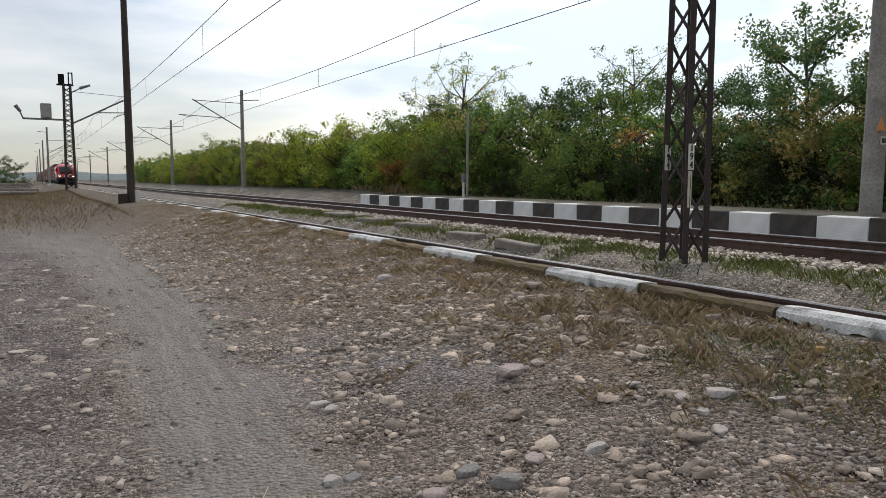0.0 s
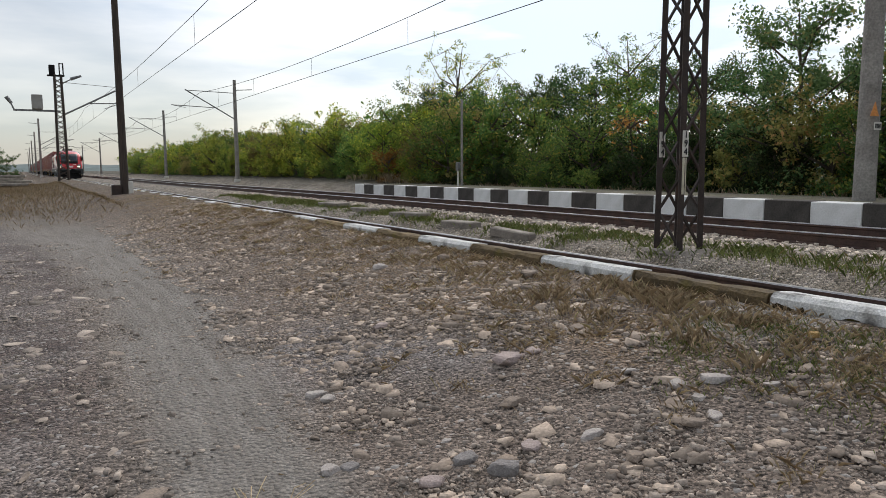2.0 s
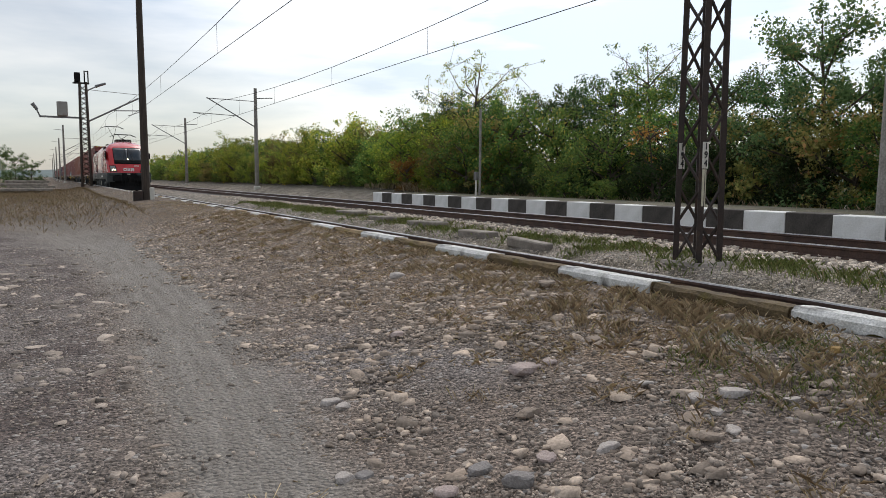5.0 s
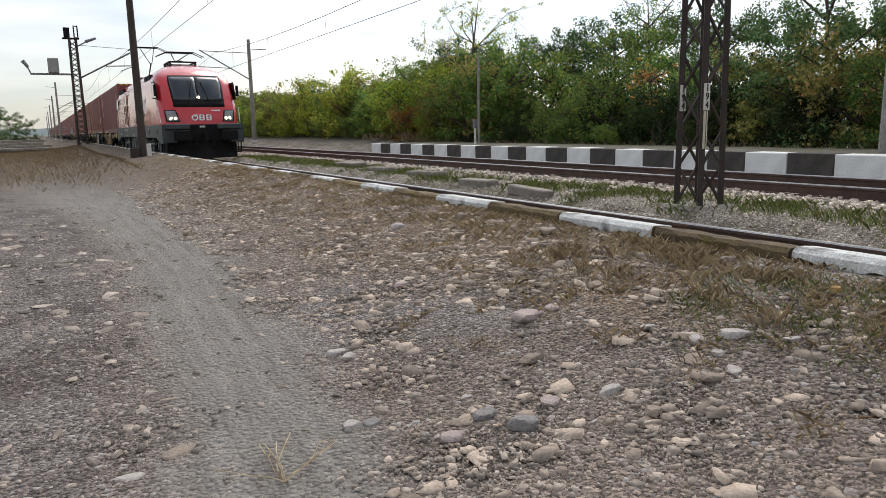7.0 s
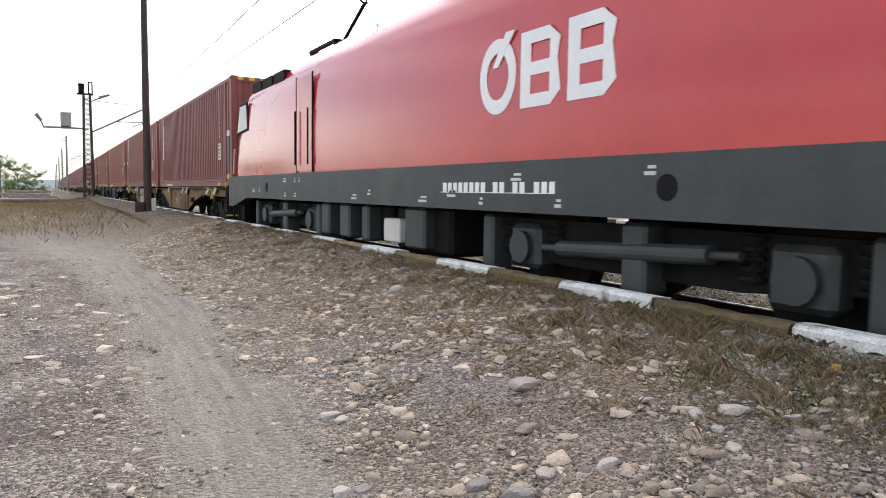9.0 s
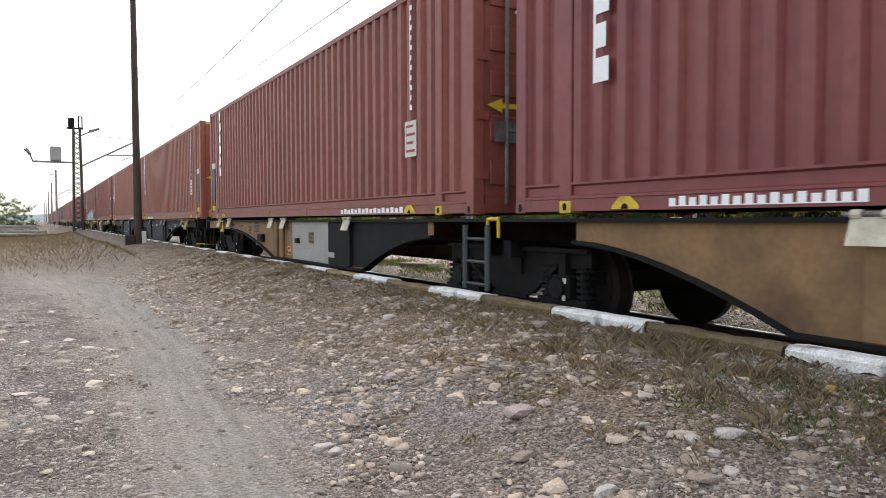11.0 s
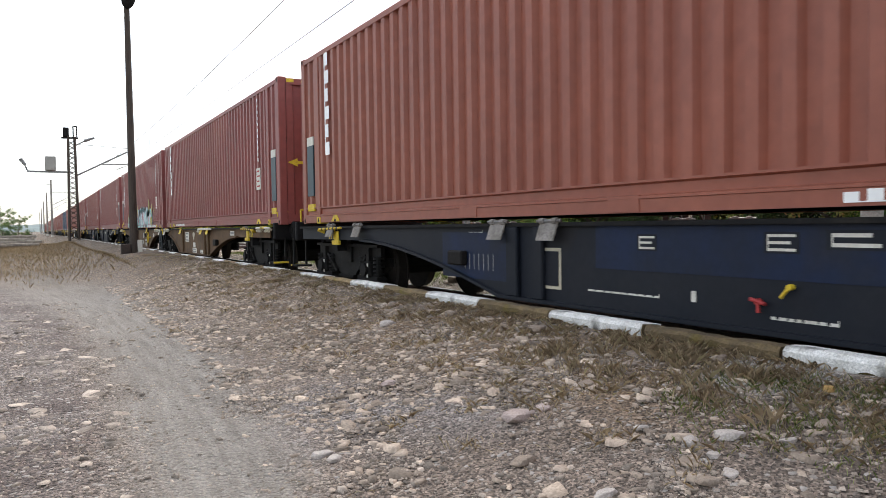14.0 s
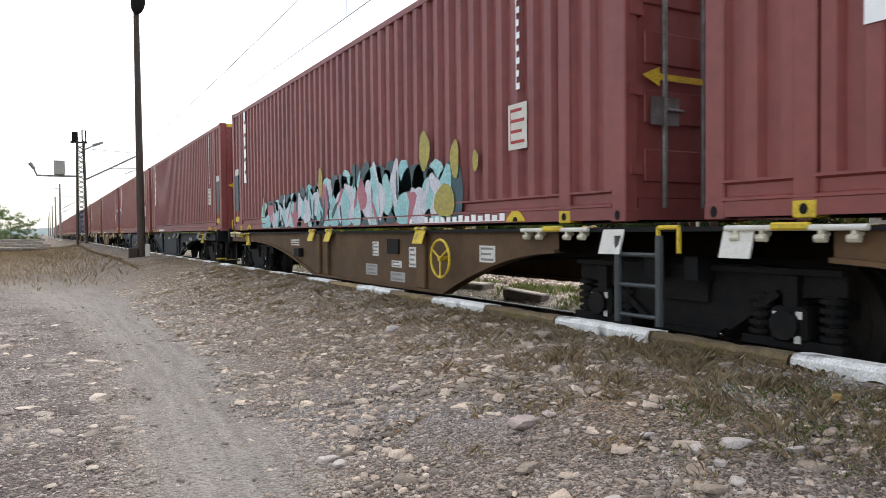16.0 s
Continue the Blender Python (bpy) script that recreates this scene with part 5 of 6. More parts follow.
for sd in (-1, 1):
    valve = rods(((sd * 1.285, 19.43, 0.57), (sd * 1.325, 19.43, 0.57), 0.022), ((sd * 1.32, 19.48, 0.585), (sd * 1.32, 19.37, 0.56), 0.014), ((sd * 1.32, 19.42, 0.57), (sd * 1.32, 19.42, 0.50), 0.013), n=8)
    part("brake_valve", valve, M["redflat"], navy_w, "red brake valve")
    part("drain_valve", rods(((sd * 1.285, 19.2, 0.68), (sd * 1.33, 19.2, 0.68), 0.02), ((sd * 1.32, 19.2, 0.68), (sd * 1.32, 19.26, 0.61), 0.012), n=8), M["yellow"], navy_w, "yellow drain valve")
# brown wagon: pasted white notices, small plates beside the hand wheel, a white locking tube
side_plate(brown_w, 9.58, 10.12, 0.71, 1.01, "sign", "greysteel", 3)
for sd in (-1, 1):
    part("paint_blot", extrude_poly([(8.84 + 0.15 * math.cos(a), 0.93 + 0.085 * math.sin(a) - (0.05 if 4.2 < a < 5.2 else 0)) for a in [q * math.tau / 16 for q in range(16)]], "x", sd * 1.285, sd * 1.290), M["hazard"], brown_w, "whitewash blot over an old mark")
    part("locking_tube", rods(((sd * 1.37, 6.1, 1.09), (sd * 1.37, 7.72, 1.09), 0.026), ((sd * 1.37, 7.68, 1.03), (sd * 1.37, 7.8, 1.03), 0.03), n=10), M["sign"], brown_w, "white locking tube")
side_plate(brown_w, 8.79, 8.86, 0.76, 0.86, "hazard")
side_lines(brown_w, 8.80, 8.92, 0.935, 1, "blackpaint", 0.03)
side_plate(brown_w, 8.60, 8.92, 0.555, 0.70, "sign")
side_plate(brown_w, 8.42, 9.02, 0.40, 0.535, "sign", "greysteel", 2)
side_plate(brown_w, 7.56, 7.90, 0.40, 0.50, "sign", "greysteel", 2)
side_plate(brown_w, 16.80, 17.10, 0.76, 0.94, "sign", "greysteel", 3)
side_plate(brown_w, 19.75, 19.95, 0.76, 0.96, "sign", "greysteel", 4)
side_plate(brown_w, 19.08, 19.42, 0.80, 1.0, "bogie", out=0.03)
side_plate(brown_w, 18.60, 18.80, 0.64, 0.90, "sign", "greysteel", 4)
side_plate(brown_w, 19.8, 20.2, 0.48, 0.64, "paleg", "greysteel", 3)
side_plate(brown_w, 19.02, 19.32, 0.62, 0.71, "sign", "greysteel", 2)
side_plate(brown_w, 18.92, 19.36, 0.43, 0.56, "paleg", "greysteel", 2)
side_plate(brown_w, 3.9, 4.3, 0.93, 1.04, "sign", "greysteel", 1)
side_lines(brown_w, 23.3, 23.8, 0.86, 3, "sign", 0.025)
for i in range(13):
    w = wagons[i] if i < 3 else copy_thing(wagons[(i * 2 + 1) % 3], pose(0, 0, 0))
    TRAIN.append((w, LL + i * WL, 0.0))
COLOURS = [0, 1, 2, 2, 3, 0, 0, 3, 0, 1, 3, 4, 0, 3, 1, 0, 3, 0, 0, 1, 3, 0, 3, 0, 0, 3, 0, 3, 0, 0]
NAMES = ["dark maroon", "brick red", "orange-brown", "wine red", "dark blue"]
made = {}
for i, col in enumerate(COLOURS[:26]):
    doors = i % 2 == 1
    if (col, doors) in made:
        c = copy_thing(made[col, doors], pose(0, 0, 0))
    else:
        c = made[col, doors] = container(col, doors, NAMES[col] + " corrugated 45-foot container riding on a wagon")
    y = LL + (i // 2) * WL + CEND + (i % 2) * (CL + CGAP)
    TRAIN.append((c, y, 1.16))


# spray-paint on the sixth container, in flat overlapping shapes
SPRAY = [mat("mint_spray", (0.35, 0.60, 0.58), (0.22, 0.50, 0.52), 3, 0.5), mat("pale_spray", (0.62, 0.62, 0.66), (0.5, 0.48, 0.55), 4, 0.5),
         mat("ink_spray", (0.02, 0.07, 0.09), (0.015, 0.05, 0.06), 3, 0.5), mat("rose_spray", (0.42, 0.13, 0.17), (0.36, 0.10, 0.14), 3, 0.5),
         mat("olive_spray", (0.40, 0.33, 0.05), (0.34, 0.28, 0.05), 3, 0.5)]
six = [o for o, off, z in TRAIN if o.name.startswith("shipping_container")][5]
rg = random.Random(4)
art = thing("spray_painting", "", "")
art.parent = six
art["label"] = "mint, white and dark spray-painted lettering shapes"


def sprayed(col, cy, cz, ry, rz, lift, wob, turn=0.0):
    """A flat blob of paint that follows the corrugated wall's outer face."""
    pts = []
    n = 16
    for j in range(n):
        a = j * math.tau / n
        k = 1 + wob * math.sin(3 * a + cy * 5) + rg.uniform(-wob, wob) * 0.6
        u, w = ry * k * math.cos(a), rz * k * math.sin(a)
        pts.append((cy + u * math.cos(turn) - w * math.sin(turn), max(0.04, cz + u * math.sin(turn) + w * math.cos(turn))))
    part("paint_patch", extrude_poly(pts, "x", -1.2225 - lift, -1.2215 - lift), SPRAY[col], art)


for j in range(26):
    y = 2.9 + 7.9 * j / 25
    top = 0.92 - 0.55 * abs(j / 25 - 0.32)
    sprayed(0 if j % 3 == 1 else 2, y, top * 0.52, 0.34, top * 0.52, 0.0, 0.10)
for j in range(34):
    y = 3.0 + 7.6 * j / 33
    top = 0.86 - 0.5 * abs(j / 33 - 0.32)
    sprayed((0, 1, 0, 1, 3, 0, 1)[j % 7], y, top * rg.uniform(0.3, 0.75), rg.uniform(0.14, 0.24), top * rg.uniform(0.24, 0.44), 0.004 + 0.001 * j / 33, 0.16, rg.uniform(-0.5, 0.5))
for j in range(40):
    y = 3.0 + 7.6 * rg.random()
    top = 0.86 - 0.5 * abs((y - 3.0) / 7.6 - 0.32)
    sprayed((2, 1, 0, 2, 3)[j % 5], y, top * rg.uniform(0.15, 0.95), rg.uniform(0.02, 0.05), rg.uniform(0.1, 0.25), 0.008 + 0.0006 * j / 39, 0.12, rg.uniform(-0.9, 0.9))
for y, z, a, b in ((2.75, 0.78, 0.10, 0.22), (2.3, 0.72, 0.06, 0.12), (3.5, 0.95, 0.14, 0.25), (3.0, 0.3, 0.25, 0.2), (7.3, 0.8, 0.1, 0.25), (10.9, 0.5, 0.06, 0.2)):
    sprayed(4, y, z, a, b, 0.010, 0.08)

# ---- masts, poles and wires ----
def lattice(bm, base, top_half, half, height, pitch, w, legs_w):
    """Four legs that draw together, with crossed lacing on each face."""
    x0, y0, z0 = base

    def leg(sx, sy, z):
        k = half + (top_half - half) * z / height
        return Vector((x0 + sx * k, y0 + sy * k, z0 + z))

    for sx in (-1, 1):
        for sy in (-1, 1):
            angle_bar(bm, leg(sx, sy, -0.2), leg(sx, sy, height), legs_w)
    n = int(height / pitch)
    for i in range(n):
        za, zb = i * pitch, (i + 1) * pitch
        for (ax, ay), (bx, by) in (((-1, -1), (1, -1)), ((1, -1), (1, 1)), ((1, 1), (-1, 1)), ((-1, 1), (-1, -1))):
            if i % 2:
                angle_bar(bm, leg(ax, ay, za), leg(bx, by, zb), w)
            else:
                angle_bar(bm, leg(bx, by, za), leg(ax, ay, zb), w)


mast = thing("lattice_mast", "rust-brown riveted lattice mast on a concrete foot between the tracks", "mast")
MX, MY = 7.2, 6.25
bm = bmesh.new()
lattice(bm, (MX, MY, 0.1), 0.135, 0.185, 9.5, 0.46, 0.028, 0.070)
part("lattice_frame", bm, M["rustmast"], mast)
part("foot", boxes((MX - 0.34, MX + 0.34, MY - 0.34, MY + 0.34, -0.25, 0.08), bevel=0.04), M["slab"], mast)
part("marker_strip", boxes((MX - 0.215, MX - 0.155, MY - 0.225, MY - 0.213, 0.78, 1.23)), M["hazard"], mast, "pale yellow painted strip")
for i, (x, y, turn) in enumerate(((MX - 0.185, MY - 0.222, 0), (MX - 0.19, MY + 0.14, 0))):
    pl = part("number_sign", boxes((x - 0.05, x + 0.05, y - 0.006, y, 1.24, 1.56)), M["sign"], mast, "white kilometre sign")
    for j, d in enumerate("194"):
        letters(d, 0.12, Matrix.Translation((x, y - 0.012, 1.505 - j * 0.103)) @ FRONT, M["blackpaint"], pl)

pole = thing("timber_pole", "dark lamp pole with floodlight head and whitewashed foot stub", "pole")
PX, PY = 3.0, 26.5
part("shaft", rods(((PX, PY, -0.2), (PX - 0.02, PY, 8.7), 0.14, 0.09), n=14), M["darkpole"], pole)
part("foot_stub", boxes((PX + 0.10, PX + 0.26, PY - 0.1, PY + 0.1, -0.1, 0.75), bevel=0.02), M["sign"], pole, "pale concrete stub strapped to the pole")
part("fuse_box", boxes((PX - 0.42, PX - 0.12, PY - 0.15, PY + 0.1, 0.15, 0.62), bevel=0.02), M["rustmast"], pole)
hd = bmesh.new()
bmesh.ops.create_uvsphere(hd, u_segments=16, v_segments=10, radius=1.0, matrix=pose(PX + 0.02, PY - 0.2, 9.0, 12, 8, 0) @ Matrix.Diagonal((0.23, 0.13, 0.40, 1)))
rod(hd, (PX - 0.02, PY, 8.5), (PX, PY - 0.12, 9.0), 0.05, n=8)
part("floodlight", hd, M["black"], pole, "round floodlight head")

sm = thing("signal_mast", "grey lattice mast with lamps, camera arm and equipment case", "mast")
SX, SY = 3.0, 67.5
bm = bmesh.new()
lattice(bm, (SX, SY, 0.3), 0.24, 0.36, 8.7, 0.42, 0.07, 0.13)
part("lattice_frame", bm, M["darkpole"], sm)
part("top_case", boxes((SX - 0.62, SX - 0.18, SY - 0.25, SY + 0.25, 9.0, 9.75), (SX - 0.75, SX + 0.5, SY - 0.3, SY + 0.3, 8.86, 8.95), bevel=0.02), M["black"], sm)
part("top_rail", rods(((SX + 0.15, SY, 8.9), (SX + 0.15, SY, 9.95), 0.05), ((SX + 0.42, SY, 8.9), (SX + 0.42, SY, 9.95), 0.05), ((SX + 0.15, SY, 9.9), (SX + 0.42, SY, 9.9), 0.04)), M["black"], sm)
part("lamp_arm", rods(((SX + 0.3, SY, 8.3), (SX + 1.1, SY, 8.75), 0.05), ((SX + 0.95, SY, 8.7), (SX + 1.75, SY, 9.0), 0.13, 0.09)), M["greysteel"], sm)
part("side_arm", boxes((SX - 3.3, SX, SY - 0.07, SY + 0.07, 5.95, 6.1)), M["greysteel"], sm)
part("equipment_case", boxes((SX - 2.0, SX - 1.2, SY - 0.3, SY + 0.3, 6.12, 7.3), bevel=0.05), M["paleg"], sm)
part("camera_head", rods(((SX - 3.25, SY, 6.05), (SX - 3.5, SY, 6.7), 0.06), ((SX - 3.75, SY, 7.05), (SX - 3.4, SY, 6.55), 0.16, 0.12)), M["greysteel"], sm)
part("bracket_tube", rods(((SX + 0.3, SY, 5.75), (SX + 4.3, SY, 7.9), 0.07), ((SX + 0.3, SY, 8.4), (SX + 4.3, SY, 8.2), 0.02), n=8), M["greysteel"], sm)
part("registration_arm", rods(((SX + 2.3, SY, 6.75), (SX + 4.8, SY, 6.85), 0.045), ((SX + 4.5, SY, 6.8), (SX + 3.4, SY, 6.35), 0.03), n=8), M["greysteel"], sm)

cpole = thing("concrete_pole", "grey concrete catenary pole with painted warning triangle", "pole")
CX, CY = 13.14, 7.2
part("shaft", rods(((CX, CY, 0.3), (CX, CY, 9.0), 0.19, 0.13), n=18), M["concrete"], cpole)
part("warning_sign", extrude_poly([(CX - 0.32, 2.0), (CX - 0.06, 2.0), (CX - 0.19, 2.24)], "y", CY - 0.21, CY - 0.195), M["orange"], cpole, "orange warning triangle")
part("number_label", boxes((CX - 0.18, CX + 0.04, CY - 0.21, CY - 0.2, 1.76, 1.9)), M["sign"], cpole)
part("number_mark", boxes(*[(CX - 0.16 + j * 0.045, CX - 0.13 + j * 0.045, CY - 0.215, CY - 0.21, 1.79, 1.87) for j in range(4)]), M["blackpaint"], cpole)


def catenary_mast(x, y, s, h=7.3):
    """A slim concrete mast with a bracket arm over the track on its side s."""
    c = thing("catenary_mast", "slim concrete catenary mast with bracket arm", "mast", "catenary masts beside the line")
    part("shaft", rods(((x, y, -0.1), (x, y, h), 0.16, 0.11), n=12), M["concrete"], c)
    part("foot", boxes((x - 0.2, x + 0.2, y - 0.2, y + 0.2, -0.1, 0.5), bevel=0.03), M["sign"], c)
    tx = x + s * 3.3
    part("bracket_tube", rods(((x, y, 4.6), (tx, y, 6.5), 0.04), ((x, y, 6.4), (tx, y, 6.45), 0.025)), M["greysteel"], c)
    part("registration_arm", rods(((x + s * 1.2, y, 5.35), (tx + s * 0.9, y, 5.45), 0.025), ((tx + s * 0.9, y, 5.45), (tx, y, 5.3), 0.018)), M["greysteel"], c)
    part("feeder_arm", rods(((x, y, h - 0.7), (x - s * 1.2, y, h - 0.6), 0.03)), M["greysteel"], c)
    return c


for y in (50.3, 79, 112, 150, 195, 250, 310):
    catenary_mast(13.0, y, -1)
for y in (112, 150, 195, 250, 310):
    catenary_mast(2.3, y, 1, 8.2)

wires = thing("overhead_wires", "thin dark overhead contact and carrier wires", "wires", kind="structure")


def wire(x0, z0, sag, spans, r=0.011, name="contact_wire"):
    bm = bmesh.new()
    for a, b in zip(spans, spans[1:]):
        n = 10
        pts = []
        for i in range(n + 1):
            u = i / n
            pts.append((x0, a + (b - a) * u, z0 - sag * 4 * u * (1 - u)))
        for p, q in zip(pts, pts[1:]):
            rod(bm, p, q, r, n=5)
    part(name, bm, M["wire"], wires)


for x, zc, zm, sag, SP in ((TRACK_1, 5.42, 6.95, 0.6, [-65, 5, 75, 112, 150, 195, 250, 310, 420]), (10.6, 4.98, 6.3, 0.6, [-45, 7.2, 50, 79, 112, 150, 195, 250, 310, 420])):
    wire(x, zc, 0.0, SP)
    wire(x, zm, sag, SP, 0.012, "carrier_wire")
    for a, b in zip(SP, SP[1:5]):
        for u in (0.12, 0.3, 0.5, 0.7, 0.88):
            y = a + (b - a) * u
            part("dropper", rods(((x, y, zc), (x, y, zm - sag * 4 * u * (1 - u)), 0.006), n=4), M["wire"], wires)

thin = thing("marker_post", "slim weathered post at the hedge", "post")
part("shaft", rods(((14.0, 22.3, 0.2), (14.0, 22.3, 3.65), 0.05, 0.045), n=8), M["concrete"], thin)
hyd = thing("white_marker", "short white marker post on the platform", "post")
part("stem", rods(((13.4, 21.6, 0.4), (13.4, 21.6, 1.05), 0.04), n=8), M["sign"], hyd)
part("cap", boxes((13.33, 13.47, 21.53, 21.67, 1.05, 1.35), bevel=0.02), M["ladder"], hyd)

# ---- trees and bushes ----
def leaves(centres, sizes, n, leaf, rnd, squash=0.8):
    """Leaf blades scattered round clump centres, each a bent quad of two faces."""
    idx = rnd.integers(0, len(centres), n)
    d = rnd.normal(size=(n, 3))
    d /= np.linalg.norm(d, axis=1)[:, None]
    rad = rnd.random(n) ** 0.45
    c = centres[idx] + d * (sizes[idx] * rad)[:, None] * [1, 1, squash]
    a = rnd.normal(size=(n, 3))
    a /= np.linalg.norm(a, axis=1)[:, None]
    nrm = d * 0.7 + rnd.normal(size=(n, 3)) * 0.45 + [0, 0, 0.6]
    b = np.cross(nrm, a)
    b /= np.linalg.norm(b, axis=1)[:, None] + 1e-9
    s = (leaf * rnd.uniform(0.6, 1.4, n))[:, None]
    v = np.stack([c - a * s, c + b * s * 0.55, c + a * s, c - b * s * 0.55], 1).reshape(-1, 3)
    f = np.arange(4 * n).reshape(n, 4)
    return v, f


def fast_mesh(name, v, f, material):
    me = bpy.data.meshes.new(name)
    n = len(f)
    k = f.shape[1]
    me.vertices.add(len(v))
    me.vertices.foreach_set("co", np.asarray(v, np.float32).ravel())
    me.loops.add(n * k)
    me.loops.foreach_set("vertex_index", f.ravel().astype(np.int32))
    me.polygons.add(n)
    me.polygons.foreach_set("loop_start", np.arange(0, n * k, k, dtype=np.int32))
    me.materials.append(material)
    me.update(calc_edges=True)
    return me


def tree(name, seed, h, r, n_leaf, leaf, lm, label, category, low=0.15, limbs=9, clump=0.55, sparse=False):
    """A tapered trunk with limbs and a crown of leaf clumps round their ends; uneven, with gaps."""
    rnd = np.random.default_rng(seed)
    t = thing(name, label, category)
    bm = bmesh.new()
    tips, sz = [], []
    lean = rnd.uniform(-0.08, 0.08, 2) * h
    rod(bm, (0, 0, -0.3), (lean[0] * 0.5, lean[1] * 0.5, h * 0.55), 0.03 * h * 0.5 + 0.02, 0.022 * h * 0.4, n=7)
    rod(bm, (lean[0] * 0.5, lean[1] * 0.5, h * 0.55), (lean[0], lean[1], h * 0.92), 0.02 * h * 0.4, 0.012, n=6)
    for i in range(limbs):
        z0 = h * rnd.uniform(low, 0.75)
        az = i * 2.4 + rnd.uniform(-0.5, 0.5)
        ln = r * rnd.uniform(0.55, 1.05) * (1.0 - 0.35 * max(0, z0 / h - 0.4))
        p0 = np.array([lean[0] * z0 / h, lean[1] * z0 / h, z0])
        p1 = p0 + [math.cos(az) * ln * 0.6, math.sin(az) * ln * 0.6, ln * rnd.uniform(0.2, 0.55)]
        p2 = p1 + [math.cos(az + 0.3) * ln * 0.45, math.sin(az + 0.3) * ln * 0.45, ln * rnd.uniform(0.1, 0.5)]
        rod(bm, p0, p1, 0.035, 0.022, n=5)
        rod(bm, p1, p2, 0.022, 0.008, n=5)
        for q in (p1, p2, (p1 + p2) / 2):
            for _ in range(2):
                tips.append(q + rnd.normal(size=3) * clump * 0.5)
                sz.append(clump * rnd.uniform(0.5, 1.15))
        if sparse:
            for _ in range(4):
                q = p2 + rnd.normal(size=3) * [0.6, 0.6, 0.5]
                rod(bm, p2, q, 0.009, 0.004, n=4)
                tips.append(q)
                sz.append(clump * 0.5)
    for _ in range(limbs):
        k = rnd.uniform(0.5, 0.98)
        az = rnd.uniform(0, math.tau)
        rr = r * 0.5 * (1.05 - k)
        tips.append(np.array([lean[0] * k + rr * math.cos(az), lean[1] * k + rr * math.sin(az), h * k]))
        sz.append(clump * rnd.uniform(0.45, 0.9))
    if not sparse:
        for i in range(16):
            az = i * 0.393 + rnd.uniform(-0.15, 0.15)
            rr = r * rnd.uniform(0.45, 0.85)
            tips.append(np.array([rr * math.cos(az), rr * math.sin(az), rnd.uniform(0.15, 0.22 * h + 0.2)]))
            sz.append(clump * rnd.uniform(0.6, 1.0))
    part("trunk", bm, M["bark"], t)
    tips = np.array(tips)
    tips[:, 2] = np.maximum(tips[:, 2], 0.12)
    v, f = leaves(tips, np.array(sz), n_leaf, leaf, rnd)
    cr = new("crown", fast_mesh("crown", v, f, LEAF[lm]))
    cr.parent = t
    return t


rn = random.Random(21)
KINDS = [
    ("broadleaf_tree", 1, 5.2, 2.2, 10000, 0.050, 0, "green broadleaf tree in the hedge beside the line", "tree", 0.15, 13, 0.46),
    ("broadleaf_tree", 2, 5.0, 2.1, 10000, 0.050, 5, "dark green broadleaf tree in the hedge", "tree", 0.1, 13, 0.46),
    ("broadleaf_tree", 3, 4.6, 2.1, 10000, 0.050, 4, "olive autumn tree in the hedge", "tree", 0.12, 13, 0.44),
    ("hedge_bush", 4, 2.4, 1.4, 5800, 0.047, 0, "dense green hedge bush at the tracks", "bush", 0.05, 13, 0.36),
    ("hedge_bush", 5, 2.3, 1.4, 5800, 0.047, 2, "dense hedge bush, its green darkened to stand for shade", "bush", 0.05, 13, 0.36),
    ("hedge_bush", 6, 2.8, 1.4, 5800, 0.047, 1, "yellow-green hedge bush at the tracks", "bush", 0.05, 13, 0.36),
    ("hedge_bush", 7, 2.2, 1.3, 5600, 0.047, 4, "olive brown hedge bush at the tracks", "bush", 0.05, 13, 0.34),
]
proto = [tree(*k) for k in KINDS]
used = set()


def plant(k, x, y, s=1.0, sz=None):
    m = pose(x, y, gz(x, y) - 0.05, 0, 0, rn.uniform(0, 360)) @ Matrix.Diagonal((s, s, sz or s, 1))
    if k in used:
        copy_thing(proto[k], m)
    else:
        used.add(k)
        proto[k].matrix_basis = m


# back row of trees, a filling row, then the front row of bushes along the far bank, uneven in height and depth
y = -4.0
while y < 135:
    far = smooth01(35, 90, y)
    k = rn.choice((1, 1, 1, 0)) if y < 27 else rn.choice((0, 1, 2, 0, 1))
    plant(k, 18.4 + rn.uniform(-0.9, 1.1), y, rn.uniform(0.84, 1.0) * (1.0 + 0.10 * smooth01(12, 18, y) - 0.28 * smooth01(28, 40, y) + 0.16 * far))
    y += rn.uniform(1.6, 2.4) * (1 + 0.9 * far)
y = -4.0
while y < 135:
    far = smooth01(35, 80, y)
    # mostly kind 4 at y < 26, whose dark leaf colour paints the shaded hedge foot
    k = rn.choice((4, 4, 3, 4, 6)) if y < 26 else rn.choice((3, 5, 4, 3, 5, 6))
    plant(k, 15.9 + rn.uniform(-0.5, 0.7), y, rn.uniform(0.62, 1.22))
    y += rn.uniform(1.0, 1.6) * (1 + 0.9 * far)
y = -4.0
while y < 100:
    k = rn.choice((3, 3, 4, 6, 1)) if y < 26 else rn.choice((5, 3, 4, 3, 6))
    plant(k, 17.1 + rn.uniform(-0.5, 0.5), y, rn.uniform(0.85, 1.7) * (0.9 if 28 < y < 50 else 1))
    y += rn.uniform(1.5, 2.4) * (1 + 0.6 * smooth01(35, 80, y))
# added row of dark bushes behind the hedge, blocking light through its lower gaps
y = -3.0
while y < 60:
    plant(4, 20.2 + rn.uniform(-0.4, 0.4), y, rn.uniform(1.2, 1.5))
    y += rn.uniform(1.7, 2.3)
for y in [10 + 3.1 * i for i in range(30)]:
    plant(rn.choice((4, 4, 3)) if y < 28 else rn.choice((5, 3, 6)), 15.0 + rn.uniform(-0.3, 0.4), y + rn.uniform(-1, 1), rn.uniform(0.3, 0.66))
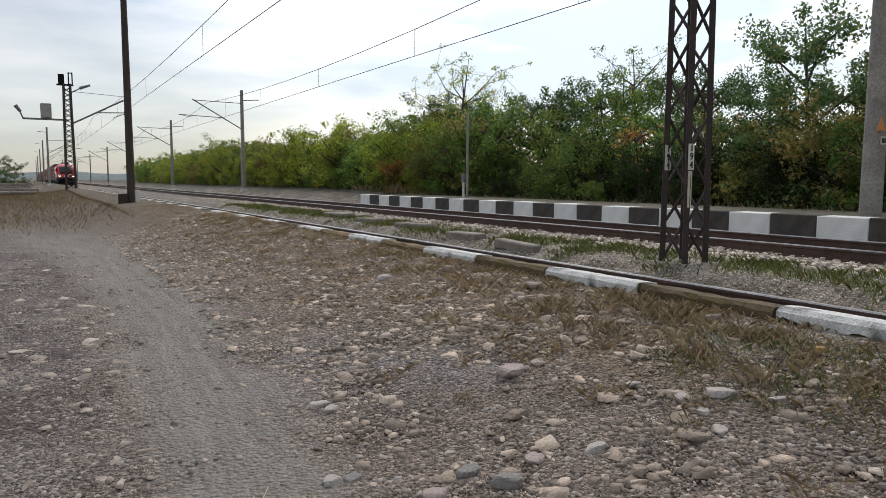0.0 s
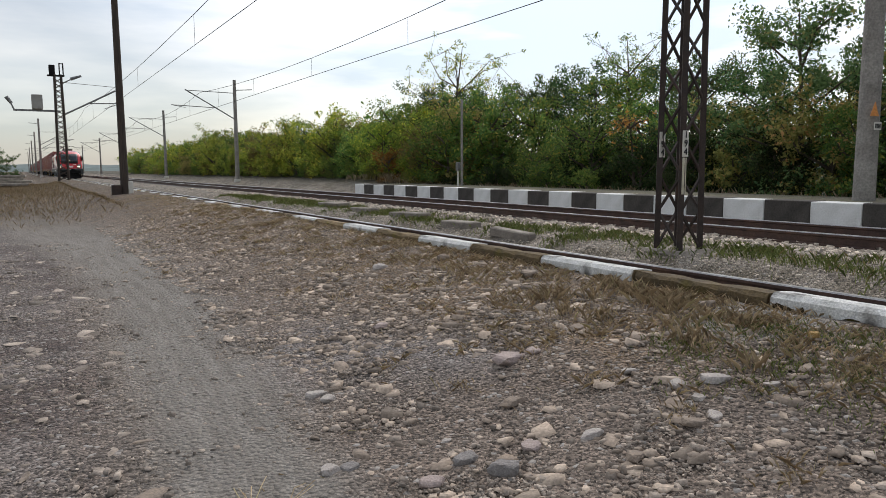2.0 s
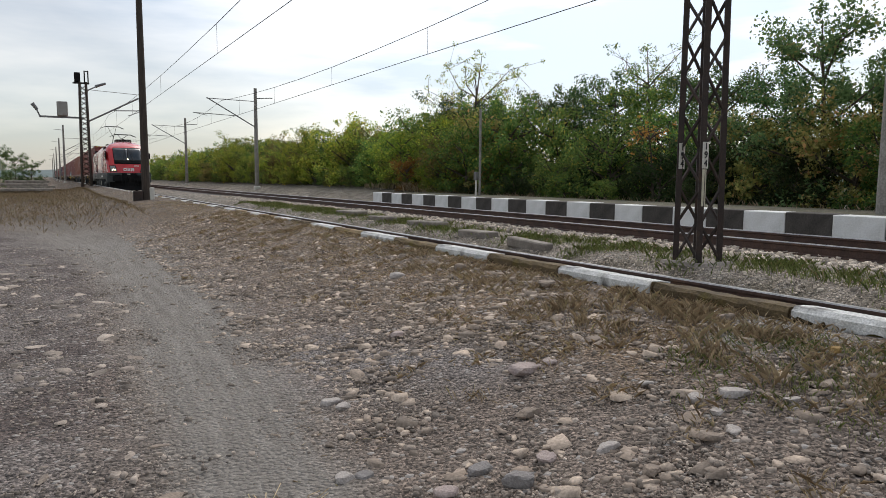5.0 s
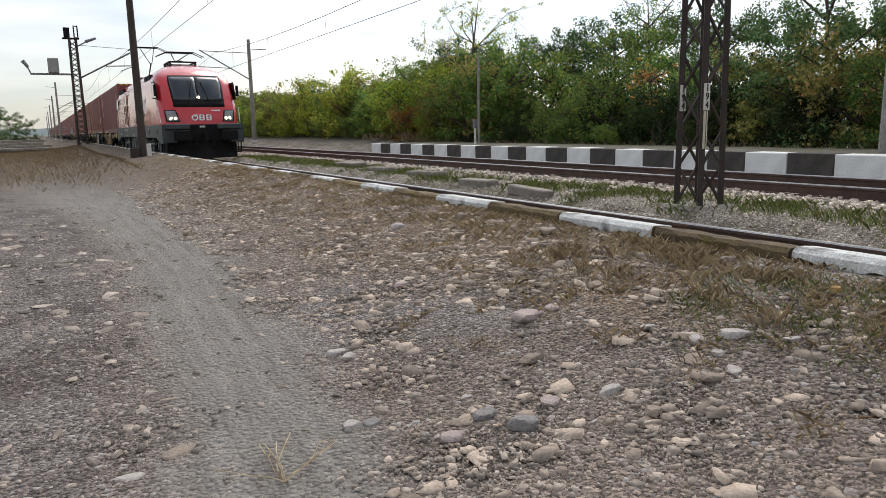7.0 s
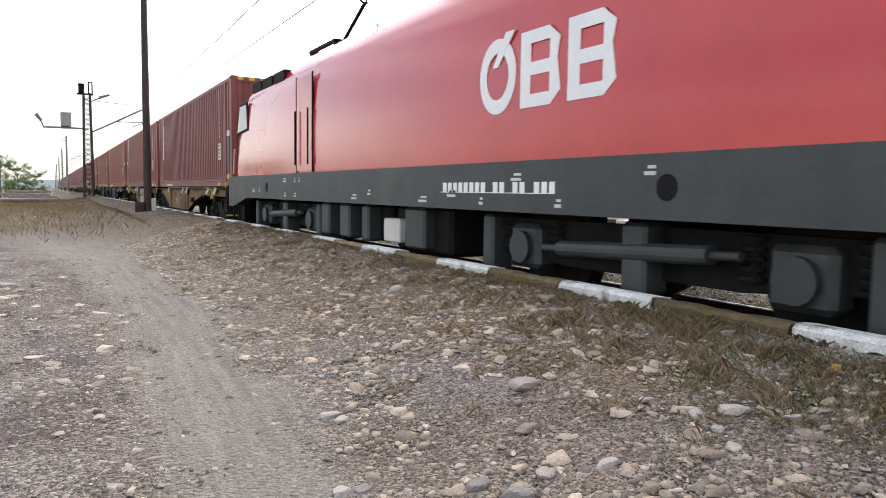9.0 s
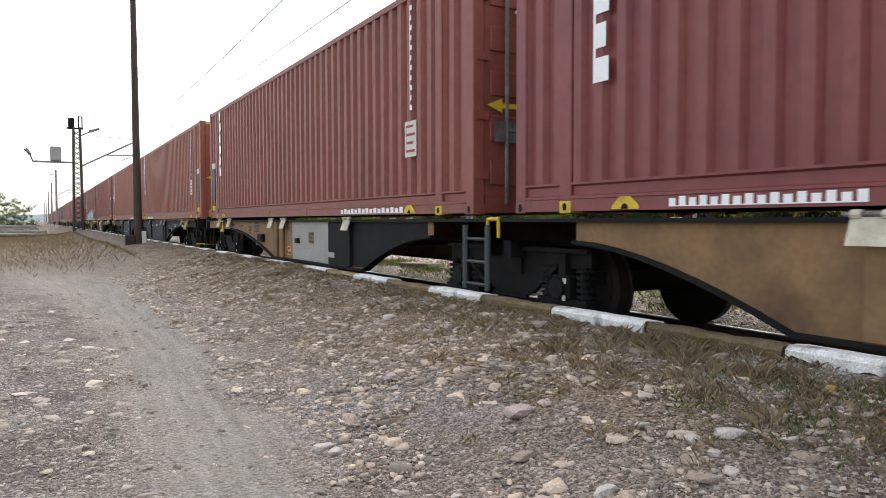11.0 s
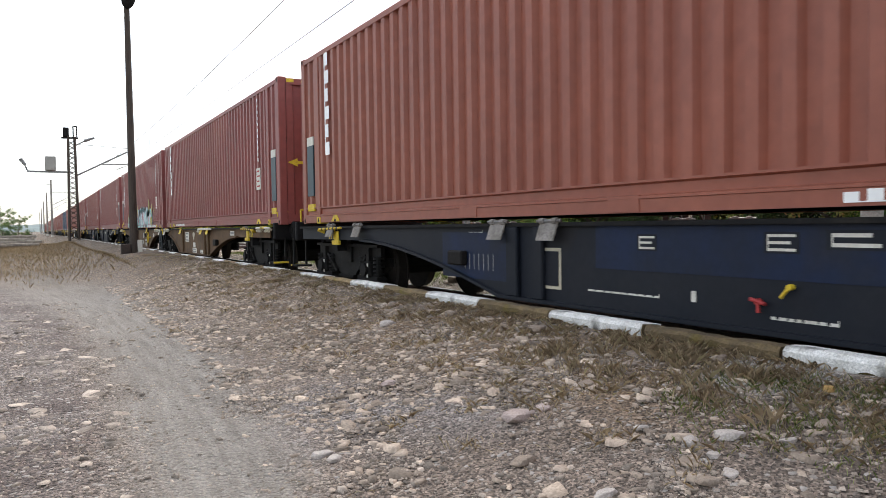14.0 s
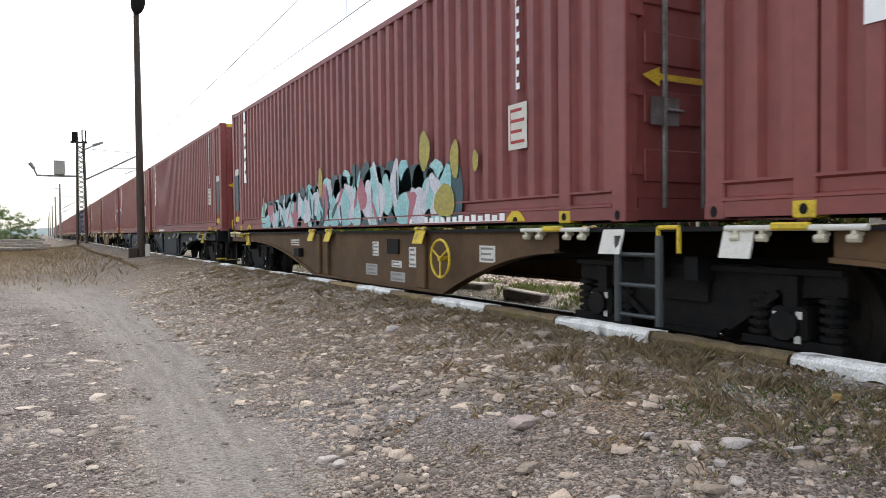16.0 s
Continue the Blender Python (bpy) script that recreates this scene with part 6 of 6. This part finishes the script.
airy = tree("airy_tree", 31, 7.0, 2.3, 3600, 0.042, 1, "thin airy tree rising over the hedge", "tree", 0.35, 14, 0.35, True)
airy.matrix_basis = pose(17.8, 29.5, 0.4)
airy_2 = tree("airy_tree", 32, 5.9, 1.8, 2400, 0.042, 0, "half-bare tree behind the hedge", "tree", 0.35, 12, 0.35, True)
airy_2.matrix_basis = pose(19.8, 19.5, 0.4)
rust = tree("russet_bush", 33, 1.6, 0.7, 1500, 0.05, 3, "small russet bush at the hedge's edge", "bush", 0.3, 7, 0.28)
rust.matrix_basis = pose(14.7, 29.8, 0.35)
rust_2 = tree("russet_bush", 34, 2.5, 0.42, 320, 0.045, 3, "pinkish autumn shrub within the hedge", "bush", 0.75, 5, 0.2, True)
rust_2.matrix_basis = pose(15.6, 15.2, 0.4)
for k, x, y, s in ((1, -1.3, 80, 0.62), (1, -2.5, 79, 0.78), (4, -0.5, 86, 0.7), (1, -3.9, 76, 0.85), (4, -1.9, 74, 0.8), (0, -6.3, 72, 0.9), (0, -9, 70, 0.9)):
    plant(k, x, y, s)

# ---- grass, gravel, litter ----
def blades(n, where, h, w, lean, seed, material, name, label, category):
    """Single blades of grass, each two faces, rooted where the function says."""
    rnd = np.random.default_rng(seed)
    p = where(rnd, n)
    hh = h * rnd.uniform(0.4, 1.25, n)
    az = rnd.uniform(0, math.tau, n)
    ln = hh * lean * rnd.uniform(0.2, 1.3, n)
    tip = p + np.stack([np.cos(az) * ln, np.sin(az) * ln, hh], 1)
    mid = (p + tip) / 2 + np.stack([-np.cos(az) * ln * 0.2, -np.sin(az) * ln * 0.2, hh * 0.12], 1)
    side = np.stack([-np.sin(az), np.cos(az), 0 * az], 1) * (w * rnd.uniform(0.6, 1.3, n))[:, None]
    v = np.stack([p - side, p + side, mid + side * 0.7, tip, mid - side * 0.7], 1).reshape(-1, 3)
    ob = new(name, fast_mesh(name, v, np.arange(5 * n).reshape(n, 5), material))
    return tagged(ob, label, category, kind="stuff")


def tufts(x0, x1, y0, y1, spread, per, power=1.0, soft=False):
    def where(rnd, n):
        m = max(1, n // per)
        cx = x1 - np.abs(rnd.normal(size=m)) * (x1 - x0) * 0.5 if soft else rnd.uniform(x0, x1, m)
        cy = y0 + (y1 - y0) * rnd.random(m) ** power
        k = rnd.integers(0, m, n)
        x = np.clip(cx[k] + rnd.normal(size=n) * spread, x0 - 1.2, x1 + 0.02)
        y = cy[k] + rnd.normal(size=n) * spread
        return np.stack([x, y, [gz(a, b) - 0.005 for a, b in zip(x, y)]], 1)
    return where


blades(12000, tufts(2.2, 3.68, 0.9, 16, 0.06, 34, 1.3, True), 0.045, 0.0009, 1.4, 1, M["drygrass"], "dry_grass", "tufts of dry grass before the kerb", "grass")
blades(900, tufts(2.75, 3.5, 2.0, 4.2, 0.05, 45), 0.08, 0.0011, 0.9, 21, M["drygrass"], "tall_dry_grass", "taller straw-coloured grass tufts before the kerb", "grass")
blades(20000, tufts(1.9, 3.6, 2.6, 24, 0.14, 12, 1.2, True), 0.018, 0.0011, 3.0, 2, M["drygrass"], "dry_litter", "dry stalks and litter on the yard", "litter")
blades(2600, tufts(2.55, 3.6, 1.0, 2.6, 0.07, 40), 0.035, 0.0012, 0.8, 3, M["greengrass"], "grass_sprouts", "small green sprouts before the kerb", "grass")
blades(15000, tufts(6.8, 8.2, 3.0, 30, 0.16, 90, 1.2), 0.10, 0.0025, 0.7, 4, M["greengrass"], "track_grass", "low green grass between the tracks", "grass")
blades(30000, tufts(-7.0, 2.2, 20.0, 66.0, 1.6, 25, 0.8), 0.12, 0.006, 0.7, 5, M["fieldgrass"], "field_grass", "tall dry brown grass beside the yard", "grass")
blades(2500, tufts(14.3, 15.4, 2.0, 34.0, 0.12, 12), 0.32, 0.004, 0.5, 6, M["drygrass"], "hedge_foot_grass", "dry stalks at the hedge's foot", "grass")


def pebbles(n, where, size, seed, material, name, label, category="gravel", flat=0.55, sink=0.25):
    """Uneven stones, each a bent double pyramid with a cut top, half sunk in the ground."""
    rnd = np.random.default_rng(seed)
    p = where(rnd, n)
    s = size * np.exp(rnd.normal(size=n) * 0.38)
    s = np.minimum(s, 2.2 * size)
    k = 5
    a = np.arange(k) * math.tau / k
    turn = rnd.uniform(0, math.tau, n)
    asp = rnd.uniform(0.42, 0.95, n)
    rad = rnd.uniform(0.5, 1.35, (n, k))
    rings = []
    for zz, rr in ((-0.6, 0.9), (0.2, 1.0), (0.8, 0.74)):
        x = np.cos(a)[None] * rad * rr * s[:, None] + rnd.normal(size=(n, k)) * 0.14 * s[:, None]
        y = np.sin(a)[None] * rad * rr * (s * asp)[:, None]
        z = (zz * flat * s)[:, None] + rnd.normal(size=(n, k)) * 0.16 * s[:, None] * flat
        c, d = np.cos(turn)[:, None], np.sin(turn)[:, None]
        rings.append(np.stack([x * c - y * d, x * d + y * c, z], -1))
    v = np.concatenate(rings, 1) + p[:, None, :] + np.stack([0 * s, 0 * s, s * flat * (0.6 - sink * 2 * 0.6)], 1)[:, None, :]
    nv = 3 * k
    quads = [(r * k + i, r * k + (i + 1) % k, (r + 1) * k + (i + 1) % k, (r + 1) * k + i) for r in (0, 1) for i in range(k)]
    quads += [(2 * k, 2 * k + 1, 2 * k + 2, 2 * k + 3), (2 * k, 2 * k + 3, 2 * k + 4, k + 4)]
    f = (np.arange(n)[:, None, None] * nv + np.array(quads)[None]).reshape(-1, 4)
    ob = new(name, fast_mesh(name, v.reshape(-1, 3), f, material))
    return tagged(ob, label, category, kind="stuff")


def spread(x0, x1, y0, y1, power=1.0, keep=None):
    def where(rnd, n):
        out = np.zeros((0, 2))
        while len(out) < n:
            q = np.stack([rnd.uniform(x0, x1, n), y0 + (y1 - y0) * rnd.random(n) ** power], 1)
            if keep:
                q = q[rnd.random(n) < keep(q[:, 0], q[:, 1])]
            out = np.concatenate([out, q])
        out = out[:n]
        return np.column_stack([out, [gz(a, b) for a, b in out]])
    return where


def stony(x, y):
    road = np.exp(-(((x - (1.0 - 0.008 * (y - 9) ** 2)) / 0.42) ** 2))
    patch = np.array([noise.noise((a * 1.3, b * 1.3, 7.0)) for a, b in zip(x, y)])
    return np.clip((0.55 + 0.9 * patch) * (1 - 0.93 * road) * np.where(x < 0.3, 0.35, 1.0), 0.02, 1)


def beside(x, y):
    """Left of the wheel track."""
    return np.where(x < 0.62 - 0.008 * (y - 9) ** 2, 1.0, 0.0)


def shards(n, where, size, seed, material, name, label, category="gravel", k=4, thick=0.35):
    """Broken flat fragments: an uneven top with k corners over steep sides, lying tilted on the ground."""
    rnd = np.random.default_rng(seed)
    p = where(rnd, n)
    s = np.minimum(size * np.exp(rnd.normal(size=n) * 0.42), 2.4 * size)
    a = np.arange(k) * math.tau / k + rnd.uniform(-0.32, 0.32, (n, k)) + rnd.uniform(0, math.tau, n)[:, None]
    rad = rnd.uniform(0.6, 1.25, (n, k)) * s[:, None]
    long_way, asp = rnd.uniform(0, math.tau, n), rnd.uniform(0.45, 1.0, n)
    x, y = np.cos(a) * rad, np.sin(a) * rad
    c, d = np.cos(long_way)[:, None], np.sin(long_way)[:, None]
    x, y = x * c - y * d * asp[:, None], x * d + y * c * asp[:, None]
    tilt = rnd.normal(size=(2, n)) * 0.16
    h = s * thick * rnd.uniform(0.5, 1.3, n)
    z = h[:, None] + x * tilt[0][:, None] + y * tilt[1][:, None] + rnd.normal(size=(n, k)) * 0.05 * s[:, None]
    top = np.stack([x, y, z], -1)
    foot = np.stack([x * 1.15, y * 1.15, np.broadcast_to(-0.5 * h[:, None], x.shape)], -1)
    v = np.concatenate([foot, top], 1) + p[:, None, :]
    quads = [(i, (i + 1) % k, k + (i + 1) % k, k + i) for i in range(k)]
    quads += [(k, k + 1, k + 2, k + 3)] + ([(k, k + 3, k + 4, k + 5)] if k == 6 else [])
    f = (np.arange(n)[:, None, None] * 2 * k + np.array(quads)[None]).reshape(-1, 4)
    ob = new(name, fast_mesh(name, v.reshape(-1, 3), f, material))
    return tagged(ob, label, category, kind="stuff")


shards(48000, spread(-1.2, 3.66, 1.0, 9, 1.5, stony), 0.0055, 11, M["gravel"], "grit", "loose grey grit over the yard", thick=0.45)
shards(9000, spread(-0.8, 3.6, 1.1, 14, 1.3, stony), 0.0125, 12, M["gravel"], "gravel", "loose grey and brown gravel chips", thick=0.35)
pebbles(900, spread(0.5, 3.5, 1.2, 12, 1.3, stony), 0.021, 13, M["whitestone"], "cobbles", "scattered round stones on the yard", "stones", flat=0.28)
shards(800, spread(0.9, 3.4, 1.1, 6.0, 1.0, stony), 0.027, 19, M["whitestone"], "broken_stones", "pale broken stones on the yard", "stones", 6, 0.20)
shards(420, spread(-1.6, 0.6, 1.6, 11, 1.1, beside), 0.040, 18, M["gravel"], "trodden_stones", "flat stones trodden into the earth", "stones", 6, 0.10)
shards(6500, spread(1.3, 3.6, 3.6, 17, 1.0), 0.022, 17, M["whitestone"], "yard_stones", "flat broken stones strewn over the yard", "stones", 4, 0.26)
pebbles(11000, spread(8.0, 9.42, 2.0, 42, 1.6), 0.031, 14, M["palestone"], "ballast_stones", "pale ballast stones beside the far track", "ballast", 0.75, 0.1)
pebbles(11000, spread(6.3, 8.2, 2.0, 34, 1.6), 0.014, 16, M["palestone"], "fine_ballast", "fine pale gravel between the tracks", "gravel", 0.6, 0.1)
pebbles(2500, spread(9.6, 11.7, 2.0, 30, 1.6), 0.03, 15, M["whitestone"], "ballast_between_rails", "ballast stones between the far rails", "ballast", 0.75, 0.1)

# ---- single stones that stand out on the yard ----
TINTS = [mat("pale_stone", (0.46, 0.41, 0.37), (0.33, 0.295, 0.27), 12, 0.85, bump=0.004), mat("pink_stone", (0.42, 0.335, 0.30), (0.33, 0.265, 0.245), 12, 0.85, bump=0.004),
         mat("blue_grey_stone", (0.25, 0.228, 0.215), (0.18, 0.165, 0.155), 12, 0.8, bump=0.006), mat("tan_stone", (0.30, 0.235, 0.18), (0.22, 0.175, 0.14), 12, 0.85, bump=0.003),
         mat("ochre_stone", (0.36, 0.22, 0.07), (0.28, 0.17, 0.06), 12, 0.85, bump=0.004)]
WORDS = ["pale grey", "pinkish", "blue-grey", "tan", "ochre"]


def loose_stone(x, y, a, b, h, tint, seed, turn=0.0):
    """A broken stone with flat faces and worn edges, sunk a little into the dirt."""
    rnd = random.Random(seed)
    cuts = [(Vector((rnd.gauss(0, 1), rnd.gauss(0, 1), rnd.gauss(0, 0.8))).normalized(), rnd.uniform(0.66, 0.95)) for _ in range(11)]
    cuts.append((Vector((rnd.uniform(-0.15, 0.15), rnd.uniform(-0.15, 0.15), 1)).normalized(), rnd.uniform(0.45, 0.65)))
    off = Vector((seed * 3.1, seed * 1.7, 0))
    bm = bmesh.new()
    bmesh.ops.create_icosphere(bm, subdivisions=3, radius=1.0)
    for v in bm.verts:
        d = v.co.normalized()
        k = min([1.1] + [w / d.dot(q) for q, w in cuts if d.dot(q) > 0.05]) * (1 + 0.07 * noise.noise(d * 3.5 + off))
        v.co = Vector((d.x * a * 0.82 * k, d.y * b * 0.82 * k, max(-0.6, d.z * k) * h * 0.7))
    ob = part("stone", bm, TINTS[tint], None, "", False)
    ob.matrix_basis = pose(x, y, gz(x, y) + 0.12 * h, rnd.uniform(-6, 6), rnd.uniform(-6, 6), turn)
    return tagged(ob, WORDS[tint] + " weathered stone lying on the yard", "stone", "loose stones on the yard")


for i, (x, y, a, b, h, tint, turn) in enumerate((
        (1.28, 3.50, .075, .06, .05, 0, 10), (1.30, 3.40, .06, .05, .04, 0, 40), (2.22, 3.05, .13, .10, .07, 1, 20), (2.36, 3.02, .06, .045, .05, 1, 70), (2.62, 2.03, .105, .06, .055, 0, -30),
        (1.51, 2.53, .034, .026, .022, 0, 0), (3.32, 2.02, .05, .04, .045, 4, 15), (1.94, 1.86, .055, .045, .035, 3, 60), (1.95, 2.10, .075, .05, .04, 0, -20), (1.73, 2.23, .065, .05, .035, 1, 30),
        (1.54, 2.15, .085, .06, .075, 2, -20), (1.00, 2.60, .065, .05, .045, 0, 0), (1.08, 2.58, .06, .045, .035, 2, 25), (2.73, 3.07, .085, .055, .045, 3, 10), (3.09, 3.11, .07, .05, .04, 3, 0),
        (2.36, 1.83, .055, .05, .03, 0, 45), (2.27, 1.86, .07, .045, .04, 3, -20), (2.71, 1.82, .06, .035, .03, 0, 0), (1.48, 2.33, .075, .055, .05, 2, 20), (1.29, 2.26, .07, .05, .045, 1, 0),
        (2.47, 2.42, .05, .035, .03, 0, -15), (2.49, 2.14, .06, .05, .045, 0, 30), (2.93, 1.80, .07, .045, .035, 3, 20), (2.45, 1.98, .065, .04, .03, 0, 10), (1.92, 2.62, .08, .055, .045, 3, 0),
        (0.35, 2.75, .09, .06, .02, 3, 30), (0.15, 2.62, .07, .05, .02, 0, -20), (0.42, 3.35, .10, .06, .02, 3, 10), (2.05, 4.3, .09, .06, .05, 1, 20), (2.8, 5.9, .10, .07, .08, 0, 0), (3.35, 4.35, .10, .08, .09, 3, 30), (3.3, 5.6, .12, .08, .10, 3, 60), (3.45, 2.75, .09, .05, .08, 3, 0))):
    loose_stone(x, y, a, b, h, tint, i + 1, turn)

# a dry twig lying on the wheel track
twig = thing("dry_twig", "pale dry twig lying on the dirt", "twig")
tb = bmesh.new()
rt = random.Random(3)
root = Vector((0.62, 2.28, gz(0.62, 2.28) + 0.015))
for i in range(9):
    p = root.copy()
    d = Vector((rt.uniform(-0.3, 1), rt.uniform(0.2, 1), 0)).normalized()
    for k in range(4):
        q = p + d * rt.uniform(0.04, 0.09) + Vector((rt.uniform(-.02, .02), rt.uniform(-.02, .02), rt.uniform(-0.004, 0.02)))
        q.z = max(q.z, gz(q.x, q.y) + 0.008)
        rod(tb, p, q, 0.0022, n=4)
        p = q
part("stems", tb, M["drygrass"], twig)

# ---- broken slabs between the tracks, slab pile and ridge in the distance ----
for x, y, z, a, b, turn in ((7.35, 13.9, 0.06, 1.3, 0.35, 92), (7.3, 16.2, 0.06, 1.1, 0.35, 88), (7.0, 11.2, 0.04, 0.9, 0.3, 95), (7.6, 19.0, 0.08, 1.4, 0.4, 91), (6.8, 9.3, 0.02, 1.0, 0.18, 93)):
    ob = part("concrete_slab", boxes((-a / 2, a / 2, -b / 2, b / 2, -0.06, 0.10), bevel=0.02), M["slab"], None)
    ob.matrix_basis = pose(x, y, z, random.uniform(-3, 3), random.uniform(-4, 4), turn)
    tagged(ob, "old concrete slab lying between the tracks", "slab", "slabs between the tracks")
for i, (x, y, z, a, turn) in enumerate(((-1.3, 57, 0.1, 3.2, 8), (-0.9, 58, 0.28, 3.0, -6), (-1.5, 58.5, 0.46, 3.1, 3), (-2.6, 56, 0.1, 2.6, 20), (-1.2, 60, 0.64, 2.8, -4))):
    ob = part("stacked_slab", boxes((-a / 2, a / 2, -0.5, 0.5, 0, 0.17), bevel=0.02), M["slab"], None)
    ob.matrix_basis = pose(x, y, z, 0, 0, turn)
    tagged(ob, "pale concrete slab stacked in the field", "slab", "stack of slabs")

hv, hf = [], []
for i in range(121):
    x = -1500 + 40 * i
    hh = 16 + 14 * noise.noise((x * 0.0021, 3.1, 0)) + 9 * noise.noise((x * 0.008, 1.1, 0)) + 10 * smooth01(0, 900, x)
    for y, k in ((1500, -0.1), (1650, 0.6), (1850, 1.0), (2300, 0.2)):
        hv.append((x, y, max(-2, hh * k)))
for i in range(120):
    for k in range(3):
        hf.append((i * 4 + k, i * 4 + k + 4, i * 4 + k + 5, i * 4 + k + 1))
ridge = link_mesh("backdrop", hv, hf, mat("hazy_ridge", (0.16, 0.20, 0.20), (0.12, 0.16, 0.15), 0.02, 1.0), None, "", True)
tagged(ridge, "low hazy blue-green ridge on the horizon", "hills", kind="structure")


# ---- what moves ----
def motions():
    for ob, off, z in TRAIN:
        walk(ob, [(k / 2, pose(TRACK_1, yfront(k / 2) + off, z)) for k in range(33)])
    for w, y, r in WHEELSETS:
        rows = []
        for k in range(481):
            run = yfront(0) - yfront(k / 30)
            rows.append((k / 30, Matrix.Translation((0, y, r)) @ Matrix.Rotation(run / r, 4, "X")))
        walk(w, rows)


motions()
